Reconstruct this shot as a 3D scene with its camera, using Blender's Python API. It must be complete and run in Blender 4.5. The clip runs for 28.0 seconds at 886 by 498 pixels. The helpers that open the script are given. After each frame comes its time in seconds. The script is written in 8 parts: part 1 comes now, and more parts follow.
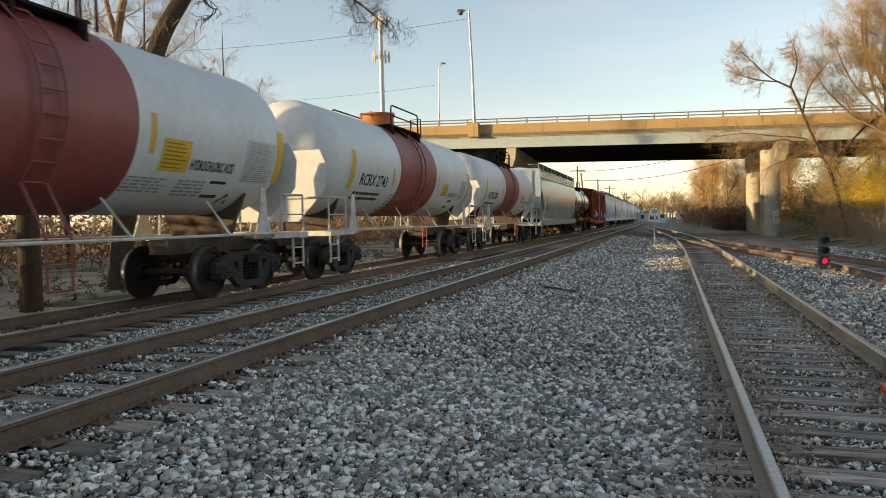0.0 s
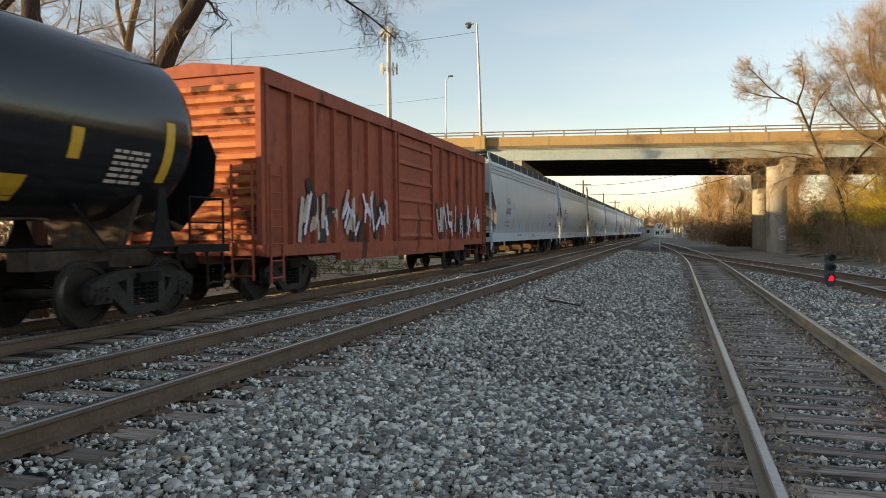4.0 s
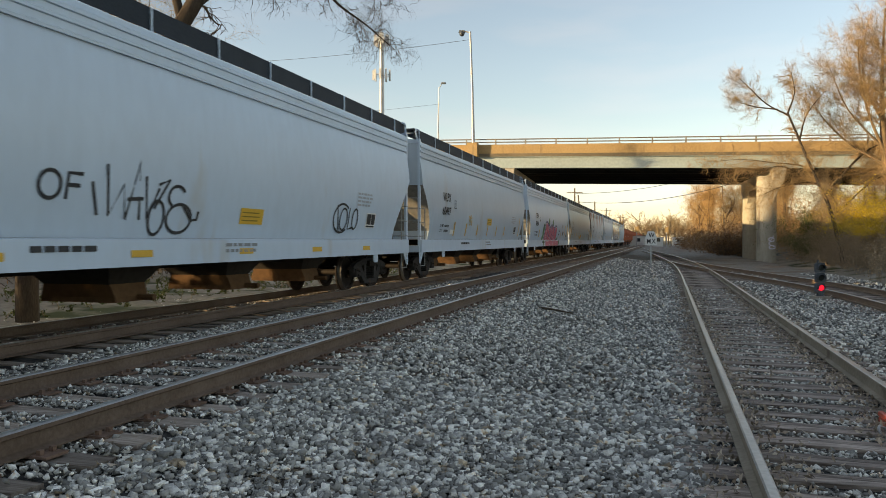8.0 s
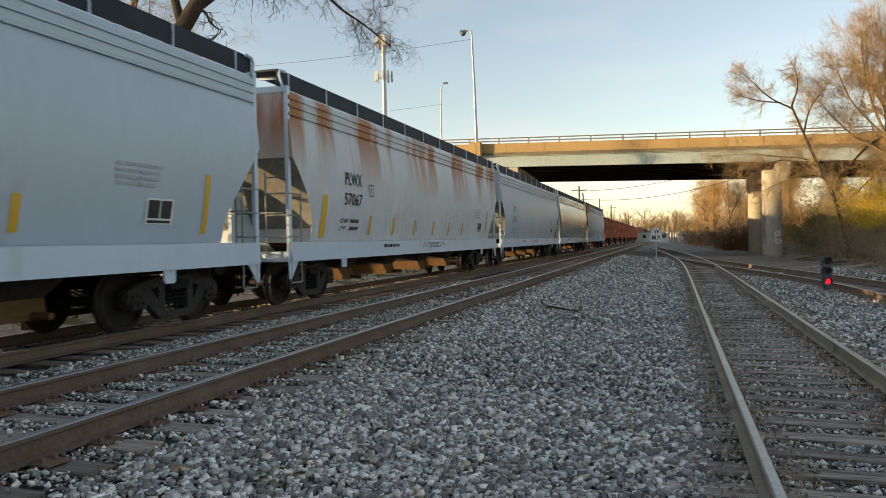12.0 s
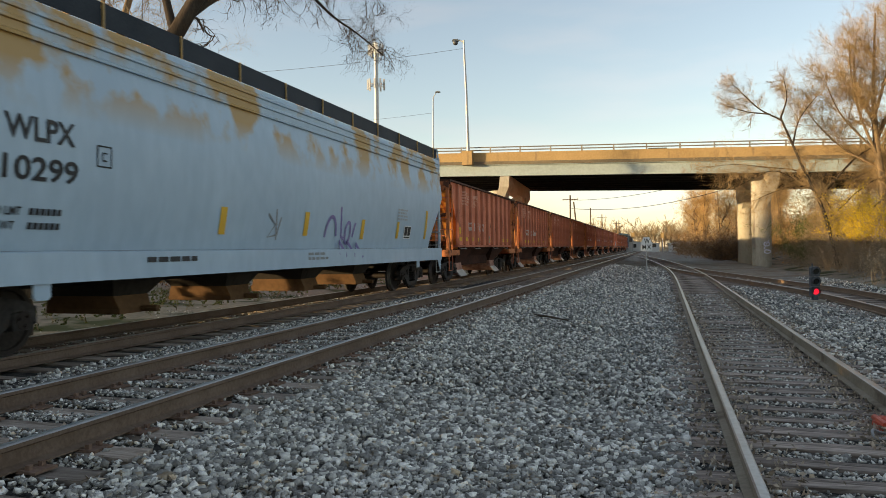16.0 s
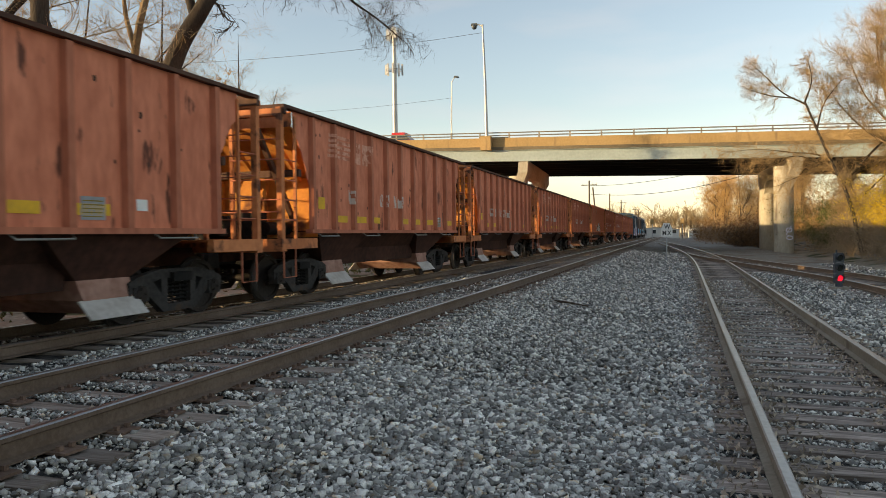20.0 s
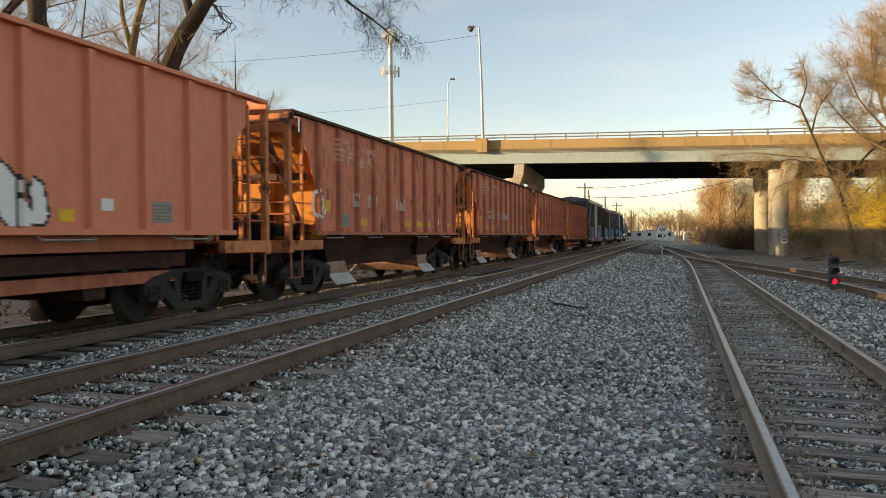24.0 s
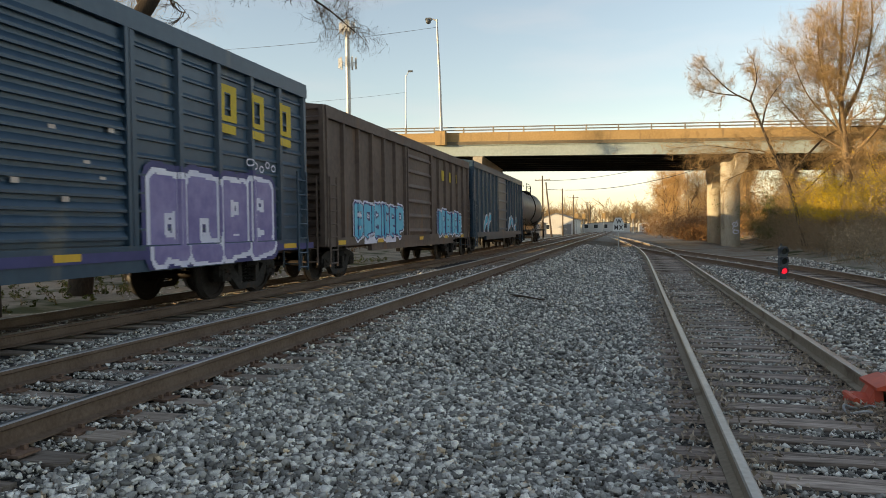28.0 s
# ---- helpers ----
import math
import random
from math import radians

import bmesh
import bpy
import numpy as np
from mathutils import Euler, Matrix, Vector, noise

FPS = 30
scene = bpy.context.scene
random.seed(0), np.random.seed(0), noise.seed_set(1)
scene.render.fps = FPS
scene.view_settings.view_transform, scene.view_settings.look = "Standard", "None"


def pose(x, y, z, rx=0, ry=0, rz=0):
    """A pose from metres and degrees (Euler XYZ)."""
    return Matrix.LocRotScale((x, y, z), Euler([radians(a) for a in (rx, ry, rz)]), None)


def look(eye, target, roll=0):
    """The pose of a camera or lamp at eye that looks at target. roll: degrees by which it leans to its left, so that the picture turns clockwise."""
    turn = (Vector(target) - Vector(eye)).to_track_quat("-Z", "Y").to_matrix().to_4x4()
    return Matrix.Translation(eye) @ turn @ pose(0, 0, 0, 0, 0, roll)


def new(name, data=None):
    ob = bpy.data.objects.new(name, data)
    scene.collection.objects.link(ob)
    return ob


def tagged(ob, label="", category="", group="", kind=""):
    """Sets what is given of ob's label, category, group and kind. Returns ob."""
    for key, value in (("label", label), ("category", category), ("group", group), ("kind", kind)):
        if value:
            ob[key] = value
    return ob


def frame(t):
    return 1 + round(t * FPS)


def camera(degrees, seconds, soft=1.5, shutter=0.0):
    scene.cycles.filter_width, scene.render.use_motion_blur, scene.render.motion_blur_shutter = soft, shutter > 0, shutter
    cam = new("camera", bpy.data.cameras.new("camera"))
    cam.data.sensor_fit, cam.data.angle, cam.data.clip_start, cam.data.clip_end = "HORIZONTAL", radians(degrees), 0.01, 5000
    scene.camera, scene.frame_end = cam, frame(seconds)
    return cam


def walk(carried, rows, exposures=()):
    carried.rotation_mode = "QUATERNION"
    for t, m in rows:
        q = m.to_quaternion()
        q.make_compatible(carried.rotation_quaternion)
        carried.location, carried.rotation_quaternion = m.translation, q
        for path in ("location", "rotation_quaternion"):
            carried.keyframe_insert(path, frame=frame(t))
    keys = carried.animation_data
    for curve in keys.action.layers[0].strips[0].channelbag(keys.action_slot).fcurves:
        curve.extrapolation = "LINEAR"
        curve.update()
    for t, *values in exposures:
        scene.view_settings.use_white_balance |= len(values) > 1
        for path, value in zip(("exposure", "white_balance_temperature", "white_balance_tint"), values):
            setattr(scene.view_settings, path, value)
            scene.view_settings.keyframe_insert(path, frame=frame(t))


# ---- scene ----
cam = camera(62.58, 28.0, soft=0.5, shutter=0.10)
PATH = [
    (0, 0.038, 0.021, 1.539, 87.885, 1.341, 16.822),
    (0.5, 0.043, 0.026, 1.539, 87.981, 1.415, 16.914),
    (1, 0.048, 0.027, 1.538, 88.235, 1.399, 17.065),
    (1.5, 0.051, 0.011, 1.541, 88.434, 1.059, 17.078),
    (2, 0.052, -0.002, 1.543, 88.687, 0.904, 17.190),
    (2.5, 0.046, 0.001, 1.544, 88.850, 0.677, 17.320),
    (3, 0.040, 0.006, 1.543, 88.764, 0.654, 17.289),
    (3.5, 0.033, 0.015, 1.543, 88.781, 0.577, 17.179),
    (5.5, 0.020, -0.008, 1.545, 89.058, 0.380, 17.445),
    (6, 0.015, -0.011, 1.544, 89.152, 0.368, 17.169),
    (6.5, 0.011, -0.003, 1.547, 89.143, 0.326, 17.102),
    (7, -0.003, -0.002, 1.544, 89.186, 0.228, 17.313),
    (7.5, -0.007, -0.011, 1.546, 89.378, 0.165, 16.982),
    (8, -0.013, -0.018, 1.546, 89.350, 0.087, 16.533),
    (8.5, -0.023, -0.010, 1.546, 89.428, -0.032, 16.154),
    (9, -0.013, -0.009, 1.547, 89.619, 0.002, 16.085),
    (9.5, -0.008, -0.000, 1.548, 89.611, 0.336, 16.401),
    (10, 0.001, 0.004, 1.548, 89.531, 0.647, 16.546),
    (10.5, 0.014, 0.006, 1.546, 89.505, 0.912, 16.736),
    (11, 0.017, 0.010, 1.547, 89.352, 0.976, 16.889),
    (11.5, 0.024, 0.013, 1.546, 89.361, 1.088, 17.094),
    (12, 0.024, 0.017, 1.548, 89.360, 1.123, 16.957),
    (12.5, 0.030, 0.013, 1.546, 89.367, 1.236, 16.831),
    (14.5, 0.031, 0.005, 1.546, 89.732, 1.057, 16.311),
    (15, 0.030, 0.002, 1.549, 89.756, 0.885, 16.249),
    (15.5, 0.038, 0.002, 1.544, 89.928, 0.908, 16.234),
    (16, 0.031, 0.000, 1.547, 90.004, 0.782, 16.264),
    (16.5, 0.028, -0.011, 1.547, 89.881, 0.740, 16.332),
    (17, 0.025, -0.009, 1.546, 89.517, 0.708, 16.238),
    (17.5, 0.016, -0.003, 1.543, 89.341, 0.651, 15.893),
    (18, 0.005, -0.003, 1.547, 89.219, 0.477, 16.113),
    (18.5, -0.007, -0.011, 1.545, 89.152, 0.455, 16.292),
    (19, -0.009, -0.007, 1.547, 88.948, 0.616, 16.732),
    (19.5, -0.010, -0.000, 1.544, 88.813, 0.712, 17.139),
    (20, -0.009, -0.003, 1.545, 88.892, 0.699, 17.669),
    (20.5, -0.015, -0.021, 1.550, 89.099, 0.589, 17.829),
    (21, -0.017, -0.040, 1.548, 89.284, 0.623, 18.013),
    (21.5, -0.024, -0.054, 1.555, 89.247, 0.473, 18.125),
    (23.5, -0.024, -0.043, 1.552, 89.238, 0.603, 18.177),
    (24, -0.031, -0.039, 1.550, 89.039, 0.494, 17.312),
    (24.5, -0.036, -0.036, 1.549, 88.962, 0.604, 16.224),
    (25, -0.037, -0.035, 1.551, 88.904, 0.644, 15.426),
    (25.5, -0.044, -0.030, 1.552, 88.901, 0.764, 14.727),
    (26, -0.040, -0.024, 1.551, 88.829, 0.918, 14.319),
    (26.5, -0.039, -0.015, 1.552, 88.732, 1.001, 14.119),
    (27, -0.032, -0.021, 1.550, 88.653, 1.035, 13.892),
    (27.5, -0.037, -0.029, 1.550, 88.523, 0.936, 13.977),
    (28, -0.057, -0.034, 1.550, 88.433, 0.817, 14.076),
]
walk(cam, [(t, pose(*p)) for t, *p in PATH], [(0, 1.15, 6620, 14), (28, 1.15, 6620, 14)])

# world, sun
SUN_AZ = radians(60)      # the light travels this far right of the track's direction
SUN_EL = radians(6.4)
world = bpy.data.worlds.new("sky")
scene.world = world
world.use_nodes = True
nt = world.node_tree
bg = nt.nodes["Background"]
sky = nt.nodes.new("ShaderNodeTexSky")
sky.sky_type = "NISHITA"
sky.sun_disc = False
sky.sun_elevation = SUN_EL
sky.sun_rotation = SUN_AZ + math.pi
sky.air_density, sky.dust_density, sky.ozone_density = 1.0, 0.35, 1.2
# a paler sky with thin high wisps of cloud
pale, wisp, sky_mix = nt.nodes.new("ShaderNodeHueSaturation"), nt.nodes.new("ShaderNodeHueSaturation"), nt.nodes.new("ShaderNodeMix")
pale.inputs["Saturation"].default_value, pale.inputs["Value"].default_value = 0.76, 0.96
wisp.inputs["Saturation"].default_value, wisp.inputs["Value"].default_value = 0.25, 1.03
sky_mix.data_type = "RGBA"
way, squash, cloud, soft_edge = nt.nodes.new("ShaderNodeTexCoord"), nt.nodes.new("ShaderNodeMapping"), nt.nodes.new("ShaderNodeTexNoise"), nt.nodes.new("ShaderNodeMapRange")
squash.inputs["Scale"].default_value = (2.2, 2.2, 11)
squash.inputs["Rotation"].default_value = (0.12, 0.1, 0)
cloud.inputs["Scale"].default_value, cloud.inputs["Detail"].default_value = 1.6, 6
soft_edge.inputs["From Min"].default_value, soft_edge.inputs["From Max"].default_value, soft_edge.inputs["To Max"].default_value = 0.46, 0.75, 0.5
for s0, s1 in ((way.outputs["Generated"], squash.inputs[0]), (squash.outputs[0], cloud.inputs["Vector"]), (cloud.outputs["Fac"], soft_edge.inputs["Value"]), (soft_edge.outputs[0], sky_mix.inputs["Factor"]),
               (sky.outputs[0], pale.inputs["Color"]), (pale.outputs[0], wisp.inputs["Color"]), (pale.outputs[0], sky_mix.inputs["A"]), (wisp.outputs[0], sky_mix.inputs["B"]), (sky_mix.outputs["Result"], bg.inputs[0])):
    nt.links.new(s0, s1)
bg.inputs[1].default_value = 0.15
sun_data = bpy.data.lights.new("sun", "SUN")
sun_data.energy, sun_data.angle, sun_data.color = 3.7, radians(0.6), (1.0, 0.74, 0.38)
sun = new("sun", sun_data)
sun.matrix_world = look((0, 0, 50), (math.sin(SUN_AZ) * 10, math.cos(SUN_AZ) * 10, 50 - 10 * math.tan(SUN_EL)))


# ---- small builders ----
def link_nodes(m):
    m.use_nodes = True
    t = m.node_tree
    return t, t.nodes["Principled BSDF"]


def mat(name, c1, c2=None, rough=0.8, metal=0.0, big=0.6, fine=9.0, bump=0.15, stretch=(1, 1, 1), island=0.0, per_object=0.0,
        c3=None, c3_z=None, c3_at=0.62, c3_scale=2.0, c3_stretch=(1, 1, 1), c3_soft=0.08, spec=0.5, emit=None, bump_scale=None, pick=0.0):
    """A two-scale material: c1 and c2 mixed by coarse and fine noise, patches of c3 on top."""
    m = bpy.data.materials.new(name)
    t, b = link_nodes(m)
    N, L = t.nodes.new, t.links.new
    c2 = c2 or tuple(v * 0.75 for v in c1)
    co = N("ShaderNodeTexCoord")
    mp = N("ShaderNodeMapping")
    mp.inputs["Scale"].default_value = stretch
    L(co.outputs["Object"], mp.inputs["Vector"])
    n1, n2 = N("ShaderNodeTexNoise"), N("ShaderNodeTexNoise")
    n1.inputs["Scale"].default_value, n1.inputs["Detail"].default_value = big, 4
    n2.inputs["Scale"].default_value, n2.inputs["Detail"].default_value = fine, 6
    for n in (n1, n2):
        L(mp.outputs[0], n.inputs["Vector"])
    add = N("ShaderNodeMath")
    add.operation = "MULTIPLY_ADD"
    add.inputs[1].default_value = 0.5
    L(n1.outputs["Fac"], add.inputs[0])
    half = N("ShaderNodeMath")
    half.operation = "MULTIPLY"
    half.inputs[1].default_value = 0.5
    L(n2.outputs["Fac"], half.inputs[0])
    L(half.outputs[0], add.inputs[2])
    rmp = N("ShaderNodeValToRGB")
    rmp.color_ramp.elements[0].position, rmp.color_ramp.elements[1].position = 0.38, 0.62
    rmp.color_ramp.elements[0].color, rmp.color_ramp.elements[1].color = (*c1, 1), (*c2, 1)
    L(add.outputs[0], rmp.inputs[0])
    out = rmp.outputs[0]
    if c3:
        mp3, n3 = N("ShaderNodeMapping"), N("ShaderNodeTexNoise")
        mp3.inputs["Scale"].default_value = c3_stretch
        L(co.outputs["Object"], mp3.inputs["Vector"])
        n3.inputs["Scale"].default_value, n3.inputs["Detail"].default_value = c3_scale, 7
        L(mp3.outputs[0], n3.inputs["Vector"])
        r3 = N("ShaderNodeMapRange")
        r3.inputs["From Min"].default_value, r3.inputs["From Max"].default_value = c3_at, c3_at + c3_soft
        L(n3.outputs["Fac"], r3.inputs["Value"])
        fac = r3.outputs[0]
        if c3_z:
            sep, rz_, mul = N("ShaderNodeSeparateXYZ"), N("ShaderNodeMapRange"), N("ShaderNodeMath")
            L(co.outputs["Object"], sep.inputs[0])
            rz_.inputs["From Min"].default_value, rz_.inputs["From Max"].default_value = c3_z
            L(sep.outputs["Z"], rz_.inputs["Value"])
            mul.operation = "MULTIPLY"
            L(fac, mul.inputs[0])
            L(rz_.outputs[0], mul.inputs[1])
            fac = mul.outputs[0]
        mx = N("ShaderNodeMix")
        mx.data_type = "RGBA"
        L(fac, mx.inputs["Factor"])
        L(out, mx.inputs["A"])
        mx.inputs["B"].default_value = (*c3, 1)
        out = mx.outputs["Result"]
    if island or per_object:
        if island:
            g = N("ShaderNodeNewGeometry")
            rnd = g.outputs["Random Per Island"]
        else:
            g = N("ShaderNodeObjectInfo")
            rnd = g.outputs["Random"]
        amt = island or per_object
        mr = N("ShaderNodeMapRange")
        mr.inputs["To Min"].default_value, mr.inputs["To Max"].default_value = 1 - amt, 1 + amt
        if pick:
            pw = N("ShaderNodeMath")
            pw.operation = "POWER"
            pw.inputs[1].default_value = pick
            L(rnd, pw.inputs[0])
            rnd = pw.outputs[0]
            mr.inputs["To Min"].default_value, mr.inputs["To Max"].default_value = 0.32, 1.72
        L(rnd, mr.inputs["Value"])
        hsv = N("ShaderNodeHueSaturation")
        L(mr.outputs[0], hsv.inputs["Value"])
        L(out, hsv.inputs["Color"])
        out = hsv.outputs[0]
    L(out, b.inputs["Base Color"])
    b.inputs["Roughness"].default_value, b.inputs["Metallic"].default_value = rough, metal
    b.inputs["Specular IOR Level"].default_value = spec if rough < 0.6 else spec * 0.35
    if bump:
        bp = N("ShaderNodeBump")
        bp.inputs["Strength"].default_value, bp.inputs["Distance"].default_value = bump, 0.02
        src = n2.outputs["Fac"]
        if bump_scale:
            nb = N("ShaderNodeTexNoise")
            nb.inputs["Scale"].default_value, nb.inputs["Detail"].default_value = bump_scale, 4
            L(co.outputs["Object"], nb.inputs["Vector"])
            src = nb.outputs["Fac"]
        L(src, bp.inputs["Height"])
        L(bp.outputs[0], b.inputs["Normal"])
    if emit:
        b.inputs["Emission Color"].default_value = (*emit[:3], 1)
        b.inputs["Emission Strength"].default_value = emit[3]
    return m


def box(bm, x0, x1, y0, y1, z0, z1):
    v = [bm.verts.new((x, y, z)) for x in (x0, x1) for y in (y0, y1) for z in (z0, z1)]
    for f in ((0, 1, 3, 2), (4, 6, 7, 5), (0, 4, 5, 1), (2, 3, 7, 6), (0, 2, 6, 4), (1, 5, 7, 3)):
        bm.faces.new([v[i] for i in f])


def tube(bm, pts, r, seg=8, r_end=None, caps=True, flat=1.0):
    """A round bar along pts."""
    pts = [Vector(p) for p in pts]
    rings = []
    n = len(pts)
    a = None
    for i, p in enumerate(pts):
        d = (pts[min(i + 1, n - 1)] - pts[max(i - 1, 0)]).normalized()
        if a is None:
            a = d.cross(Vector((0, 0, 1)) if abs(d.z) < 0.9 else Vector((1, 0, 0)))
        a = (a - d * a.dot(d)).normalized()
        b = d.cross(a)
        rr = r if r_end is None else r + (r_end - r) * i / (n - 1)
        rings.append([bm.verts.new(p + (a * math.cos(k * 2 * math.pi / seg) + b * math.sin(k * 2 * math.pi / seg) * flat) * rr) for k in range(seg)])
    for q0, q1 in zip(rings, rings[1:]):
        for k in range(seg):
            bm.faces.new((q0[k], q0[(k + 1) % seg], q1[(k + 1) % seg], q1[k]))
    if caps:
        bm.faces.new(rings[0][::-1])
        bm.faces.new(rings[-1])


def loft(bm, loops, cap=True, closed=True):
    """Skins rings of equal length, given as lists of points."""
    vs = [[bm.verts.new(p) for p in lp] for lp in loops]
    n = len(vs[0])
    for q0, q1 in zip(vs, vs[1:]):
        for k in range(n if closed else n - 1):
            bm.faces.new((q0[k], q0[(k + 1) % n], q1[(k + 1) % n], q1[k]))
    if cap:
        bm.faces.new(vs[0][::-1])
        bm.faces.new(vs[-1])


def poly(bm, pts):
    bm.faces.new([bm.verts.new(p) for p in pts])


def extrude_x(bm, prof, x0, x1):
    loft(bm, [[(x0, y, z) for y, z in prof], [(x1, y, z) for y, z in prof]])


def extrude_y(bm, prof, y0, y1):
    loft(bm, [[(x, y0, z) for x, z in prof], [(x, y1, z) for x, z in prof]])


def to_mesh(name, bm, material, smooth=False):
    bmesh.ops.recalc_face_normals(bm, faces=bm.faces)
    me = bpy.data.meshes.new(name)
    bm.to_mesh(me)
    bm.free()
    me.materials.append(material)
    if smooth:
        me.polygons.foreach_set("use_smooth", [True] * len(me.polygons))
        me.set_sharp_from_angle(angle=radians(40))
    return me


def part(name, bm, material, parent, label="", smooth=False, at=None):
    ob = new(name, to_mesh(name, bm, material, smooth) if isinstance(bm, bmesh.types.BMesh) else bm)
    ob.parent = parent
    if at is not None:
        ob.matrix_basis = at
    if label:
        ob["label"] = label
    return ob


def thing(name, label, category, group="", at=None, kind=""):
    ob = new(name)
    ob.empty_display_size = 0.2
    if at is not None:
        ob.matrix_basis = at
    return tagged(ob, label, category, group, kind)


def bulk(name, verts, faces, material, smooth=False):
    """A mesh out of numpy arrays; all faces have the same number of corners."""
    me = bpy.data.meshes.new(name)
    n = faces.shape[1]
    me.vertices.add(len(verts))
    me.vertices.foreach_set("co", np.asarray(verts, np.float32).ravel())
    me.loops.add(faces.size)
    me.loops.foreach_set("vertex_index", faces.astype(np.int32).ravel())
    me.polygons.add(len(faces))
    me.polygons.foreach_set("loop_start", np.arange(0, faces.size, n, dtype=np.int32))
    me.update(calc_edges=True)
    me.materials.append(material)
    if smooth:
        me.polygons.foreach_set("use_smooth", [True] * len(faces))
    return me


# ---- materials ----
# far bed: stone tone averaged with the shadows between stones
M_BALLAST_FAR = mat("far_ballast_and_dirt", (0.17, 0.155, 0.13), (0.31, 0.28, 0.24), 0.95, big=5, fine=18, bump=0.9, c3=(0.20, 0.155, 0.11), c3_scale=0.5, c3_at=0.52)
# near bed: shade in the gaps between stones painted almost black
M_BALLAST = mat("ballast_fines_gap_shade", (0.012, 0.011, 0.010), (0.09, 0.086, 0.078), 0.95, big=9, fine=24, bump=0.9, c3=(0.11, 0.08, 0.055), c3_scale=0.8, c3_at=0.55)
M_STONE = mat("crushed_stone", (0.49, 0.47, 0.42), (0.72, 0.685, 0.62), 0.85, big=7, fine=60, bump=0.3, island=0.75, pick=1.75, c3=(0.56, 0.44, 0.30), c3_scale=9, c3_at=0.60, c3_soft=0.06)
M_RAIL_SIDE = mat("rusty_rail", (0.135, 0.093, 0.066), (0.20, 0.145, 0.108), 0.8, 0.2, big=2, fine=30, bump=0.2)
M_RAIL_HEAD = mat("polished_rail_head", (0.42, 0.41, 0.39), (0.30, 0.28, 0.26), 0.32, 0.9, big=1, fine=20, bump=0.05)
M_SPUR_RAIL = mat("brown_rust_rail", (0.19, 0.13, 0.085), (0.27, 0.19, 0.13), 0.8, 0.1, big=1.5, fine=25, bump=0.15)
M_SIDING_RAIL = mat("dry_tan_rust_rail", (0.27, 0.225, 0.165), (0.37, 0.315, 0.24), 0.75, 0.1, big=1.5, fine=25, bump=0.15, c3=(0.13, 0.085, 0.055), c3_scale=1.6, c3_at=0.6, c3_soft=0.12)
M_TIE = mat("weathered_tie", (0.125, 0.097, 0.078), (0.50, 0.41, 0.345), 0.92, big=3, fine=14, bump=0.7, stretch=(0.25, 3, 3), per_object=0.3)
M_TIE_B = mat("brown_tie", (0.18, 0.138, 0.105), (0.40, 0.335, 0.28), 0.92, big=3, fine=14, bump=0.7, stretch=(0.25, 3, 3), per_object=0.3)
M_PLATE = mat("rusty_tie_plate", (0.16, 0.10, 0.07), (0.24, 0.16, 0.12), 0.8, 0.3, fine=30, bump=0.2, per_object=0.2)
M_DIRT = mat("dry_dirt", (0.19, 0.165, 0.125), (0.34, 0.30, 0.24), 0.95, big=0.35, fine=7, bump=0.6, c3=(0.055, 0.065, 0.025), c3_scale=0.5, c3_at=0.52, c3_soft=0.1)
M_CONCRETE = mat("weathered_concrete", (0.44, 0.40, 0.32), (0.34, 0.305, 0.24), 0.9, big=0.5, fine=7, bump=0.15, stretch=(1, 1, 0.5), c3=(0.17, 0.14, 0.11), c3_scale=0.9, c3_at=0.6, c3_stretch=(1.5, 1.5, 0.3), c3_soft=0.15)
M_PARAPET = mat("tan_concrete_parapet", (0.40, 0.275, 0.13), (0.31, 0.21, 0.095), 0.9, big=0.4, fine=6, bump=0.15, c3=(0.18, 0.13, 0.08), c3_scale=0.7, c3_at=0.6, c3_stretch=(2, 2, 0.3), c3_soft=0.15)
M_SLAB_EDGE = mat("dark_slab_edge", (0.19, 0.155, 0.105), (0.12, 0.10, 0.07), 0.9, big=0.5, fine=6, bump=0.15, stretch=(0.5, 1, 2))
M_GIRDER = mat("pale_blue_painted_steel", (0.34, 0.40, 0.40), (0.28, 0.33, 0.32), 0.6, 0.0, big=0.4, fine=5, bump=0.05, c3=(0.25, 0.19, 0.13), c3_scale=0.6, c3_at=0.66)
# shade below the deck is put into this near-black steel
M_UNDER = mat("shaded_under_steel", (0.03, 0.03, 0.03), (0.05, 0.047, 0.044), 0.9, big=0.5, fine=5)
M_GALV = mat("galvanised_steel", (0.46, 0.46, 0.45), (0.36, 0.36, 0.35), 0.5, 0.6, fine=15, bump=0.03)
M_RAILING = mat("bridge_railing", (0.20, 0.18, 0.15), (0.30, 0.27, 0.23), 0.6, 0.4, fine=15, bump=0.05)
M_BLACK_STEEL = mat("grimy_black_steel", (0.010, 0.0095, 0.009), (0.022, 0.02, 0.018), 0.8, 0.0, big=2, fine=14, bump=0.2, c3=(0.06, 0.04, 0.027), c3_scale=3, c3_at=0.64)
M_TRUCK = mat("dusty_dark_truck_casting", (0.026, 0.024, 0.023), (0.06, 0.054, 0.05), 0.8, 0.0, big=2, fine=14, bump=0.2, c3=(0.07, 0.045, 0.03), c3_scale=3, c3_at=0.62)
M_WHEEL = mat("worn_wheel_steel", (0.022, 0.018, 0.016), (0.045, 0.036, 0.03), 0.65, 0.2, fine=20, bump=0.1)
M_TREAD = mat("bright_wheel_tread", (0.28, 0.27, 0.26), None, 0.5, 0.8, fine=20, bump=0.03)
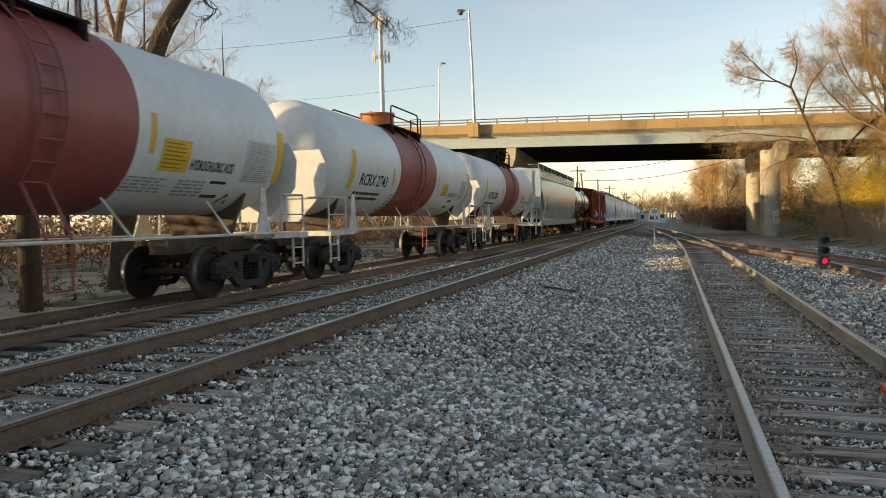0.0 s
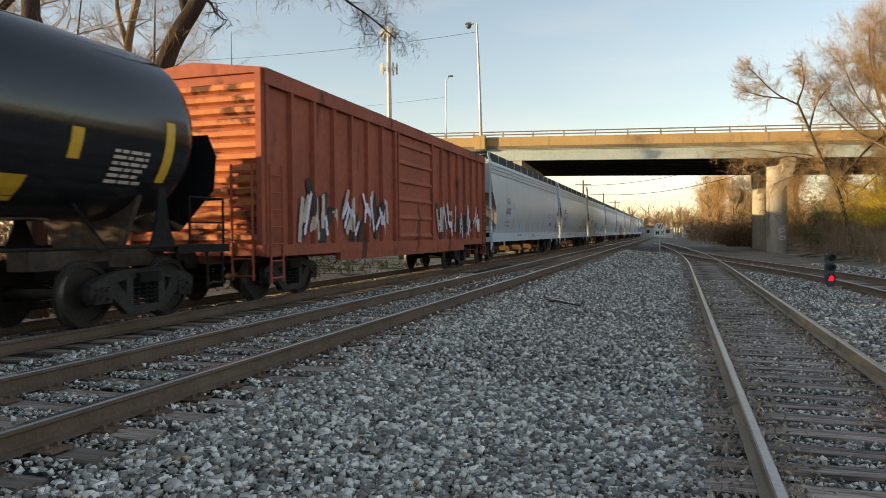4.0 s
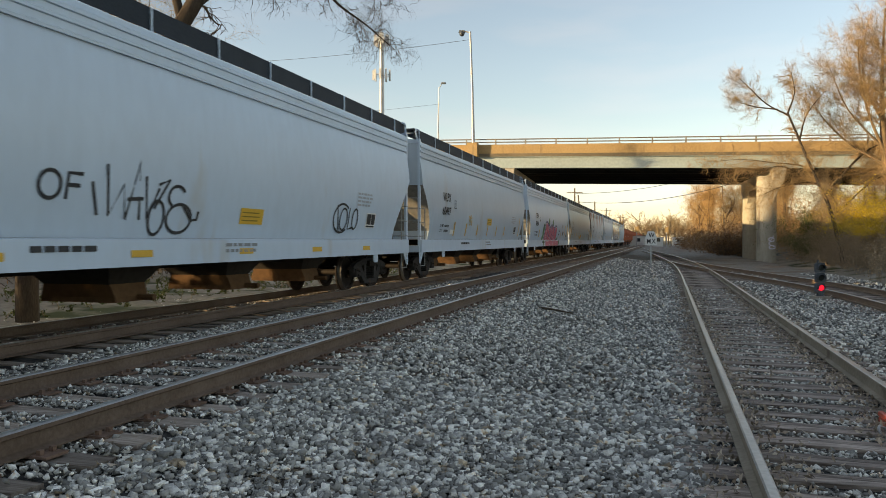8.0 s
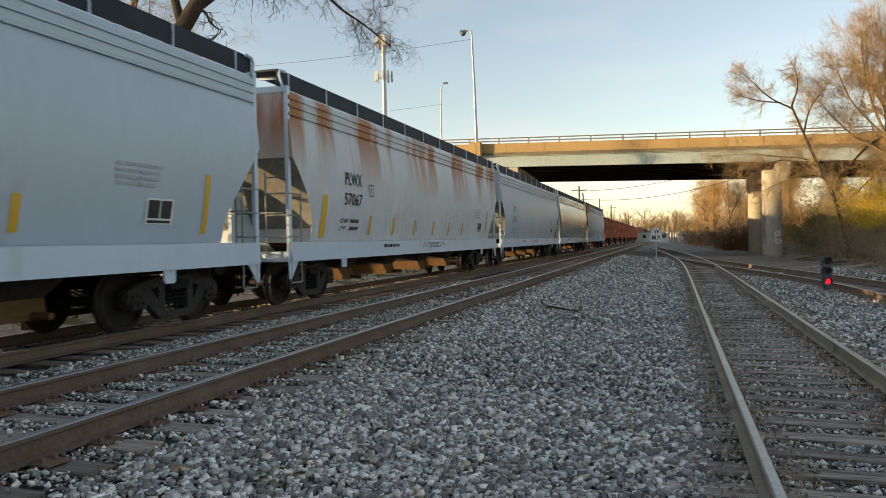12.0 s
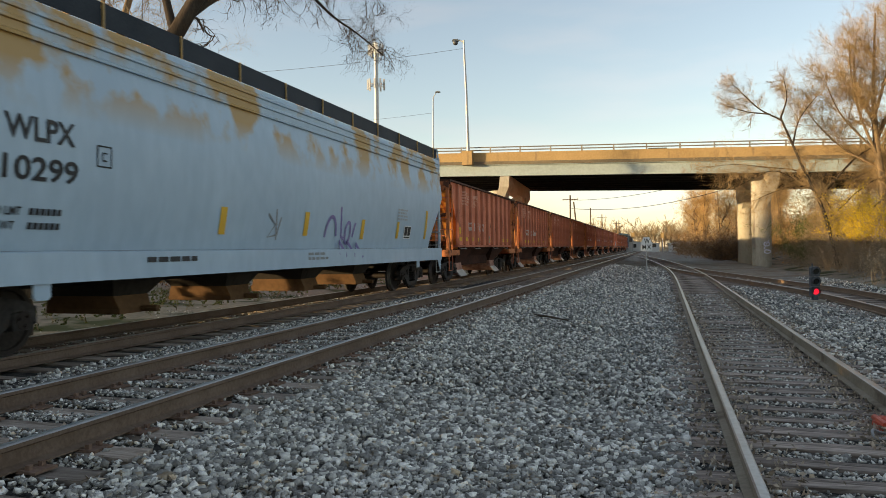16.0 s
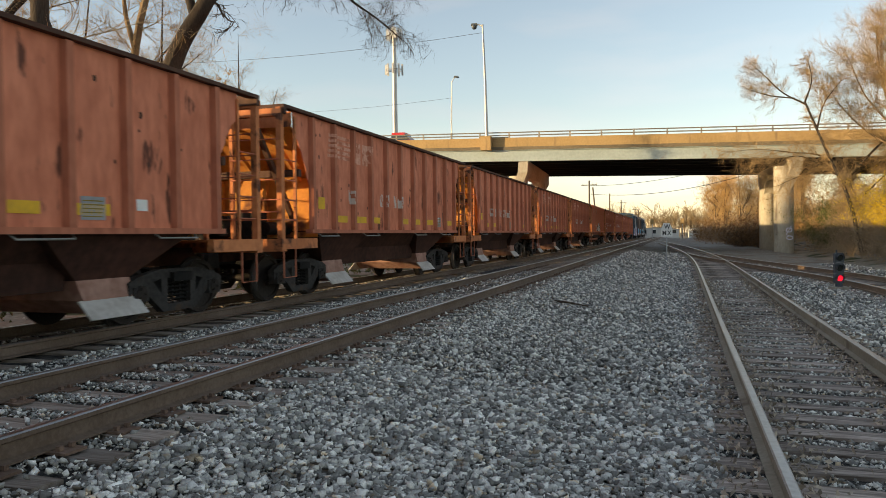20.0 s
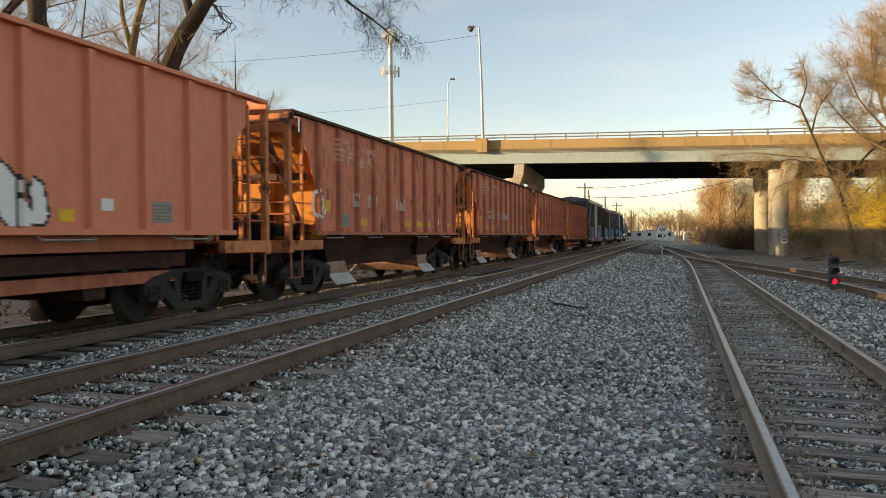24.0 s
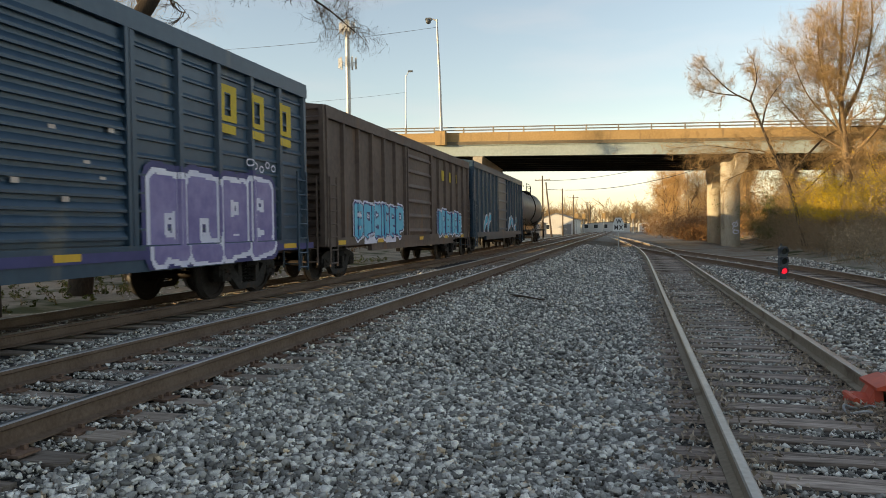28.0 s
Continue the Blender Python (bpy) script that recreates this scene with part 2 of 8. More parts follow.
M_BARK = mat("grey_brown_bark", (0.035, 0.028, 0.022), (0.07, 0.055, 0.042), 0.95, big=2, fine=18, bump=0.8, stretch=(2, 2, 0.5))
M_TWIG = mat("dry_twigs", (0.27, 0.185, 0.095), (0.40, 0.285, 0.15), 0.9, big=1, fine=8, bump=0)
M_WHITE = mat("white_paint", (0.78, 0.78, 0.75), (0.70, 0.70, 0.67), 0.5, fine=8, bump=0.03)
M_BLACK = mat("black_paint", (0.02, 0.02, 0.02), (0.03, 0.03, 0.03), 0.5, bump=0.02)
M_YELLOW = mat("yellow_reflective_tape", (0.70, 0.42, 0.03), (0.62, 0.36, 0.03), 0.5, bump=0.02)


# ---- ground, ballast bed, tracks ----
Z_A, Z_B, Z_S = 0.37, 0.27, 0.11      # rail-head levels: near main, far main (train), siding and spur
X_A, X_B = -4.62, -8.60


def bed(x):
    """Height of the ballast across the tracks."""
    return float(np.interp(x, (-11.4, -10.3, -7.1, -6.7, -6.1, -3.2, -2.0, -0.6, 7.6, 8.6),
                           (-0.22, 0.04, 0.05, 0.06, 0.14, 0.13, -0.02, -0.11, -0.11, -0.24)))


def ground_z(x, y):
    """Height of the land outside the ballast."""
    bank = float(np.interp(x, (8.6, 11, 16, 24, 60), (0, 0.25, 1.1, 2.2, 3.0))) * (1 if y < 140 else max(0.0, 1 - (y - 140) / 60))
    left = float(np.interp(x, (-60, -22, -11.4), (0.6, 0.25, 0.0)))
    return -0.22 + bank + left + 0.08 * noise.noise((x * 0.3, y * 0.3, 0))


gx = np.unique(np.concatenate([np.linspace(-1500, -80, 12), np.linspace(-80, -12, 36), np.linspace(-11.4, 8.6, 10), np.linspace(9, 40, 40), np.linspace(40, 1500, 14)]))
gy = np.unique(np.concatenate([np.linspace(-600, -20, 12), np.linspace(-20, 120, 100), np.linspace(120, 260, 20), np.linspace(260, 2500, 12)]))
gv = np.array([(x, y, ground_z(x, y)) for y in gy for x in gx])
W_ = len(gx)
gi = np.array([(j * W_ + i, j * W_ + i + 1, (j + 1) * W_ + i + 1, (j + 1) * W_ + i) for j in range(len(gy) - 1) for i in range(W_ - 1)])
tagged(new("ground", bulk("ground", gv, gi, M_DIRT, True)), "dry brown dirt with patches of short grass", "ground", kind="structure")

bx = np.linspace(-11.4, 8.6, 81)
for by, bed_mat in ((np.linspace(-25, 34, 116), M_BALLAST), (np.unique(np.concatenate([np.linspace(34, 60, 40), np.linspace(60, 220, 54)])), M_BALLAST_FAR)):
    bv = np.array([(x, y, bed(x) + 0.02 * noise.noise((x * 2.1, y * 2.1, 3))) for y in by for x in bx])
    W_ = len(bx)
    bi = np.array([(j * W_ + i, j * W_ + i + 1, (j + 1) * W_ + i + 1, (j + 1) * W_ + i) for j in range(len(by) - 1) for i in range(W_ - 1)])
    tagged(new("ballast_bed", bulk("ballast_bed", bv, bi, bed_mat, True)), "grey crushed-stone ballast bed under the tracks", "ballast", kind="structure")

RAIL_PROFILE = [(-0.070, -0.170), (0.070, -0.170), (0.070, -0.158), (0.014, -0.140), (0.010, -0.050), (0.036, -0.038), (0.036, -0.010), (0.026, 0.0),
                (-0.026, 0.0), (-0.036, -0.010), (-0.036, -0.038), (-0.010, -0.050), (-0.014, -0.140), (-0.070, -0.158)]


def rail(parent, pts, z, side_mat, label=""):
    """One rail along plan points (x, y)."""
    bm = bmesh.new()
    loops = []
    n = len(pts)
    for i, (x, y) in enumerate(pts):
        x0, y0 = pts[max(i - 1, 0)]
        x1, y1 = pts[min(i + 1, n - 1)]
        d = Vector((x1 - x0, y1 - y0)).normalized()
        loops.append([(x + u * d.y, y - u * d.x, z + w) for u, w in RAIL_PROFILE])
    loft(bm, loops)
    me = to_mesh("rail", bm, side_mat)
    me.materials.append(M_RAIL_HEAD)
    for f in me.polygons:
        if f.normal.z > 0.3 and f.center.z > z - 0.012:
            f.material_index = 1
    return part("rail", me, None, parent, label)


def tie_mesh(name, material, seed, w=0.23, length=2.6):
    rg = random.Random(seed)
    bm = bmesh.new()
    box(bm, -length / 2, length / 2, -w / 2, w / 2, -0.17, 0)
    bmesh.ops.subdivide_edges(bm, edges=[e for e in bm.edges if abs(e.verts[0].co.x - e.verts[1].co.x) > 1], cuts=3)
    for v in bm.verts:
        v.co += Vector((rg.uniform(-0.02, 0.02), rg.uniform(-0.012, 0.012), rg.uniform(-0.012, 0.004)))
    return to_mesh(name, bm, material)


TIES_G = [tie_mesh("tie", M_TIE, k) for k in range(4)]
TIES_B = [tie_mesh("tie", M_TIE_B, k + 9) for k in range(4)]
bm = bmesh.new()
box(bm, -0.20, 0.20, -0.09, 0.09, 0, 0.018)
for sx in (-0.115, 0.115):
    for sy in (-0.05, 0.05):
        box(bm, sx - 0.016, sx + 0.016, sy - 0.016, sy + 0.016, 0.018, 0.05)
PLATE = to_mesh("tie_plate", bm, M_PLATE)
bm = bmesh.new()
box(bm, -0.05, 0.05, -0.045, 0.045, 0.0, 0.075)
tube(bm, [(0.0, 0, 0.07), (0.0, 0, 0.11)], 0.02, 6)
ANCHOR = to_mesh("rail_anchor", bm, M_RAIL_SIDE)


def track(label, centre, z, y0, y1, ties, near0, near1, plates=False, step=0.5, anchors=False, phase=0.0, side_mat=None):
    """A track: two rails, single ties from near0 to near1, the rest of them joined."""
    tr = thing("railway_track", label, "track", kind="structure")
    ys = list(np.arange(y0, y1, 1.5)) + [y1]
    for side in (-0.7525, 0.7525):
        rail(tr, [(centre(y) + side, y) for y in ys], z, side_mat or M_RAIL_SIDE)
    rg = random.Random(int(z * 1000) + int(near1))
    rest = bmesh.new()
    y = y0 + phase
    k = 0
    while y < y1:
        skew = math.degrees(math.atan2(centre(y + 1) - centre(y - 1), 2))
        m = pose(centre(y) + rg.uniform(-0.06, 0.06), y + rg.uniform(-0.025, 0.025), z - 0.19 + rg.uniform(-0.012, 0.004), 0, 0, -skew + rg.uniform(-1.2, 1.2))
        if near0 <= y <= near1:
            part("tie", ties[k % 4], None, tr, at=m)
            if plates:
                for side in (-0.7525, 0.7525):
                    part("tie_plate", PLATE, None, tr, at=pose(centre(y) + side, y, z - 0.189))
                    if anchors:
                        part("rail_anchor", ANCHOR, None, tr, at=pose(centre(y) + side - 0.10, y + 0.13, z - 0.19))
                        
        else:
            vs = [rest.verts.new(m @ Vector((sx * 1.3, sy * 0.115, sz))) for sx in (-1, 1) for sy in (-1, 1) for sz in (-0.17, 0)]
            for f in ((0, 1, 3, 2), (4, 6, 7, 5), (0, 4, 5, 1), (2, 3, 7, 6), (0, 2, 6, 4), (1, 5, 7, 3)):
                rest.faces.new([vs[i] for i in f])
        y += step
        k += 1
    tagged(part("far_ties", rest, ties[0].materials[0], tr), kind="stuff")
    return tr


def siding_x(y):
    return float(np.interp(y, SID_Y, SID_X))


_c = np.array([(-30, 1.15), (4, 1.355), (16, 1.47), (28, 1.60), (36, 1.67), (44, 1.64), (52, 1.46), (60, 1.15), (74, 0.47), (92, -0.62), (115, -2.2), (140, -3.7), (165, -4.5), (200, -4.62)])
SID_Y = np.linspace(-30, 200, 231)
SID_X = np.interp(SID_Y, _c[:, 0], _c[:, 1])
for _ in range(30):
    SID_X[1:-1] = (SID_X[:-2] + 2 * SID_X[1:-1] + SID_X[2:]) / 4
_c2 = np.array([(-30, 5.75), (12, 5.75), (18, 5.70), (22, 5.58), (26, 5.25), (32, 4.30), (38, 3.30), (44, 2.42), (50, 1.72), (56, 1.3)])
SPUR_Y = np.linspace(-30, 56, 173)
SPUR_X = np.interp(SPUR_Y, _c2[:, 0], _c2[:, 1])
for _ in range(20):
    SPUR_X[1:-1] = (SPUR_X[:-2] + 2 * SPUR_X[1:-1] + SPUR_X[2:]) / 4

track("main-line track with brown rails and weathered ties", lambda y: X_A, Z_A, -20, 400, TIES_B, 2.6, 32, plates=True, anchors=True, phase=0.2)
track("main-line track that the train runs on", lambda y: X_B, Z_B, -40, 420, TIES_B, 5, 30)
track("siding with grey split ties curving towards the main line", siding_x, Z_S, -20, 200, TIES_G, 2.6, 44, step=0.49, side_mat=M_SIDING_RAIL)
track("rusty spur track leaving the siding through a turnout", lambda y: float(np.interp(y, SPUR_Y, SPUR_X)), Z_S, -20, 53, TIES_G, 14, 53, side_mat=M_SPUR_RAIL)


def ballast_stones():
    """Loose crushed stone over the bed, densest where the camera stands."""
    rg = np.random.default_rng(5)
    cube = np.array([(x, y, z) for x in (-1, 1) for y in (-1, 1) for z in (-1, 1)]) * 0.78
    tri = np.array([(0, 1, 3), (0, 3, 2), (4, 6, 7), (4, 7, 5), (0, 4, 5), (0, 5, 1), (2, 3, 7), (2, 7, 6), (0, 2, 6), (0, 6, 4), (1, 5, 7), (1, 7, 3)])
    gem = np.array([(1, 0, 0), (-1, 0, 0), (0, 1, 0), (0, -1, 0), (0, 0, 1), (0, 0, -1)]) * 1.15
    gem_tri = np.array([(0, 2, 4), (2, 1, 4), (1, 3, 4), (3, 0, 4), (2, 0, 5), (1, 2, 5), (3, 1, 5), (0, 3, 5)])
    # stretches of the plan: x0, x1, y0, y1, stones per square metre, size, and where ties lie, their first place and step
    zones = [(-3.35, 0.28, 2.3, 7.5, 1750, 0.0235), (-3.35, 0.36, 7.5, 14, 1000, 0.026), (-3.35, 0.5, 14, 22, 430, 0.031), (-3.35, 0.6, 22, 32, 200, 0.037), (-3.3, 0.7, 32, 60, 60, 0.05),
             (-5.3, -3.95, 2.5, 16, 1150, 0.018, -19.8, 0.5), (-5.3, -3.95, 16, 26, 150, 0.03, -19.8, 0.5), (-7.3, -5.45, 4.5, 16, 620, 0.022), (-7.3, -5.45, 16, 26, 240, 0.029), (-3.86, -3.3, 2.5, 16, 700, 0.021, -19.8, 0.5), (-3.7, -3.3, 16, 30, 150, 0.032),
             (0.2, 0.62, 2.6, 14, 900, 0.02, -20, 0.49), (0.2, 0.7, 14, 26, 200, 0.03, -20, 0.49), (0.72, 2.06, 2.8, 14, 1500, 0.018, -20, 0.49), (0.75, 2.2, 14, 26, 450, 0.022, -20, 0.49),
             (2.22, 3.0, 5, 16, 420, 0.026), (3.0, 4.9, 7, 18, 420, 0.026), (2.3, 4.9, 16, 22, 280, 0.028), (2.4, 4.9, 22, 31, 150, 0.032), (3.6, 4.8, 31, 42, 60, 0.04), (6.5, 8.4, 16, 40, 60, 0.04), (-11.6, -9.2, 6, 26, 160, 0.027), (-15.5, -11.6, 12, 34, 70, 0.028)]
    V, F, base = [], [], 0
    for x0, x1, y0, y1, dens, size, *ties in zones:
        n = int((x1 - x0) * (y1 - y0) * dens)
        px, py = rg.uniform(x0, x1, n), rg.uniform(y0, y1, n)
        if ties:
            # the cribs between ties are full, the ties nearly bare
            crib = np.abs((py - ties[0] + ties[1] / 2) % ties[1] - ties[1] / 2) > 0.145
            keep = crib | (rg.random(n) < 0.03)
            px, py = px[keep], py[keep]
            n = len(px)
        pz = np.array([bed(v) for v in px]) + rg.uniform(-1.1, 1.2, n) * size + (0.0 if ties and x0 > 0 else 0.042 if ties else 0)
        s = size * (0.55 + 1.15 * rg.random(n) ** 1.5)
        shape, faces = (cube, tri) if y0 < 7 and not ties else (gem, gem_tri)
        k = len(shape)
        v = (shape[None] + (rg.uniform(-0.35, 0.35, (n, k, 3)) if k == 6 else 0)) * rg.uniform(0.45, 1.25, (n, k, 3)) * (np.stack([rg.uniform(0.8, 1.25, n), rg.uniform(0.7, 1.1, n), rg.uniform(0.45, 0.85, n)], 1) * s[:, None])[:, None]
        a, b = rg.uniform(0, 6.28, n), rg.uniform(-1.1, 1.1, n)
        ca, sa, cb, sb = np.cos(a)[:, None], np.sin(a)[:, None], np.cos(b)[:, None], np.sin(b)[:, None]
        x, y, z = v[..., 0], v[..., 1] * cb - v[..., 2] * sb, v[..., 1] * sb + v[..., 2] * cb
        x, y = x * ca - y * sa, x * sa + y * ca
        V.append(np.stack([x + px[:, None], y + py[:, None], z + pz[:, None]], 2).reshape(-1, 3))
        F.append((faces[None] + (base + np.arange(n) * k)[:, None, None]).reshape(-1, 3))
        base += n * k
    return bulk("ballast_stones", np.concatenate(V), np.concatenate(F), M_STONE)


tagged(new("ballast_stones", ballast_stones()), "loose grey crushed ballast stones", "stones", kind="stuff")


# ---- road bridge ----
def grade(x):
    return -0.028 * x


def bridge():
    br = thing("road_bridge", "tan concrete and pale blue steel road bridge over the tracks", "bridge")
    X0, X1 = -70.0, 70.0

    def beam(name, y0, y1, z0, z1, material, label="", a=X0, b=X1):
        bm = bmesh.new()
        loft(bm, [[(x, y, z + grade(x)) for y, z in ((y0, z0), (y1, z0), (y1, z1), (y0, z1))] for x in np.linspace(a, b, 15)])
        return part(name, bm, material, br, label)

    beam("parapet", 62.0, 62.35, 8.72, 9.50, M_PARAPET, "weathered tan concrete parapet")
    beam("slab_edge", 61.93, 62.5, 8.45, 8.716, M_SLAB_EDGE, "dark concrete slab edge")
    beam("deck_slab", 62.36, 80.2, 8.45, 8.72, M_CONCRETE)
    beam("far_parapet", 80.2, 80.5, 8.45, 9.50, M_CONCRETE)
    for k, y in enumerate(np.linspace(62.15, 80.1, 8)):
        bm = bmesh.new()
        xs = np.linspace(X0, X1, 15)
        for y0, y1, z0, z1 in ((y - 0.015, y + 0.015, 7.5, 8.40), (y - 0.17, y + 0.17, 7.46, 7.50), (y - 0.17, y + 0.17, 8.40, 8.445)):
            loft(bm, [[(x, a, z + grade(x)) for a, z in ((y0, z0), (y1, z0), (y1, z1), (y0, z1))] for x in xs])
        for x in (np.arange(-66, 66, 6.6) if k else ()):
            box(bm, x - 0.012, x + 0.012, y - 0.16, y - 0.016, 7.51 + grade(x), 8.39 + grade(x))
        part("girder", bm, M_GIRDER if k == 0 else M_UNDER, br, "pale blue painted steel girder" if k == 0 else "steel girder with the deck's shade in its colour")
    # railing on both parapets
    for y in (62.18, 80.35):
        for z in (9.72, 9.97):
            bm = bmesh.new()
            tube(bm, [(x, y, z + grade(x)) for x in np.linspace(X0, X1, 15)], 0.055, 6)
            part("railing_bar", bm, M_RAILING, br)
        for x in np.arange(X0 + 1.3, X1, 2.62):
            bm = bmesh.new()
            extrude_y(bm, [(x - 0.07, 9.50 + grade(x)), (x + 0.07, 9.50 + grade(x)), (x + 0.05, 10.02 + grade(x)), (x - 0.05, 10.02 + grade(x))], y - 0.05, y + 0.05)
            part("railing_post", bm, M_RAILING, br)
    # pilaster under the street lamp
    bm = bmesh.new()
    z = grade(-15.6)
    extrude_y(bm, [(-16.05, 8.40 + z), (-15.15, 8.40 + z), (-15.15, 9.60 + z), (-16.05, 9.60 + z)], 61.35, 61.996)
    part("pilaster", bm, M_PARAPET, br, "tan concrete lamp pilaster")
    # piers: columns with a hammerhead cap
    for x, ys in ((8.15, (62.9, 73.2)), (-13.2, (63.1, 73.2)), (29.5, (62.9, 73.2)), (-34.5, (63.1, 73.2))):
        for y in ys:
            bm = bmesh.new()
            n = 20
            loft(bm, [[(x + 0.74 * math.cos(a), y + 0.74 * math.sin(a), z) for a in np.linspace(0, 2 * math.pi, n, endpoint=False)] for z in (-0.6, 5.4, 6.6)])
            part("column", bm, M_CONCRETE, br, "round concrete bridge column", smooth=True)
        bm = bmesh.new()
        zt = 7.44 + grade(x)
        y0, y1 = ys[0], ys[1]
        side = [(y0 - 1.25, zt - 1.0, 0.72), (y0 - 0.55, zt - 2.75, -0.15), (y0 + 0.6, zt - 2.35, 0.3), (y0 + 1.6, zt - 1.2, 0.3), (y1 - 1.6, zt - 1.2, 0.1), (y1 - 0.6, zt - 2.35, 0), (y1 + 0.6, zt - 2.35, 0), (y1 + 4.2, zt - 1.1, 0),
                (y1 + 4.2, zt, 0), (y0 - 1.05, zt, 0.8), (y0 - 1.25, zt - 0.12, 0.8)]
        loft(bm, [[(x + s * 0.42 + dx, y, z) for y, z, dx in side] for s in (-1, 1)])
        part("pier_cap", bm, M_CONCRETE, br, "concrete hammerhead pier cap")
    return br


bridge()


# ---- the train ----
SPEED = 16.52          # metres a second, towards the camera's left
WHEELSETS = ([], [])   # leading and trailing axles of all trucks
CARS = []              # (thing, y at the start)


def truck_meshes():
    bm = bmesh.new()
    r = 0.46
    tube(bm, [(-1.02, 0, 0), (1.02, 0, 0)], 0.075, 10)
    for s in (-1, 1):
        prof = [(0.66, 0.505), (0.69, 0.505), (0.70, r), (0.80, r - 0.008), (0.80, r - 0.075), (0.765, r - 0.085), (0.765, 0.16), (0.83, 0.13), (0.83, 0.0), (0.64, 0.0), (0.64, 0.13), (0.70, 0.16), (0.70, r - 0.08), (0.66, r - 0.06)]
        n = 22
        rings = [[bm.verts.new((s * x, q * math.cos(a), q * math.sin(a))) for a in np.linspace(0, 2 * math.pi, n, endpoint=False)] for x, q in prof if q > 0]
        for q0, q1 in zip(rings, rings[1:] + rings[:1]):
            for k in range(n):
                bm.faces.new((q0[k], q0[(k + 1) % n], q1[(k + 1) % n], q1[k]))
        tube(bm, [(s * 1.02, 0, 0), (s * 1.10, 0, 0)], 0.12, 12)
        for k in range(3):
            a = k * 2.094
            tube(bm, [(s * 1.10, 0.07 * math.cos(a), 0.07 * math.sin(a)), (s * 1.125, 0.07 * math.cos(a), 0.07 * math.sin(a))], 0.022, 6)
    wheel = to_mesh("wheelset", bm, M_WHEEL, True)
    wheel.materials.append(M_TREAD)
    for f in wheel.polygons:
        c = f.center
        if 0.44 < math.hypot(c.y, c.z) < 0.47 and 0.70 < abs(c.x) < 0.80:
            f.material_index = 1
    bm = bmesh.new()
    for poly2 in ([(-1.12, 0.40), (-1.12, 0.62), (-0.95, 0.70), (-0.45, 0.80), (0.45, 0.80), (0.95, 0.70), (1.12, 0.62), (1.12, 0.40), (1.0, 0.55), (0.76, 0.57), (0.42, 0.66), (-0.42, 0.66), (-0.76, 0.57), (-1.0, 0.55)],
                  [(-0.76, 0.57), (-0.60, 0.62), (-0.28, 0.26), (0.28, 0.26), (0.60, 0.62), (0.76, 0.57), (0.72, 0.42), (0.38, 0.14), (-0.38, 0.14), (-0.72, 0.42)],
                  [(-0.42, 0.26), (-0.28, 0.26), (-0.28, 0.66), (-0.42, 0.66)], [(0.28, 0.26), (0.42, 0.26), (0.42, 0.66), (0.28, 0.66)]):
        extrude_x(bm, poly2, 0.93, 1.06)
    for s in (-1, 1):
        box(bm, 0.90, 1.09, s * 0.89 - 0.15, s * 0.89 + 0.15, 0.34, 0.56)
    side = to_mesh("side_frame", bm, M_TRUCK)
    bm = bmesh.new()
    tube(bm, [(0.99 + 0.075 * math.cos(a), 0.075 * math.sin(a), 0.27 + 0.37 * a / 37.7) for a in np.linspace(0, 37.7, 31)], 0.016, 3)
    spring = to_mesh("spring", bm, M_BLACK_STEEL)
    bm = bmesh.new()
    extrude_y(bm, [(-1.14, 0.60), (1.14, 0.60), (1.14, 0.74), (0.5, 0.80), (-0.5, 0.80), (-1.14, 0.74)], -0.22, 0.22)
    tube(bm, [(0, 0, 0.78), (0, 0, 0.90)], 0.28, 14)
    for s in (-1, 1):
        box(bm, -0.75, 0.75, s * 0.36 - 0.05, s * 0.36 + 0.05, 0.36, 0.48)
    bol = to_mesh("truck_bolster", bm, M_BLACK_STEEL)
    return wheel, side, spring, bol


WHEEL, SIDE_FRAME, SPRING, BOLSTER = truck_meshes()


def truck(car, y):
    tk = part("truck", BOLSTER, None, car, "grimy black cast-steel freight truck", at=pose(0, y, 0))
    for turn in (0, 180):
        part("side_frame", SIDE_FRAME, None, tk, at=pose(0, 0, 0, 0, 0, turn))
        for y in (-0.17, 0.0, 0.17):
            part("spring", SPRING, None, tk, at=pose(0, 0, 0, 0, 0, turn) @ pose(0, y, 0))
    for k, s in enumerate((-1, 1)):
        WHEELSETS[k].append(part("wheelset", WHEEL, None, tk, at=pose(0, s * 0.89, 0.46)))
    return tk


def coupler_mesh():
    bm = bmesh.new()
    box(bm, -0.09, 0.09, -0.75, 0.0, 0.74, 0.92)
    extrude_x(bm, [(-0.05, 0.68), (0.25, 0.70), (0.30, 0.83), (0.25, 0.96), (-0.05, 0.98)], -0.17, 0.10)
    tube(bm, [(0.13, 0.12, 0.66), (0.13, 0.12, 0.98)], 0.07, 8)
    tube(bm, [(0.25, -0.3, 0.75), (0.30, -0.05, 0.55), (0.25, 0.2, 0.45), (0.12, 0.33, 0.5)], 0.025, 6)
    return to_mesh("coupler", bm, M_BLACK_STEEL)


COUPLER = coupler_mesh()


def running_gear(car, length, inset):
    h = length / 2
    for s in (-1, 1):
        truck(car, s * (h - inset))
        part("coupler", COUPLER, None, car, at=pose(0, s * (h - 0.30), 0, 0, 0, 0 if s > 0 else 180))


def ladder(bm, x, y, z0, z1, w=0.40, along="y", step=0.32, r=0.018):
    a = (0, w / 2, 0) if along == "y" else (w / 2, 0, 0)
    for s in (-1, 1):
        tube(bm, [(x + s * a[0], y + s * a[1], z0), (x + s * a[0], y + s * a[1], z1)], r * 1.4, 6)
    z = z0 + 0.08
    while z < z1:
        tube(bm, [(x - a[0], y - a[1], z), (x + a[0], y + a[1], z)], r, 6)
        z += step


TEXTS = {}


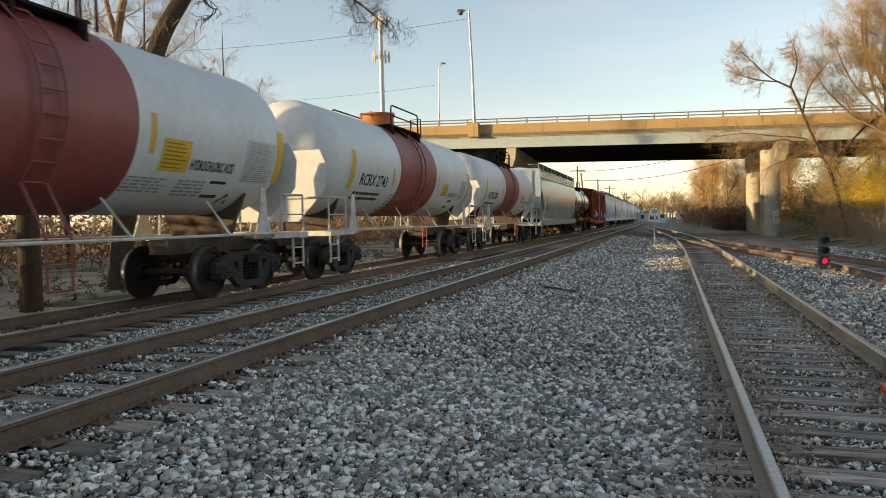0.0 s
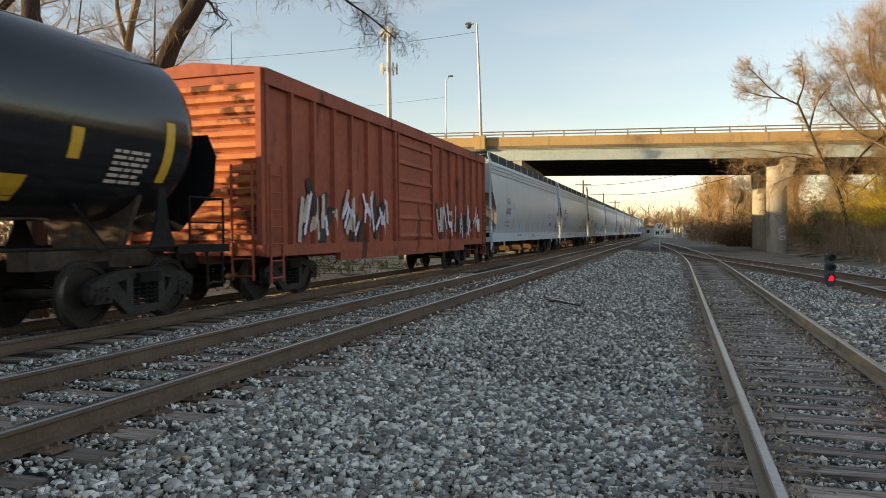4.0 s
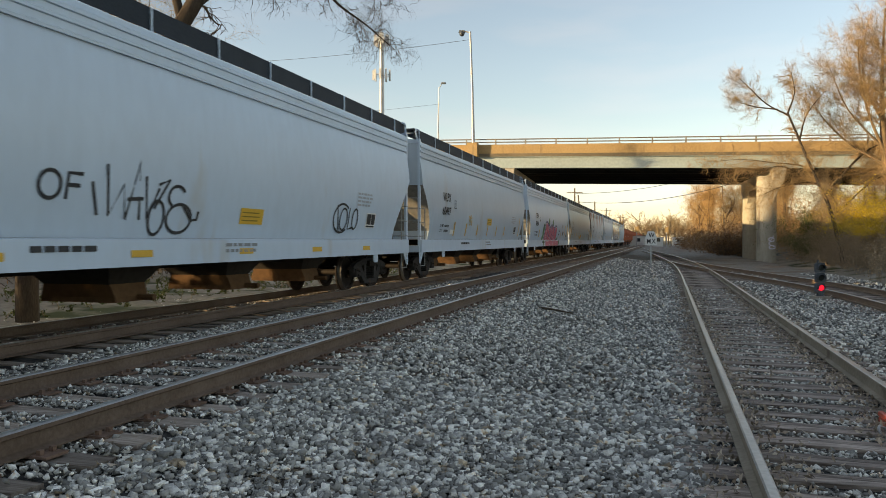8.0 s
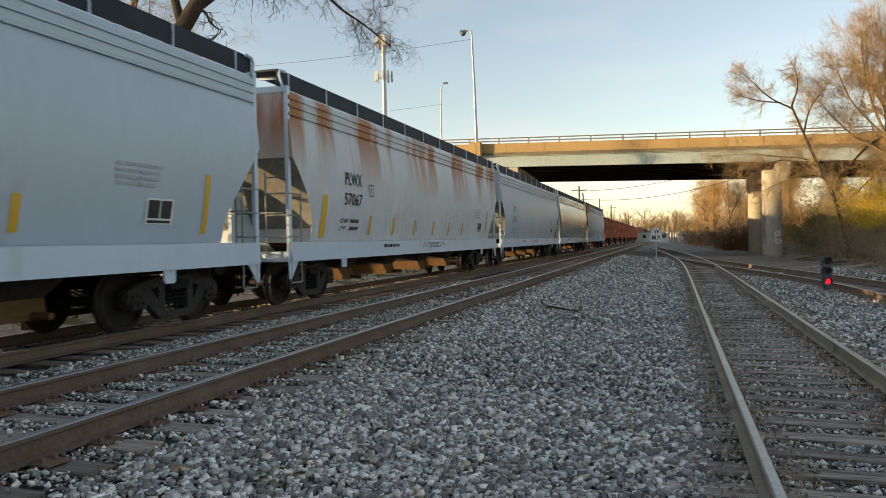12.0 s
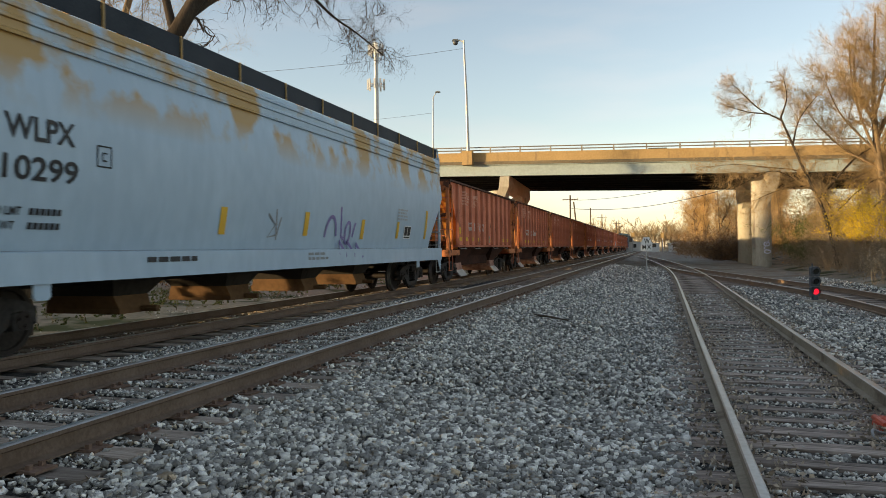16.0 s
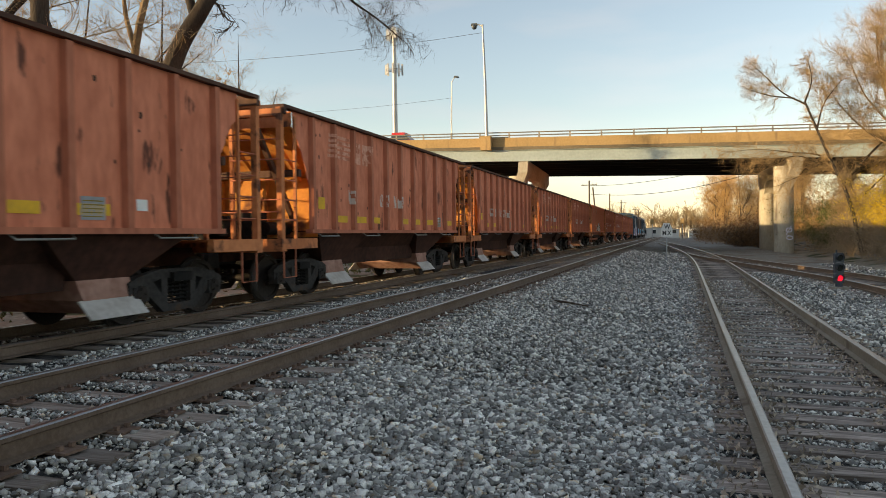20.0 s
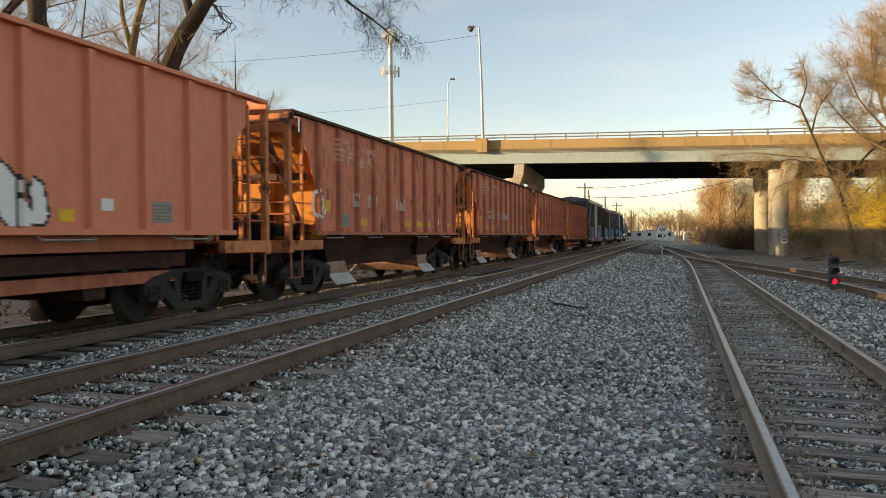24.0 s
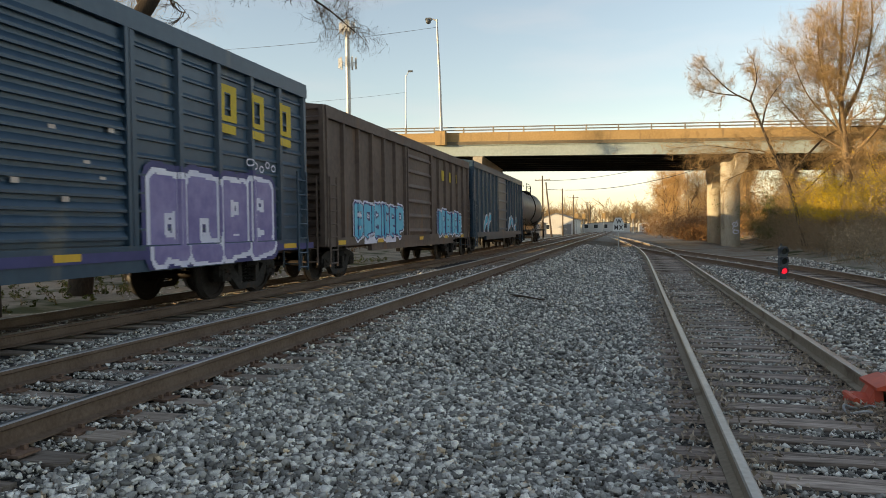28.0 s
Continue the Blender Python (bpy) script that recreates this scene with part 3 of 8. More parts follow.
def decal(name, parent, shape, material, side_x, y, z, lift=0.012, label=""):
    """A painted mark: shape is a mesh in (u, v), laid on the side whose x is side_x(z), with u along the car and v up."""
    me = shape.copy()
    for v in me.vertices:
        zz = z + v.co.y
        v.co = Vector((side_x(zz) + lift, y + v.co.x, zz))
    me.materials.clear()
    me.materials.append(material)
    return part(name, me, None, parent, label)


def text_shape(s, size, squeeze=1.0):
    key = (s, size, squeeze)
    if key not in TEXTS:
        cu = bpy.data.curves.new("lettering", "FONT")
        cu.body, cu.size, cu.resolution_u, cu.offset = s, size, 3, 0.018 * size
        ob = bpy.data.objects.new("lettering", cu)
        scene.collection.objects.link(ob)
        bpy.context.view_layer.update()
        me = bpy.data.meshes.new_from_object(ob.evaluated_get(bpy.context.evaluated_depsgraph_get()))
        bpy.data.objects.remove(ob)
        for v in me.vertices:
            v.co.x *= squeeze
        TEXTS[key] = me
    return TEXTS[key]


def rect_shape(rects, cut=0.35):
    """Flat bars (u0, u1, v0, v1), split so that they can follow a curve."""
    bm = bmesh.new()
    for u0, u1, v0, v1 in rects:
        n = max(1, int((v1 - v0) / cut))
        vs = [[bm.verts.new((u, v0 + (v1 - v0) * k / n, 0)) for u in (u0, u1)] for k in range(n + 1)]
        for a, b in zip(vs, vs[1:]):
            bm.faces.new((a[0], a[1], b[1], b[0]))
    me = bpy.data.meshes.new("bars")
    bm.to_mesh(me)
    bm.free()
    return me


def stroke_shape(strokes, width):
    """Sprayed lines: each stroke a list of (u, v)."""
    bm = bmesh.new()
    for st in strokes:
        pts = [Vector((p[0], p[1], 0)) for p in st]
        n = len(pts)
        prev = None
        for i, p in enumerate(pts):
            d = (pts[min(i + 1, n - 1)] - pts[max(i - 1, 0)]).normalized()
            o = Vector((-d.y, d.x, 0)) * width / 2
            cur = (bm.verts.new(p + o), bm.verts.new(p - o))
            if prev:
                bm.faces.new((prev[0], prev[1], cur[1], cur[0]))
            prev = cur
    me = bpy.data.meshes.new("strokes")
    bm.to_mesh(me)
    bm.free()
    return me


def text_bars(rg, w, h, rows):
    out = []
    step = h / rows
    for k in range(rows):
        u = 0
        while u < w * rg.uniform(0.75, 1.0):
            d = rg.uniform(0.08, 0.25)
            out.append((u, min(u + d, w), -k * step - step * 0.55, -k * step))
            u += d + 0.04
    return out


# -- covered hoppers --
HOPPER_HALF = 8.95


def hopper_side(z):
    """Half width of the bulging side at height z."""
    return 1.60 - 0.19 * ((z - 2.75) / 1.43) ** 2


def hopper_meshes():
    h = HOPPER_HALF
    bm = bmesh.new()

    def ring(y, zb):
        zs = np.linspace(zb, 4.22, 9)
        dent = 0.010 * abs(math.sin(math.pi * y / 1.86)) ** 0.6 if abs(y) < h - 1.1 else 0.0
        right = [(hopper_side(z) - dent * (0.4 + 0.6 * abs(noise.noise((y * 0.9, z * 0.8, 4)))), y, z) for z in zs]
        roof = [(1.36, y, 4.30), (0.7, y, 4.46), (0, y, 4.50), (-0.7, y, 4.46), (-1.36, y, 4.30)]
        return right + roof + [(-x, yy, z) for x, yy, z in right[::-1]]

    loft(bm, [ring(y, zb) for y, zb in ((-h, 3.0), (-h + 0.28, 2.68), (-h + 0.6, 2.30), (-h + 0.86, 1.93), (-h + 1.0, 1.60), (-h + 0.99, 1.32), *((y, 1.32) for y in np.arange(-7.44, 7.5, 0.31)), (h - 0.99, 1.32), (h - 1.0, 1.60), (h - 0.86, 1.93), (h - 0.6, 2.30), (h - 0.28, 2.68), (h, 3.0))])
    body = to_mesh("body", bm, M_WHITE, True)
    # down-facing end slopes take the colour with painted shade
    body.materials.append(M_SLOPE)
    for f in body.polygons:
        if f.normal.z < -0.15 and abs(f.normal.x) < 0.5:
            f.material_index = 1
    bm = bmesh.new()
    extrude_y(bm, [(1.36, 0.92), (1.56, 0.92), (1.56, 1.30), (1.47, 1.317), (1.47, 0.96), (1.36, 0.96)], -h - 0.02, h + 0.02)
    sill = to_mesh("side_sill", bm, M_WHITE)
    bm = bmesh.new()
    extrude_y(bm, [(1.33, 4.345), (1.33, 4.29), (1.37, 4.20), (1.42, 4.05), (1.45, 3.93), (1.46, 3.85), (1.525, 3.85), (1.53, 3.89), (1.50, 3.91), (1.50, 4.01), (1.53, 4.02), (1.53, 4.06), (1.50, 4.08), (1.50, 4.16),
                   (1.53, 4.17), (1.53, 4.22), (1.50, 4.25), (1.48, 4.335)], -h + 0.02, h - 0.02)
    eave = to_mesh("roof_eave", bm, M_WHITE)
    bm = bmesh.new()
    extrude_y(bm, [(0.68, 4.69), (1.345, 4.69), (1.345, 4.40), (1.37, 4.40), (1.37, 4.73), (0.68, 4.73)], -h - 0.15, h + 0.15)
    board = to_mesh("running_board", bm, M_BOARD)
    bm = bmesh.new()
    box(bm, 0.72, 1.38, -0.02, 0.02, 4.63, 4.688)
    extrude_y(bm, [(1.372, 4.31), (1.40, 4.31), (1.40, 4.735), (1.372, 4.735)], -0.012, 0.012)
    brackets = to_mesh("running_board_bracket", bm, M_WHITE)
    bm = bmesh.new()
    tube(bm, [(0, 0, 4.48), (0, 0, 4.60)], 0.32, 12)
    hatch = to_mesh("roof_hatch", bm, M_WHITE)
    ends = []
    for s in (-1, 1):
        bm = bmesh.new()
        for x in (-1.47, 1.47):
            box(bm, x - 0.035, x + 0.035, s * h - 0.03, s * h + 0.08, 0.95, 4.36)
        box(bm, -1.5, 1.5, s * h - 0.03, s * h + 0.10, 4.30, 4.42)
        box(bm, -1.5, 1.5, s * h - 0.06, s * h + 0.1, 0.92, 1.12)
        for x in (-1.41, 1.41):
            tube(bm, [(x, s * (h - 0.1), 4.71), (x, s * (h + 0.10), 4.70), (x, s * (h + 0.15), 4.62), (x + (0.05 if x > 0 else -0.05), s * (h + 0.06), 4.30)], 0.03, 6)
        box(bm, -1.40, 1.40, min(s * (h - 1.5), s * h), max(s * (h - 1.5), s * h), 1.08, 1.12)
        extrude_x(bm, [(s * (h - 0.2), 1.12), (s * (h - 1.2), 1.12), (s * (h - 1.2), 1.5), (s * (h - 0.2), 2.7)], -0.04, 0.04)
        for x in (-1.50, 1.50):
            extrude_x(bm, [(s * (h + 0.08), 0.92), (s * (h - 0.30), 0.92), (s * (h - 0.02), 0.58), (s * (h + 0.06), 0.58)], x - 0.012, x + 0.012)
        ends.append(to_mesh("end_frame", bm, M_WHITE))
    lad = []
    for s in (-1, 1):
        for x in (1.50, -1.50):
            bm = bmesh.new()
            for z in (1.42, 1.85, 2.28):
                tube(bm, [(x, s * (h + 0.04), z), (x, s * (h - 0.46), z)], 0.016, 5)
            tube(bm, [(x, s * (h - 0.46), 0.50), (x, s * (h - 0.46), 2.34)], 0.018, 5)
            tube(bm, [(x, s * (h - 0.02), 0.92), (x, s * (h - 0.02), 0.50), (x, s * (h - 0.46), 0.50)], 0.018, 5)
            lad.append((s, "ladder", to_mesh("ladder", bm, M_GRAB)))
        for x in (1.02, -1.02):
            bm = bmesh.new()
            tube(bm, [(x, s * (h + 0.09), 1.0), (x, s * (h + 0.09), 2.72)], 0.018, 5)
            lad.append((s, "ladder_stile", to_mesh("ladder_stile", bm, M_GRAB)))
        for x in (1.24, -1.24):
            for z in (1.42, 1.85, 2.28, 2.60):
                bm = bmesh.new()
                tube(bm, [(x - 0.22, s * (h + 0.09), z), (x + 0.22, s * (h + 0.09), z)], 0.016, 5)
                lad.append((s, "grab_iron", to_mesh("grab_iron", bm, M_GRAB)))
        bm = bmesh.new()
        tube(bm, [(-1.4, s * (h + 0.09), 1.9), (1.4, s * (h + 0.09), 1.9)], 0.016, 5)
        lad.append((s, "uncoupling_lever", to_mesh("uncoupling_lever", bm, M_GRAB)))
    bm = bmesh.new()
    loft(bm, [[(x, y, z) for x, y in ((-1.1, -0.95), (1.1, -0.95), (1.1, 0.95), (-1.1, 0.95))] if z > 1 else [(x, y, z) for x, y in ((-0.62, -0.40), (0.62, -0.40), (0.62, 0.40), (-0.62, 0.40))] for z in (1.31, 0.62)])
    outlet = to_mesh("hopper_chute", bm, M_CHUTE)
    bm = bmesh.new()
    loft(bm, [[(-0.62, -0.40, 0.62), (0.62, -0.40, 0.62), (0.62, 0.40, 0.62), (-0.62, 0.40, 0.62)], [(-0.70, -0.36, 0.42), (0.70, -0.36, 0.42), (0.70, 0.36, 0.42), (-0.70, 0.36, 0.42)], [(-0.70, -0.36, 0.34), (0.70, -0.36, 0.34), (0.70, 0.36, 0.34), (-0.70, 0.36, 0.34)]])
    tube(bm, [(-1.0, 0.15, 0.40), (1.0, 0.15, 0.40)], 0.05, 8)
    gate = to_mesh("discharge_gate", bm, M_OUTLET)
    bm = bmesh.new()
    box(bm, -0.18, 0.18, -h, h, 0.80, 1.05)
    sillc = to_mesh("centre_sill", bm, M_BLACK_STEEL)
    bm = bmesh.new()
    ys = [h - 1.25, h - 1.20, h - 0.30, h - 0.25]
    loft(bm, [[(0.75 + r * math.cos(a), y, 1.78 + r * math.sin(a)) for a in np.linspace(0, 2 * math.pi, 14, endpoint=False)] for y, r in zip(ys, (0.12, 0.20, 0.20, 0.12))])
    for y in (h - 1.0, h - 0.5):
        box(bm, 0.70, 0.80, y - 0.03, y + 0.03, 1.12, 1.60)
    tank = to_mesh("air_reservoir", bm, M_WHITE, True)
    bm = bmesh.new()
    extrude_x(bm, [(-0.13, 0.92), (0.13, 0.92), (0.13, 0.76), (0.09, 0.72), (-0.09, 0.72), (-0.13, 0.76)], 1.50, 1.53)
    pad = to_mesh("jacking_pad", bm, M_WHITE)
    return dict(pad=pad, reservoir=tank, body=body, sill=sill, eave=eave, board=board, bracket=brackets, hatch=hatch, ends=ends, lad=lad, outlet=outlet, gate=gate, centre=sillc)


# chute grey carries the darkness found under the cars
M_CHUTE = mat("shaded_grey_chute", (0.05, 0.043, 0.036), (0.03, 0.026, 0.022), 0.85, 0.0, fine=9, bump=0.2)
# orange of sun coming under the car is mixed into this rust brown
M_OUTLET = mat("sunlit_rust_outlet", (0.11, 0.06, 0.028), (0.17, 0.095, 0.045), 0.85, 0.0, fine=9, bump=0.2)
# dusty sheet, darkened for the shade in the hopper ends
M_SLOPE = mat("dusty_shaded_slope_sheet", (0.27, 0.255, 0.225), (0.17, 0.16, 0.14), 0.75, big=1.2, fine=7, bump=0.08)
M_BOARD = mat("dark_grey_running_board", (0.018, 0.024, 0.032), (0.03, 0.037, 0.046), 0.6, 0.2, big=2, fine=30, bump=0.3)
M_GRAB = mat("dusty_grey_grab_iron", (0.30, 0.30, 0.28), (0.20, 0.20, 0.19), 0.6, fine=12, bump=0.05)
H = hopper_meshes()


def paint(ob, material):
    ob.material_slots[0].link = "OBJECT"
    ob.material_slots[0].material = material
    return ob


def covered_hopper(y_start, y_end, label, colour, lines=(), frame_colour=None, group="covered hopper cars of the train"):
    """A covered hopper between the coupler faces y_start and y_end at the clip's start."""
    length = y_end - y_start
    car = thing("covered_hopper_car", label, "freight car", group)
    k = (length / 2 - 0.62) / HOPPER_HALF
    fc = frame_colour or colour
    sc = Matrix.Diagonal((1, k, 1, 1))
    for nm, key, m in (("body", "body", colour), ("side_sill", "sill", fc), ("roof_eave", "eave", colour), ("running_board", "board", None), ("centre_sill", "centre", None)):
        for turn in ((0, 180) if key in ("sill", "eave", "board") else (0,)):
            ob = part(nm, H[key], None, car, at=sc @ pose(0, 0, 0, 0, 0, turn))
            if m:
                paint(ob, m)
    for y in np.arange(-length / 2 + 0.9, length / 2 - 0.7, 1.72):
        for turn in (0, 180):
            paint(part("running_board_bracket", H["bracket"], None, car, at=pose(0, y, 0, 0, 0, turn)), fc)
    for y in np.arange(-length / 2 + 1.8, length / 2 - 1.6, 1.6):
        paint(part("roof_hatch", H["hatch"], None, car, at=pose(0, y, 0)), colour)
    for e, s in zip((0, 1), (-1, 1)):
        shift = pose(0, s * HOPPER_HALF * (k - 1), 0)
        paint(part("end_frame", H["ends"][e], None, car, at=shift), fc)
        for turn in (0, 180):
            paint(part("jacking_pad", H["pad"], None, car, at=pose(0, s * (length / 2 - 3.1), 0, 0, 0, turn)), fc)
        if s > 0:
            paint(part("air_reservoir", H["reservoir"], None, car, at=shift), fc)
        for side, nm, me in H["lad"]:
            if side == s:
                part(nm, me, None, car, at=shift)
    for y in (-4.6, -1.55, 1.55, 4.6):
        part("discharge_gate", H["gate"], None, part("hopper_chute", H["outlet"], None, car, at=pose(0, y, 0)), "rusty bottom discharge gate with sunlit orange in its colour")
    running_gear(car, length, 2.35)
    CARS.append((car, (y_start + y_end) / 2, Z_B))
    return car


M_HOP_WHITE = mat("dusty_white_hopper_paint", (0.54, 0.64, 0.745), (0.50, 0.59, 0.685), 0.40, big=0.5, fine=5, bump=0.02, stretch=(1, 1, 0.4), c3=(0.46, 0.45, 0.42), c3_scale=0.9, c3_at=0.66, c3_stretch=(1, 1, 0.25), c3_soft=0.12)
M_HOP_GREY = mat("light_grey_hopper_paint", (0.44, 0.52, 0.60), (0.41, 0.48, 0.55), 0.40, big=0.5, fine=5, bump=0.02, stretch=(1, 1, 0.4), c3=(0.37, 0.37, 0.36), c3_scale=0.9, c3_at=0.64, c3_stretch=(1, 1, 0.25), c3_soft=0.12)
M_HOP_BEIGE = mat("silvery_grey_hopper_paint", (0.43, 0.50, 0.55), (0.385, 0.45, 0.50), 0.25, 0.4, big=0.5, fine=5, bump=0.03, stretch=(1, 1, 0.4))
M_HOP_RUST = mat("rust_streaked_hopper_paint", (0.58, 0.61, 0.63), (0.50, 0.525, 0.54), 0.5, big=0.5, fine=5, bump=0.02, stretch=(1, 1, 0.4), c3=(0.34, 0.12, 0.03), c3_scale=1.1, c3_at=0.47, c3_stretch=(1, 1, 0.16), c3_soft=0.13, c3_z=(2.5, 3.8))
M_HOP_BLUE = mat("faded_pale_blue_hopper_paint", (0.40, 0.52, 0.62), (0.34, 0.45, 0.55), 0.5, big=0.5, fine=5, bump=0.02, stretch=(1, 1, 0.4), c3=(0.40, 0.25, 0.08), c3_scale=1.9, c3_at=0.46, c3_stretch=(1, 0.7, 0.6), c3_soft=0.10, c3_z=(3.0, 3.6))
HOPPERS = [
    (43.7, 62.6, "silvery grey covered hopper car with ribbed ends", M_HOP_BEIGE, M_HOP_BEIGE),
    (95.3, 115.4, "light grey covered hopper car with yellow stripes", M_HOP_GREY, M_HOP_WHITE),
    (115.4, 133.5, "light grey covered hopper car with a white sill", M_HOP_GREY, M_HOP_WHITE),
    (133.5, 152.9, "white covered hopper car with black sprayed tags", M_HOP_WHITE, None),
    (152.9, 171.9, "light grey covered hopper car with dark numbers", M_HOP_GREY, M_HOP_WHITE),
    (171.9, 191.5, "white covered hopper car with pink graffiti", M_HOP_WHITE, None),
    (191.5, 210.6, "light grey covered hopper car with peeling letters", M_HOP_GREY, M_HOP_WHITE),
    (210.6, 230.0, "white covered hopper car streaked with rust", M_HOP_RUST, M_HOP_WHITE),
    (230.0, 249.2, "light grey covered hopper car", M_HOP_GREY, M_HOP_WHITE),
    (249.2, 268.3, "beige covered hopper car with a white sill", M_HOP_BEIGE, M_HOP_WHITE),
    (268.3, 289.0, "pale blue covered hopper car with rust along its top", M_HOP_BLUE, M_HOP_BLUE),
]
HOPPER_CARS = [covered_hopper(a, b, l, c, (), f) for a, b, l, c, f in HOPPERS]


# -- tank cars --
TANK_R, TANK_Z = 1.39, 2.90


def tank_side(z):
    return math.sqrt(max(TANK_R ** 2 - (z - TANK_Z) ** 2, 0.0001))


def tank_car(y_start, y_end, label, shell, trim, band=None, rail_mat=None, band_y=0.0, band_w=1.72):
    length = y_end - y_start
    car = thing("tank_car", label, "freight car", "tank cars of the train")
    hl = length / 2 - 0.75
    head = 0.75
    n = 48
    bm = bmesh.new()
    st = [(-hl + head * (1 - math.sin(a)), max(math.cos(a), 0.02)) for a in np.linspace(1.55, 0, 10)]
    stations = st + [(y, 1.0) for y in np.linspace(-hl + head, hl - head, 8)[1:-1]] + [(-y, q) for y, q in st[::-1]]
    loft(bm, [[(TANK_R * q * math.cos(a), y, TANK_Z + TANK_R * q * math.sin(a)) for a in np.linspace(0, 2 * math.pi, n, endpoint=False)] for y, q in stations])
    part("tank_shell", bm, shell, car, smooth=True)
    if band:
        bm = bmesh.new()
        loft(bm, [[((TANK_R + 0.008) * math.cos(a), y, TANK_Z + (TANK_R + 0.008) * math.sin(a)) for a in np.linspace(0, 2 * math.pi, n, endpoint=False)] for y in (band_y - band_w, band_y, band_y + band_w)], cap=False)
        part("red_band", bm, band, car, "wide dull red band round the tank", smooth=True)
    # manway, top platform, railing
    bm = bmesh.new()
    tube(bm, [(0, 0, TANK_Z + TANK_R - 0.06), (0, 0, TANK_Z + TANK_R + 0.38)], 0.52 if band else 0.3, 20)
    tube(bm, [(0, 0, TANK_Z + TANK_R + 0.38), (0, 0, TANK_Z + TANK_R + 0.43)], 0.56 if band else 0.34, 20)
    for a in np.linspace(0, 2 * math.pi, 8, endpoint=False):
        tube(bm, [(0.53 * math.cos(a), 0.53 * math.sin(a), TANK_Z + TANK_R + 0.30), (0.53 * math.cos(a), 0.53 * math.sin(a), TANK_Z + TANK_R + 0.46)], 0.03, 6)
    part("manway", bm, M_MANWAY if rail_mat else M_BLACK_STEEL, car, "manway and fittings on top", smooth=True)
    bm = bmesh.new()
    for s in (-1, 1):
        for k in range(3):
            x = s * (0.55 + 0.16 * k)
            box(bm, x - 0.07, x + 0.07, -1.35, 1.35, TANK_Z + TANK_R - 0.12, TANK_Z + TANK_R - 0.08)
        for y in (-1.2, 0, 1.2):
            box(bm, min(s * 0.4, s * 1.0), max(s * 0.4, s * 1.0), y - 0.03, y + 0.03, TANK_Z + 1.0, TANK_Z + TANK_R - 0.122)
    part("top_platform", bm, M_BLACK_STEEL, car)
    zt = TANK_Z + TANK_R - 0.1
    for s in (-1, 1):
        bm = bmesh.new()
        x = s * 0.95
        tube(bm, [(x, -1.3, zt), (x, -1.3, zt + 0.50), (x, -1.2, zt + 0.58), (x, 1.05, zt + 0.58), (x, 1.15, zt + 0.50), (x, 1.15, zt)], 0.025, 6)
        tube(bm, [(x, -1.3, zt + 0.28), (x, 1.15, zt + 0.28)], 0.02, 6)
        tube(bm, [(x, 1.45, zt - 0.1), (x, 1.45, zt + 0.5), (x - s * 0.35, 1.45, zt + 0.5), (x - s * 0.35, 1.45, zt - 0.05)], 0.025, 6)
        part("platform_railing", bm, M_MAROON if rail_mat else M_BLACK_STEEL, car)
        bm = bmesh.new()
        pts = [(s * (TANK_R + 0.10) * math.cos(a), TANK_Z + (TANK_R + 0.10) * math.sin(a)) for a in np.linspace(-0.75, 1.1, 10)]
        for y in (-0.1, 0.3):
            tube(bm, [(x2, y, z2) for x2, z2 in pts] + [(s * 1.45, y, 0.75)][:0], 0.022, 5)
            tube(bm, [(pts[0][0], y, pts[0][1]), (s * 1.45, y, 1.2), (s * 1.45, y, 0.5)], 0.022, 5)
        for x2, z2 in pts + [(s * 1.45, 1.2), (s * 1.45, 0.85), (s * 1.45, 0.52)]:
            tube(bm, [(x2, -0.1, z2), (x2, 0.3, z2)], 0.016, 5)
        part("side_ladder", bm, trim if band is None else M_TANK_RED, car)
        bm = bmesh.new()
        tube(bm, [(s * 1.46, -hl + 0.2, 1.13), (s * 1.46, hl - 0.2, 1.13)], 0.026, 6)
        for y in (-hl + 2.6, -1.4, 1.4, hl - 2.6):
            tube(bm, [(s * 1.46, y, 1.13), (s * 1.16, y - 0.25, 1.72)], 0.02, 5)
        part("side_handrail", bm, trim, car)
    # saddles, end sills, platforms
    for s in (-1, 1):
        bm = bmesh.new()
        yb = s * (length / 2 - 2.1)
        loft(bm, [[(x, y, z) for x, z in ((-0.62, 1.05), (0.62, 1.05), (0.98, 1.92), (0.8, 1.76), (0.45, 1.58), (0, 1.52), (-0.45, 1.58), (-0.8, 1.76), (-0.98, 1.92))] for y in (yb - 0.05, yb + 0.05)])
        part("saddle", bm, M_SADDLE, car, "grimy saddle under the tank")
        for x in (-1.36, 1.36):
            bm = bmesh.new()
            loft(bm, [[(x - 0.015, y, z), (x + 0.015, y, z)][::1] + [(x + 0.015, y2, z), (x - 0.015, y2, z)] for z, y, y2 in ((1.06, yb - 0.32, yb + 0.32), (1.5, yb - 0.13, yb + 0.13), (2.0, yb - 0.08, yb + 0.08))])
            part("bolster_bracket", bm, trim, car)
        bm = bmesh.new()
        ys = s * (hl + 0.05)
        loft(bm, [[(x, y, z) for x, z in ((-0.62, 1.36), (0.62, 1.36), (1.30, 2.05), (1.36, 2.62), (1.20, 2.98), (-1.20, 2.98), (-1.36, 2.62), (-1.30, 2.05))] for y in (ys - 0.012, ys + 0.012)])
        part("head_shield", bm, shell, car, "plate shielding the tank's end")
        bm = bmesh.new()
        box(bm, -1.5, 1.5, min(s * (length / 2 - 0.95), s * (length / 2 - 0.55)), max(s * (length / 2 - 0.95), s * (length / 2 - 0.55)), 1.02, 1.14)
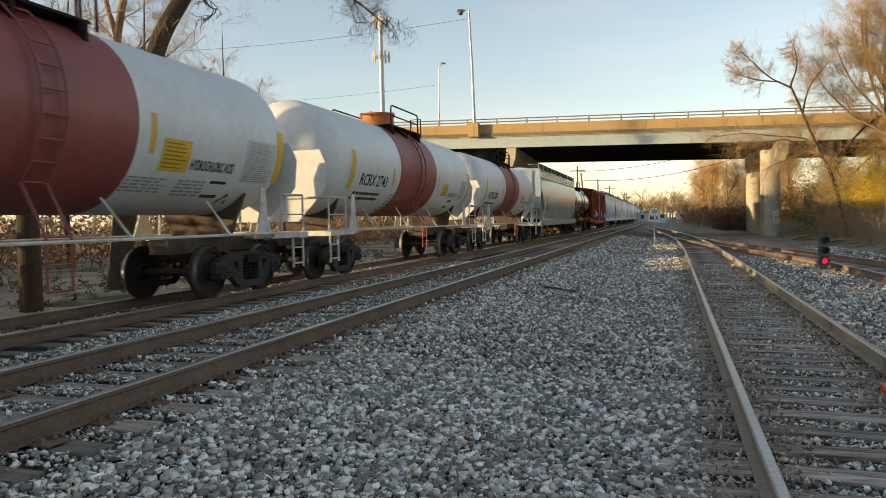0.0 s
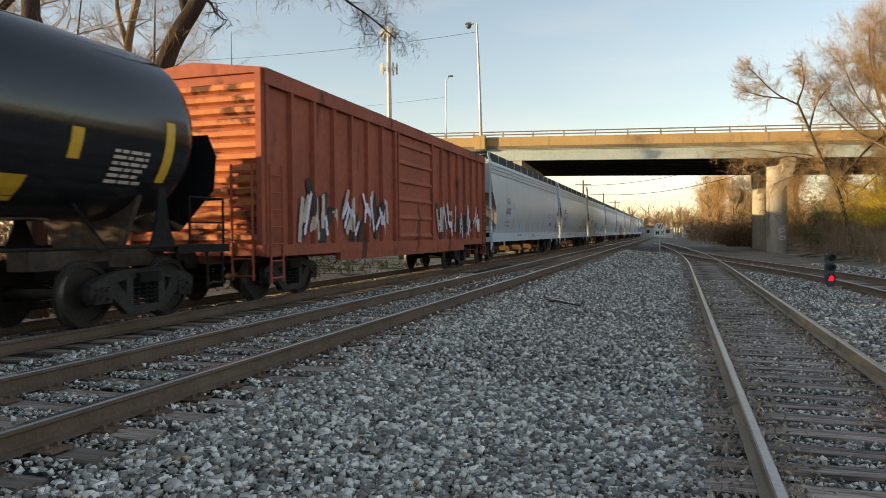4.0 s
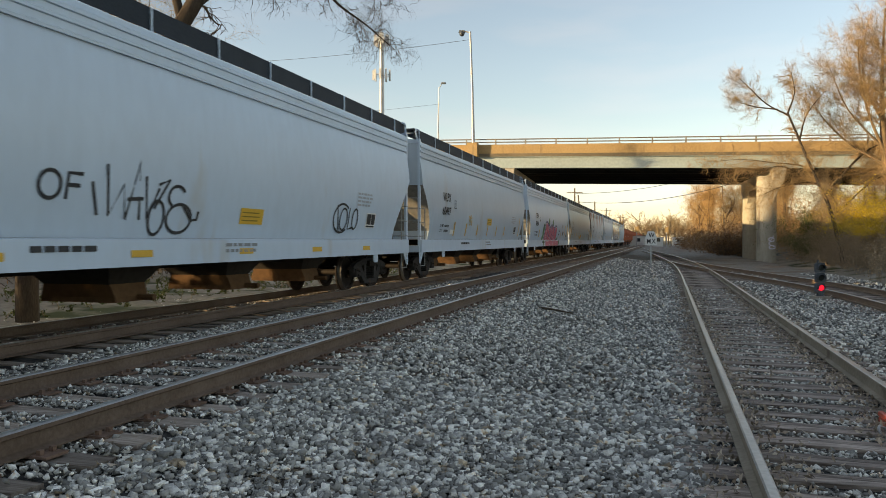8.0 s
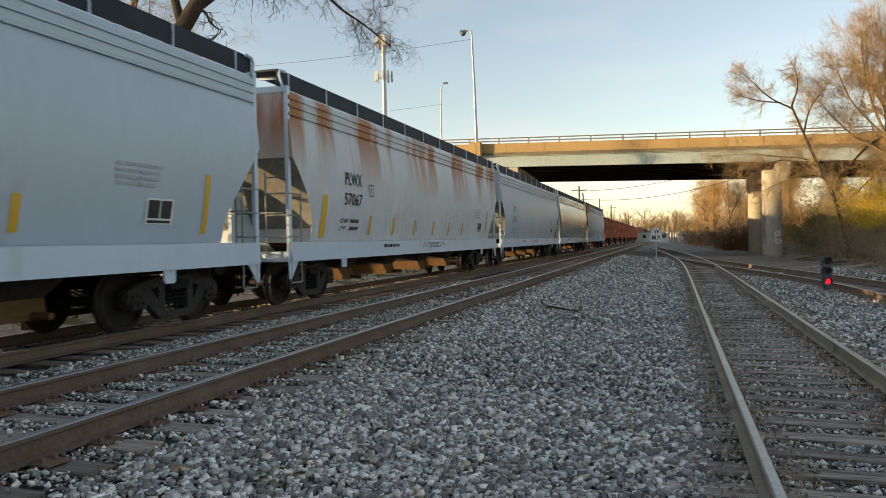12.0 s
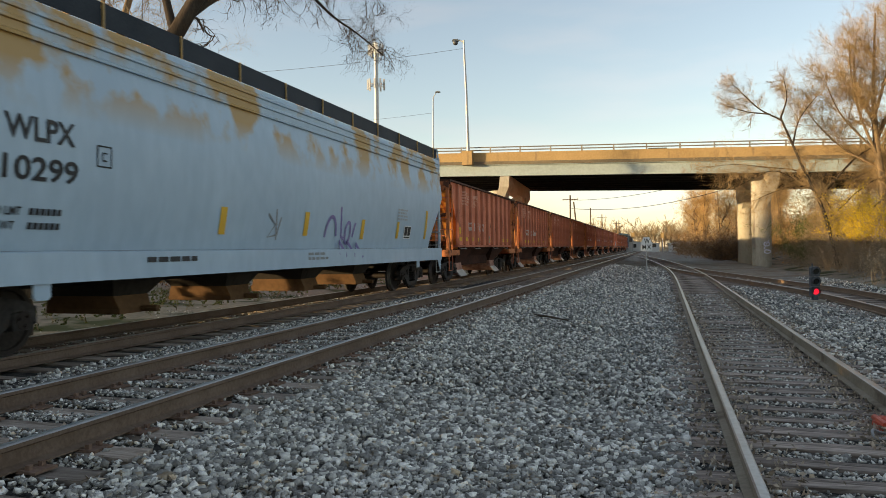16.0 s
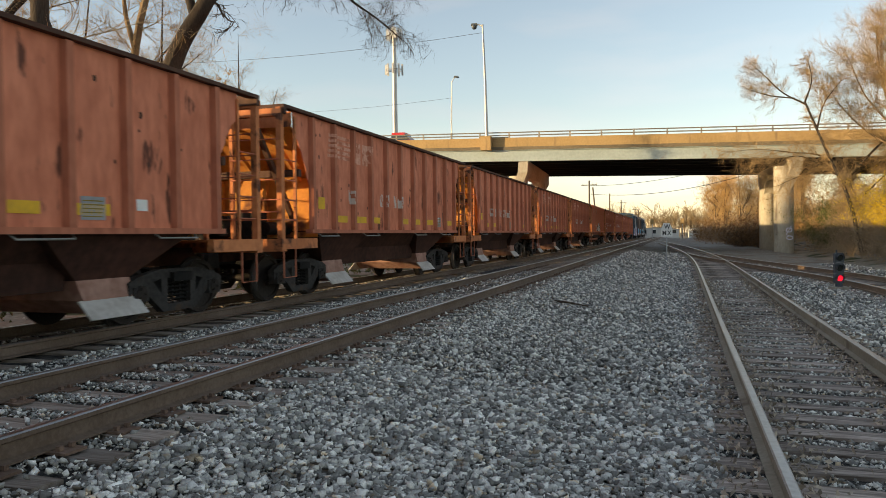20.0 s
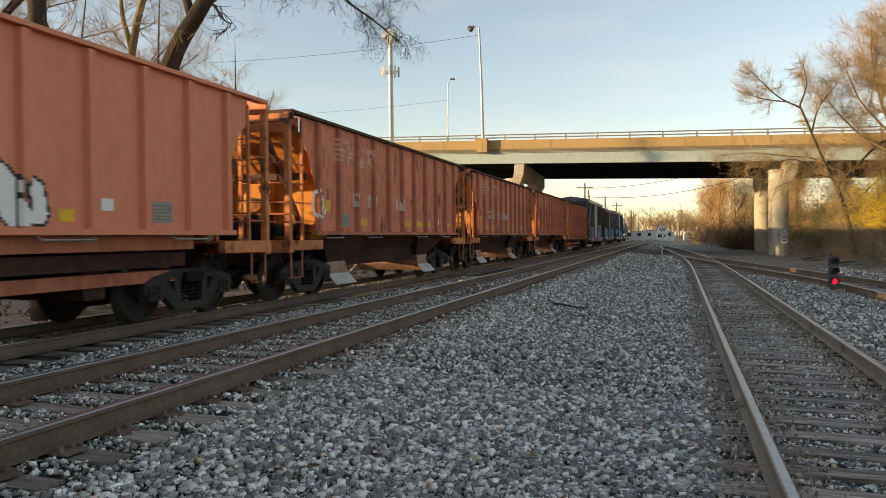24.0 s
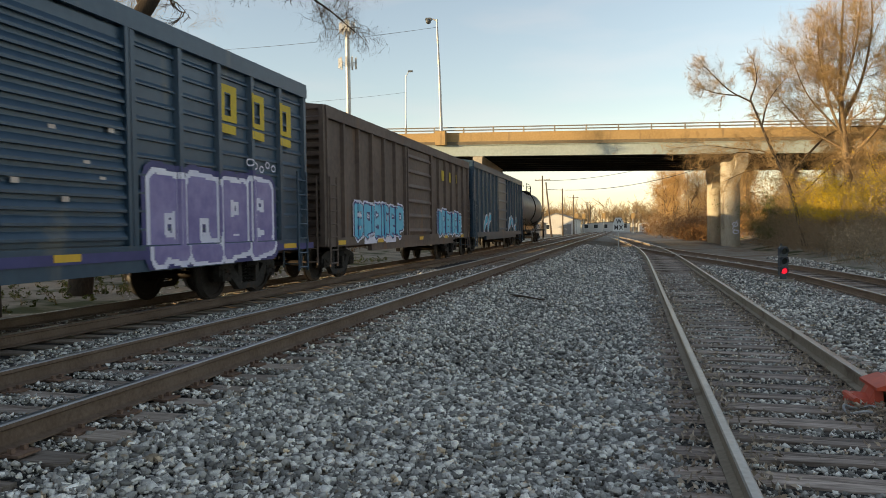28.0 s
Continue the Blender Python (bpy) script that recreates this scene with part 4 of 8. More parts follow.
        for x in (-1.45, 1.45):
            box(bm, x - 0.04, x + 0.04, min(s * (length / 2 - 1.9), s * (length / 2 - 0.6)), max(s * (length / 2 - 1.9), s * (length / 2 - 0.6)), 1.03, 1.12)
        part("end_platform", bm, trim, car)
        bm = bmesh.new()
        box(bm, -0.2, 0.2, min(s * (length / 2 - 3.4), s * (length / 2 - 0.6)), max(s * (length / 2 - 3.4), s * (length / 2 - 0.6)), 0.80, 1.10)
        part("stub_sill", bm, M_SADDLE, car)
        bm = bmesh.new()
        ye = s * (length / 2 - 0.62)
        for x in (-1.42, 1.42):
            ladder(bm, x, ye - s * 0.25, 0.42, 1.12, 0.42)
            tube(bm, [(x, ye, 1.12), (x, ye, 1.9), (x, ye - s * 0.9, 1.9), (x, ye - s * 0.9, 1.12)], 0.022, 6)
            tube(bm, [(x, ye, 1.5), (x, ye - s * 0.9, 1.5)], 0.016, 6)
        tube(bm, [(-1.42, ye, 1.9), (1.42, ye, 1.9)], 0.022, 6)
        part("end_railing", bm, trim, car)
    running_gear(car, length, 2.1)
    CARS.append((car, (y_start + y_end) / 2, Z_B))
    return car


M_TANK_WHITE = mat("dusty_white_tank_paint", (0.64, 0.655, 0.66), (0.55, 0.56, 0.56), 0.40, big=0.5, fine=5, bump=0.02, c3=(0.40, 0.35, 0.30), c3_scale=0.8, c3_at=0.68, c3_stretch=(1, 1, 0.3), c3_soft=0.15)
M_MAROON = mat("dark_maroon_railing", (0.10, 0.03, 0.025), (0.06, 0.02, 0.018), 0.6, fine=9, bump=0.05)
M_MANWAY = mat("rusty_orange_manway", (0.52, 0.19, 0.06), (0.38, 0.13, 0.05), 0.6, fine=9, bump=0.05)
M_SADDLE = mat("rust_brown_saddle", (0.07, 0.055, 0.045), (0.12, 0.09, 0.07), 0.9, big=2, fine=8, bump=0.1)
M_TANK_RED = mat("dull_red_tank_band", (0.27, 0.065, 0.05), (0.20, 0.05, 0.045), 0.5, big=0.8, fine=6, bump=0.03)
M_TANK_BLACK = mat("glossy_black_tank_paint", (0.012, 0.013, 0.017), (0.02, 0.02, 0.022), 0.15, big=0.6, fine=6, bump=0.02)
M_TANK_GREY = mat("grimy_grey_tank_paint", (0.20, 0.20, 0.21), (0.14, 0.14, 0.14), 0.45, big=0.6, fine=6, bump=0.02)
M_TRIM_WHITE = mat("dirty_white_trim_paint", (0.62, 0.61, 0.58), (0.40, 0.37, 0.33), 0.6, big=2, fine=9, bump=0.05)
TANKS = [tank_car(0.0, 14.4, "white tank car with a red band and yellow placard", M_TANK_WHITE, M_TRIM_WHITE, M_TANK_RED, M_TANK_RED),
         tank_car(14.4, 28.95, "white tank car with a red band and rust-red manway", M_TANK_WHITE, M_TRIM_WHITE, M_TANK_RED, M_TANK_RED),
         tank_car(28.95, 43.7, "white tank car with a red band and black fittings", M_TANK_WHITE, M_TRIM_WHITE, M_TANK_RED),
         tank_car(62.6, 77.4, "glossy black tank car with yellow lettering", M_TANK_BLACK, M_BLACK_STEEL),
         *[tank_car(-14.4 * (k + 1), -14.4 * k, "white tank car with a red band already gone past", M_TANK_WHITE, M_TRIM_WHITE, M_TANK_RED, M_TANK_RED) for k in range(4)],
         tank_car(514.0, 528.6, "grimy grey tank car at the train's end", M_TANK_GREY, M_BLACK_STEEL)]


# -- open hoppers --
# the shade beneath the car body is painted into this brown
M_NS_UNDER = mat("shaded_brown_underside", (0.085, 0.038, 0.027), (0.04, 0.02, 0.015), 0.9, fine=7, bump=0.1)
M_NS = mat("faded_rust_brown_paint", (0.75, 0.275, 0.16), (0.52, 0.165, 0.09), 0.75, big=0.7, fine=6, bump=0.10, stretch=(1, 1, 0.4), c3=(0.15, 0.055, 0.035), c3_scale=3.2, c3_at=0.61, c3_stretch=(1, 1, 0.35), c3_soft=0.05)
M_NS_RIB = mat("rust_stained_rib_paint", (0.52, 0.185, 0.105), (0.34, 0.115, 0.066), 0.75, big=1.2, fine=7, bump=0.08, stretch=(1, 1, 0.4))
# slope and end colours hold the sun's orange glow, with dark stains over it
M_NS_SLOPE = mat("sunlit_orange_slope_sheet", (0.62, 0.27, 0.055), (0.44, 0.17, 0.04), 0.8, big=1.0, fine=6, bump=0.08, c3=(0.14, 0.055, 0.03), c3_scale=1.6, c3_at=0.55, c3_soft=0.10)
M_NS_END = mat("sunlit_orange_end_paint", (0.62, 0.235, 0.095), (0.44, 0.15, 0.06), 0.75, big=1.0, fine=6, bump=0.08, c3=(0.12, 0.05, 0.03), c3_scale=2.2, c3_at=0.56, c3_soft=0.08)
M_NS_CHUTE = mat("worn_salmon_chute", (0.46, 0.27, 0.21), (0.27, 0.14, 0.105), 0.75, big=2, fine=7, bump=0.06)
M_FLAP = mat("pale_worn_flap", (0.62, 0.59, 0.55), (0.44, 0.40, 0.36), 0.7, big=2, fine=8, bump=0.05)
M_NS_RIM = mat("dark_brown_rim", (0.07, 0.035, 0.025), (0.11, 0.06, 0.04), 0.8, fine=9)
NS_N = 13
NS_LEN = (461.8 - 289.0) / NS_N


def open_hopper_meshes(rib_count=11, top=3.72, low=1.36):
    hb, he = 5.05, 6.22
    out = {}
    # torch-cut end of the side sheet, curving out towards the top
    edge = [(-hb, low + 0.06)] + [(-hb - q * 0.62 - (0.025 if k % 2 else 0), 2.30 + (top - 2.75) * (1 - (1 - q) ** 1.6)) for k, q in enumerate(np.linspace(0, 1, 9))] + [(-hb - 0.64, top)]
    edge = edge[::-1]
    bm = bmesh.new()
    extrude_x(bm, edge + [(-y, z) for y, z in edge[::-1]], 1.47, 1.49)
    out["sides"] = to_mesh("side_sheet", bm, M_NS)
    bm = bmesh.new()
    loft(bm, [[(x, yy, z) for x, yy in ((1.49, -0.08), (1.585, -0.055), (1.585, 0.055), (1.49, 0.08))] for z in (low, top - 0.02)])
    out["rib"] = to_mesh("rib", bm, M_NS_RIB)
    out["rib_y"] = np.linspace(-hb + 0.05, hb - 0.05, rib_count)
    bm = bmesh.new()
    for s in (-1, 1):
        box(bm, min(s * 1.42, s * 1.60), max(s * 1.42, s * 1.60), -he, he, top, top + 0.06)
        box(bm, -1.6, 1.6, min(s * (he - 0.09), s * he), max(s * (he - 0.09), s * he), top - 0.12, top + 0.06)
    out["rim"] = to_mesh("top_rim", bm, M_NS_RIM)
    bm = bmesh.new()
    extrude_y(bm, [(1.44, low - 0.02), (1.60, low - 0.02), (1.60, low + 0.06), (1.44, low + 0.06)], -hb - 0.1, hb + 0.1)
    out["sill"] = to_mesh("side_sill", bm, M_NS_RIB)
    bm = bmesh.new()
    box(bm, -0.2, 0.2, -he, he, 0.80, 1.10)
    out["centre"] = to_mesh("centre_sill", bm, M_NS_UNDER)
    ends = []
    for s in (-1, 1):
        bm = bmesh.new()
        # sloped floor of the bin
        extrude_x(bm, [(s * (he - 0.52), top - 0.3), (s * (he - 0.47), top - 0.3), (s * 3.35, 1.7), (s * 3.30, 1.7)], -1.46, 1.46)
        inner = [("slope_sheet", to_mesh("slope_sheet", bm, M_NS_SLOPE))]
        for x in (-1.0, 0.0, 1.0):
            bm = bmesh.new()
            extrude_x(bm, [(s * (he - 0.40), top - 0.42), (s * (he - 0.56), top - 0.42), (s * 3.40, 1.7), (s * 3.56, 1.7)], x - 0.04, x + 0.04)
            inner.append(("stiffener", to_mesh("stiffener", bm, M_NS_SLOPE)))
        bm = bmesh.new()
        box(bm, -1.46, 1.46, s * (he - 0.50) - 0.01, s * (he - 0.50) + 0.01, top - 0.3, top)
        inner.append(("end_sheet", to_mesh("end_sheet", bm, M_NS_END)))
        # upright sheet under the slope
        bm = bmesh.new()
        box(bm, -1.40, 1.40, s * 4.55 - 0.012, s * 4.55 + 0.012, 1.26, 2.52)
        for x in (-0.9, 0.2):
            box(bm, x - 0.05, x + 0.05, min(s * 4.565, s * 4.66), max(s * 4.565, s * 4.66), 1.26, 2.5)
        inner.append(("bulkhead", to_mesh("bulkhead", bm, M_NS_SLOPE)))
        bm = bmesh.new()
        for x, w in ((-1.5, 0.055), (-0.55, 0.035), (0.45, 0.035), (1.5, 0.055)):
            box(bm, x - w, x + w, s * he - w, s * he + w, 1.0, top)
        for x in (-1.5, 1.5):
            box(bm, x - 0.025, x + 0.025, s * (he - 0.55) - 0.025, s * (he - 0.55) + 0.025, 1.24, top - 0.1)
            box(bm, x - 0.06, x + 0.06, min(s * (he - 1.35), s * he), max(s * (he - 1.35), s * he), 1.04, 1.24)
        box(bm, -1.56, 1.56, s * he - 0.06, s * he + 0.10, top - 0.16, top - 0.02)
        box(bm, -1.56, 1.56, s * he - 0.08, s * he + 0.10, 1.0, 1.24)
        box(bm, -1.5, 1.5, min(s * (he - 1.3), s * he), max(s * (he - 1.3), s * he), 1.20, 1.235)
        part_b = to_mesh("end_frame", bm, M_NS_END)
        part_c = []
        bm = bmesh.new()
        box(bm, 0.1, 0.62, min(s * (he - 0.55), s * (he - 0.95)), max(s * (he - 0.55), s * (he - 0.95)), 1.24, 1.80)
        part_c.append(("brake_box", to_mesh("brake_box", bm, M_BLACK_STEEL)))
        bm = bmesh.new()
        tube(bm, [(-0.5, s * (he - 1.1), 1.45), (-0.5, s * (he - 0.35), 1.45)], 0.21, 12)
        part_c.append(("air_reservoir", to_mesh("air_reservoir", bm, M_BLACK_STEEL)))
        for x in (-0.95, 0.95):
            bm = bmesh.new()
            extrude_x(bm, [(s * (he - 0.02), top - 0.35), (s * (he - 0.14), top - 0.35), (s * 4.66, 1.55), (s * 4.78, 1.55)], x - 0.045, x + 0.045)
            part_c.append(("diagonal_brace", to_mesh("diagonal_brace", bm, M_NS_RIM)))
        bm = bmesh.new()
        box(bm, -1.44, 1.44, s * 5.35 - 0.05, s * 5.35 + 0.05, 2.48, 2.62)
        part_c.append(("cross_beam", to_mesh("cross_beam", bm, M_NS_RIM)))

        def bar(name, pts, r):
            bm = bmesh.new()
            tube(bm, pts, r, 5)
            part_c.append((name, to_mesh(name, bm, M_NS_RIB)))

        for x in (1.52, -1.52):
            for z in (1.6, 1.98, 2.36, 2.74):
                bar("grab_iron", [(x, s * he, z), (x, s * (he - 0.56), z)], 0.013)
            bar("step", [(x, s * (he - 0.05), 1.05), (x, s * (he - 0.05), 0.50), (x, s * (he - 0.5), 0.50), (x, s * (he - 0.5), 1.05)], 0.02)
        for z in (1.6, 1.98, 2.36, 2.74, 3.12):
            bar("grab_iron", [(0.45, s * (he + 0.06), z), (1.5, s * (he + 0.06), z)], 0.013)
        bar("uncoupling_lever", [(-1.5, s * (he + 0.08), 1.75), (1.5, s * (he + 0.08), 1.75)], 0.016)
        ends.append((inner, part_b, part_c))
    out["ends"] = ends
    bm = bmesh.new()
    loft(bm, [[(x, y, z) for x, y in (((-1.44, -1.5), (1.44, -1.5), (1.44, 1.5), (-1.44, 1.5)) if z > 1 else ((-1.0, -0.5), (1.0, -0.5), (1.0, 0.5), (-1.0, 0.5)))] for z in (1.40, 0.72)])
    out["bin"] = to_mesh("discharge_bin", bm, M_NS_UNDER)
    bm = bmesh.new()
    loft(bm, [[(-1.0, -0.5, 0.73), (1.0, -0.5, 0.73), (1.0, 0.5, 0.73), (-1.0, 0.5, 0.73)], [(-1.05, -0.42, 0.45), (1.05, -0.42, 0.45), (1.05, 0.55, 0.45), (-1.05, 0.55, 0.45)], [(-1.05, -0.1, 0.24), (1.05, -0.1, 0.24), (1.05, 0.6, 0.30), (-1.05, 0.6, 0.30)]])
    out["door"] = to_mesh("discharge_door", bm, M_NS_CHUTE)
    bm = bmesh.new()
    for sx in (-1, 1):
        loft(bm, [[(sx * (1.02 + d), y0, 0.44 + d * 0.4), (sx * (1.24 + d), y0, 0.19 + d * 0.4), (sx * (1.24 + d), y1, 0.19 + d * 0.4), (sx * (1.02 + d), y1, 0.44 + d * 0.4)] for d, y0, y1 in ((0, -0.5, 0.6), (0.025, -0.5, 0.6))])
    out["flap"] = to_mesh("door_flap", bm, M_FLAP)
    # added filler block that keeps the space between the bins dark
    bm = bmesh.new()
    loft(bm, [[(-w, -2.5, z), (w, -2.5, z), (w, 2.5, z), (-w, 2.5, z)] for w, z in ((1.36, 1.385), (0.95, 0.98), (0.90, 0.60))])
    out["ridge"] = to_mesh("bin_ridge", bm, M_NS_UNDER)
    bm = bmesh.new()
    box(bm, -1.46, 1.46, -3.0, 3.0, 1.38, 1.41)
    out["floor"] = to_mesh("bin_floor", bm, M_NS_RIM)
    bm = bmesh.new()
    tube(bm, [(-0.1, -0.55, 0.95), (-0.1, 0.55, 0.95)], 0.2, 12)
    tube(bm, [(0.5, 0, 0.9), (0.5, 0.9, 0.9)], 0.13, 12)
    out["brake"] = to_mesh("brake_cylinder", bm, M_BLACK_STEEL, True)
    return out


NS = open_hopper_meshes()
NS_LAST = open_hopper_meshes(16, 3.62, 1.04)


def open_hopper(k):
    last = k == NS_N - 1
    low_z = 1.03 if last else 1.35
    g = NS_LAST if last else NS
    car = thing("open_hopper_car", "faded orange-brown ribbed open hopper car" + (" with a lower body" if last else ""), "freight car", "open hopper cars of the train")
    for turn in (0, 180):
        part("side_sheet", g["sides"], None, car, at=pose(0, 0, 0, 0, 0, turn))
        part("side_sill", g["sill"], None, car, at=pose(0, 0, 0, 0, 0, turn))
        for y in g["rib_y"]:
            part("rib", g["rib"], None, car, at=pose(0, 0, 0, 0, 0, turn) @ pose(0, y, 0))
    rim = part("top_rim", g["rim"], None, car)
    if last:
        paint(rim, M_NS_RIB)
    part("centre_sill", g["centre"], None, car)
    part("bin_floor", g["floor"], None, car)
    for a, b, c in g["ends"]:
        for nm, me in a:
            part(nm, me, None, car)
        part("end_frame", b, None, car)
        for nm, me in c:
            part(nm, me, None, car)
    if k in (8, NS_N - 1):
        # flat-bottomed cars: a layered underframe in place of the bins
        levels = ((1.36, 0.84, 1.00, M_NS_UNDER), (1.20, 0.58, 0.76, M_NS_RIB), (1.05, 0.34, 0.44, M_NS_CHUTE)) if last else ((1.36, 1.12, 1.335, M_NS_RIB), (1.20, 0.86, 1.08, M_NS_UNDER), (1.05, 0.62, 0.80, M_NS_RIB))
        for x, z0, z1, m in levels:
            for s in (-1, 1):
                bm = bmesh.new()
                extrude_y(bm, [(s * (x - 0.16), z0), (s * x, z0), (s * x, z1), (s * (x - 0.16), z1)], -4.3, 4.3)
                part("underframe_rail", bm, m, car)
        for y in (-2.6, -0.9, 0.9, 2.6):
            bm = bmesh.new()
            extrude_x(bm, [(y - 0.3, 1.3), (y - 0.18, 0.45), (y + 0.18, 0.45), (y + 0.3, 1.3)], -1.0, 1.0)
            part("crossbearer", bm, M_NS_UNDER, car)
    for y in (() if k in (8, NS_N - 1) else (-3.1, 3.1)):
        if y < 0:
            part("bin_ridge", g["ridge"], None, car)
        chute = part("discharge_bin", g["bin"], None, car, at=pose(0, y, 0))
        part("discharge_door", g["door"], None, chute)
        part("door_flap", g["flap"], None, chute, "pale grey flap under the discharge door")
    for y in (-4.3, -2.0, 1.6, 4.0):
        for sx in (-1, 1):
            bm = bmesh.new()
            tube(bm, [(sx * 1.50, y - 0.45, low_z), (sx * 1.58, y - 0.42, low_z - 0.07), (sx * 1.58, y + 0.42, low_z - 0.07), (sx * 1.50, y + 0.45, low_z)], 0.014, 5)
            part("grab_bar", bm, M_GRAB, car, "pale grab bar")
    part("brake_cylinder", g["brake"], None, car, at=pose(0.2, -5.5, 0.55))
    running_gear(car, NS_LEN, 2.0)
    CARS.append((car, 289.0 + NS_LEN * (k + 0.5), Z_B))
    return car


OPEN_HOPPERS = [open_hopper(k) for k in range(NS_N)]
M_NS_SALMON = mat("repainted_salmon_brown_paint", (0.74, 0.27, 0.155), (0.66, 0.225, 0.125), 0.65, big=0.7, fine=6, bump=0.05, stretch=(1, 1, 0.5))
for ob in OPEN_HOPPERS[8].children:
    if ob.name.split(".")[0] in ("side_sheet", "rib", "top_rim", "side_sill"):
        paint(ob, M_NS_SALMON)
OPEN_HOPPERS[8]["label"] = "salmon-brown repainted open hopper car with white graffiti"


# -- boxcars --
def boxcar(y_start, y_end, label, colour, top, posts, lines, door_w, end_colour=None):
    length = y_end - y_start
    car = thing("boxcar", label, "freight car", "boxcars of the train")
    h = length / 2 - 0.55
    bm = bmesh.new()
    box(bm, -1.46, 1.46, -h + 0.06, h - 0.06, 1.05, top - 0.05)
    part("body", bm, colour, car)
    bm = bmesh.new()
    extrude_y(bm, [(-1.56, top - 0.06), (1.56, top - 0.06), (1.56, top + 0.02), (0, top + 0.22), (-1.56, top + 0.02)], -h, h)
    for y in np.linspace(-h + 0.3, h - 0.3, 16):
        extrude_y(bm, [(-1.55, top + 0.03), (1.55, top + 0.03), (0, top + 0.27)], y - 0.05, y + 0.05)
    part("roof", bm, colour, car)
    bm = bmesh.new()
    for s in (-1, 1):
        extrude_y(bm, [(s * 1.40, 0.88), (s * 1.55, 0.88), (s * 1.55, 1.10), (s * 1.40, 1.10)], -h, h)
        extrude_y(bm, [(s * 1.40, 0.70), (s * 1.53, 0.70), (s * 1.53, 0.90), (s * 1.40, 0.90)], -h + 3.2, h - 3.2)
    box(bm, -0.2, 0.2, -h, h, 0.75, 1.04)
    part("side_sill", bm, colour, car)
    for s in (-1, 1):
        bm = bmesh.new()
        extrude_y(bm, [(s * 1.44, top - 0.28), (s * 1.57, top - 0.28), (s * 1.57, top - 0.065), (s * 1.44, top - 0.065)], -h, h)
        part("top_rail", bm, colour, car)
    for sgn in (-1, 1):
        for y in np.linspace(door_w / 2 + 0.15, h - 0.10, posts):
            for s in (-1, 1):
                bm = bmesh.new()
                loft(bm, [[(s * x, yy, z) for x, yy in ((1.46, sgn * y - 0.08), (1.555, sgn * y - 0.055), (1.555, sgn * y + 0.055), (1.46, sgn * y + 0.08))] for z in (1.10, top - 0.28)])
                part("side_post", bm, colour, car)
        if lines:
            for z in np.linspace(1.35, top - 0.45, lines):
                for s in (-1, 1):
                    bm = bmesh.new()
                    extrude_y(bm, [(s * 1.46, z - 0.03), (s * 1.50, z - 0.03), (s * 1.50, z + 0.0), (s * 1.46, z + 0.05)], min(sgn * door_w / 2, sgn * h), max(sgn * door_w / 2, sgn * h))
                    part("panel_bead", bm, colour, car)
    for s in (-1, 1):
        bm = bmesh.new()
        extrude_y(bm, [(s * 1.47, 1.12), (s * 1.50, 1.12), (s * 1.50, top - 0.32), (s * 1.47, top - 0.32)], -door_w / 2, door_w / 2)
        door = part("door", bm, colour, car, "corrugated sliding door")
        for z in np.linspace(1.25, top - 0.55, 15 if lines else 6):
            bm = bmesh.new()
            extrude_y(bm, [(s * 1.50, z - 0.06), (s * 1.56, z - 0.06), (s * 1.56, z - 0.02), (s * 1.50, z + 0.07)], -door_w / 2 + 0.06, door_w / 2 - 0.06)
            part("corrugation", bm, colour, door)
        for y in (-door_w / 2, door_w / 2):
            bm = bmesh.new()
            box(bm, min(s * 1.46, s * 1.58), max(s * 1.46, s * 1.58), y - 0.04, y + 0.04, 1.10, top - 0.28)
            part("door_edge", bm, colour, door)
        # corrugated end
        bm = bmesh.new()
        outer = [(h - 0.07, 1.10)]
        for z in np.linspace(1.25, top - 0.3, 14):
            outer += [(h - 0.07, z - 0.10), (h + 0.03, z - 0.05), (h + 0.03, z + 0.04), (h - 0.07, z + 0.085)]
        extrude_x(bm, [(s * q, z) for q, z in outer + [(h - 0.07, top - 0.06), (h - 0.11, top - 0.06), (h - 0.11, 1.10)]], -1.40, 1.40)
        part("corrugated_end", bm, end_colour or colour, car)
        for x in (-1.46, 1.46):
            bm = bmesh.new()
            box(bm, x - 0.06, x + 0.06, s * h - 0.09, s * h + 0.03, 0.95, top)
            part("corner_post", bm, colour, car)
        bm = bmesh.new()
        box(bm, -1.5, 1.5, s * h - 0.06, s * h + 0.12, 0.90, 1.12)
        part("end_sill", bm, colour, car)
        bm = bmesh.new()
        ladder(bm, 1.57, s * (h - 0.34), 0.40, 2.6, 0.44)
        ladder(bm, -1.57, s * (h - 0.34), 0.40, 2.6, 0.44)
        ladder(bm, 1.1, s * (h + 0.09), 0.45, 2.6, 0.44, "x")
        part("ladder", bm, colour, car)
    running_gear(car, length, 2.4)
    CARS.append((car, (y_start + y_end) / 2, Z_B))
    return car


M_BOX_END = mat("dark_brown_boxcar_end", (0.022, 0.020, 0.020), (0.045, 0.037, 0.032), 0.6, big=1, fine=7, bump=0.06)
M_BOX_RED = mat("rusty_red_brown_boxcar", (0.38, 0.105, 0.06), (0.27, 0.08, 0.05), 0.7, big=0.8, fine=6, bump=0.06, c3=(0.10, 0.04, 0.03), c3_scale=1.4, c3_at=0.6, c3_stretch=(1, 1, 0.4))
M_BOX_BLUE = mat("faded_dark_blue_boxcar", (0.019, 0.048, 0.085), (0.032, 0.068, 0.11), 0.40, big=0.8, fine=6, bump=0.05, c3=(0.09, 0.10, 0.105), c3_scale=1.2, c3_at=0.63, c3_stretch=(1, 1, 0.4))
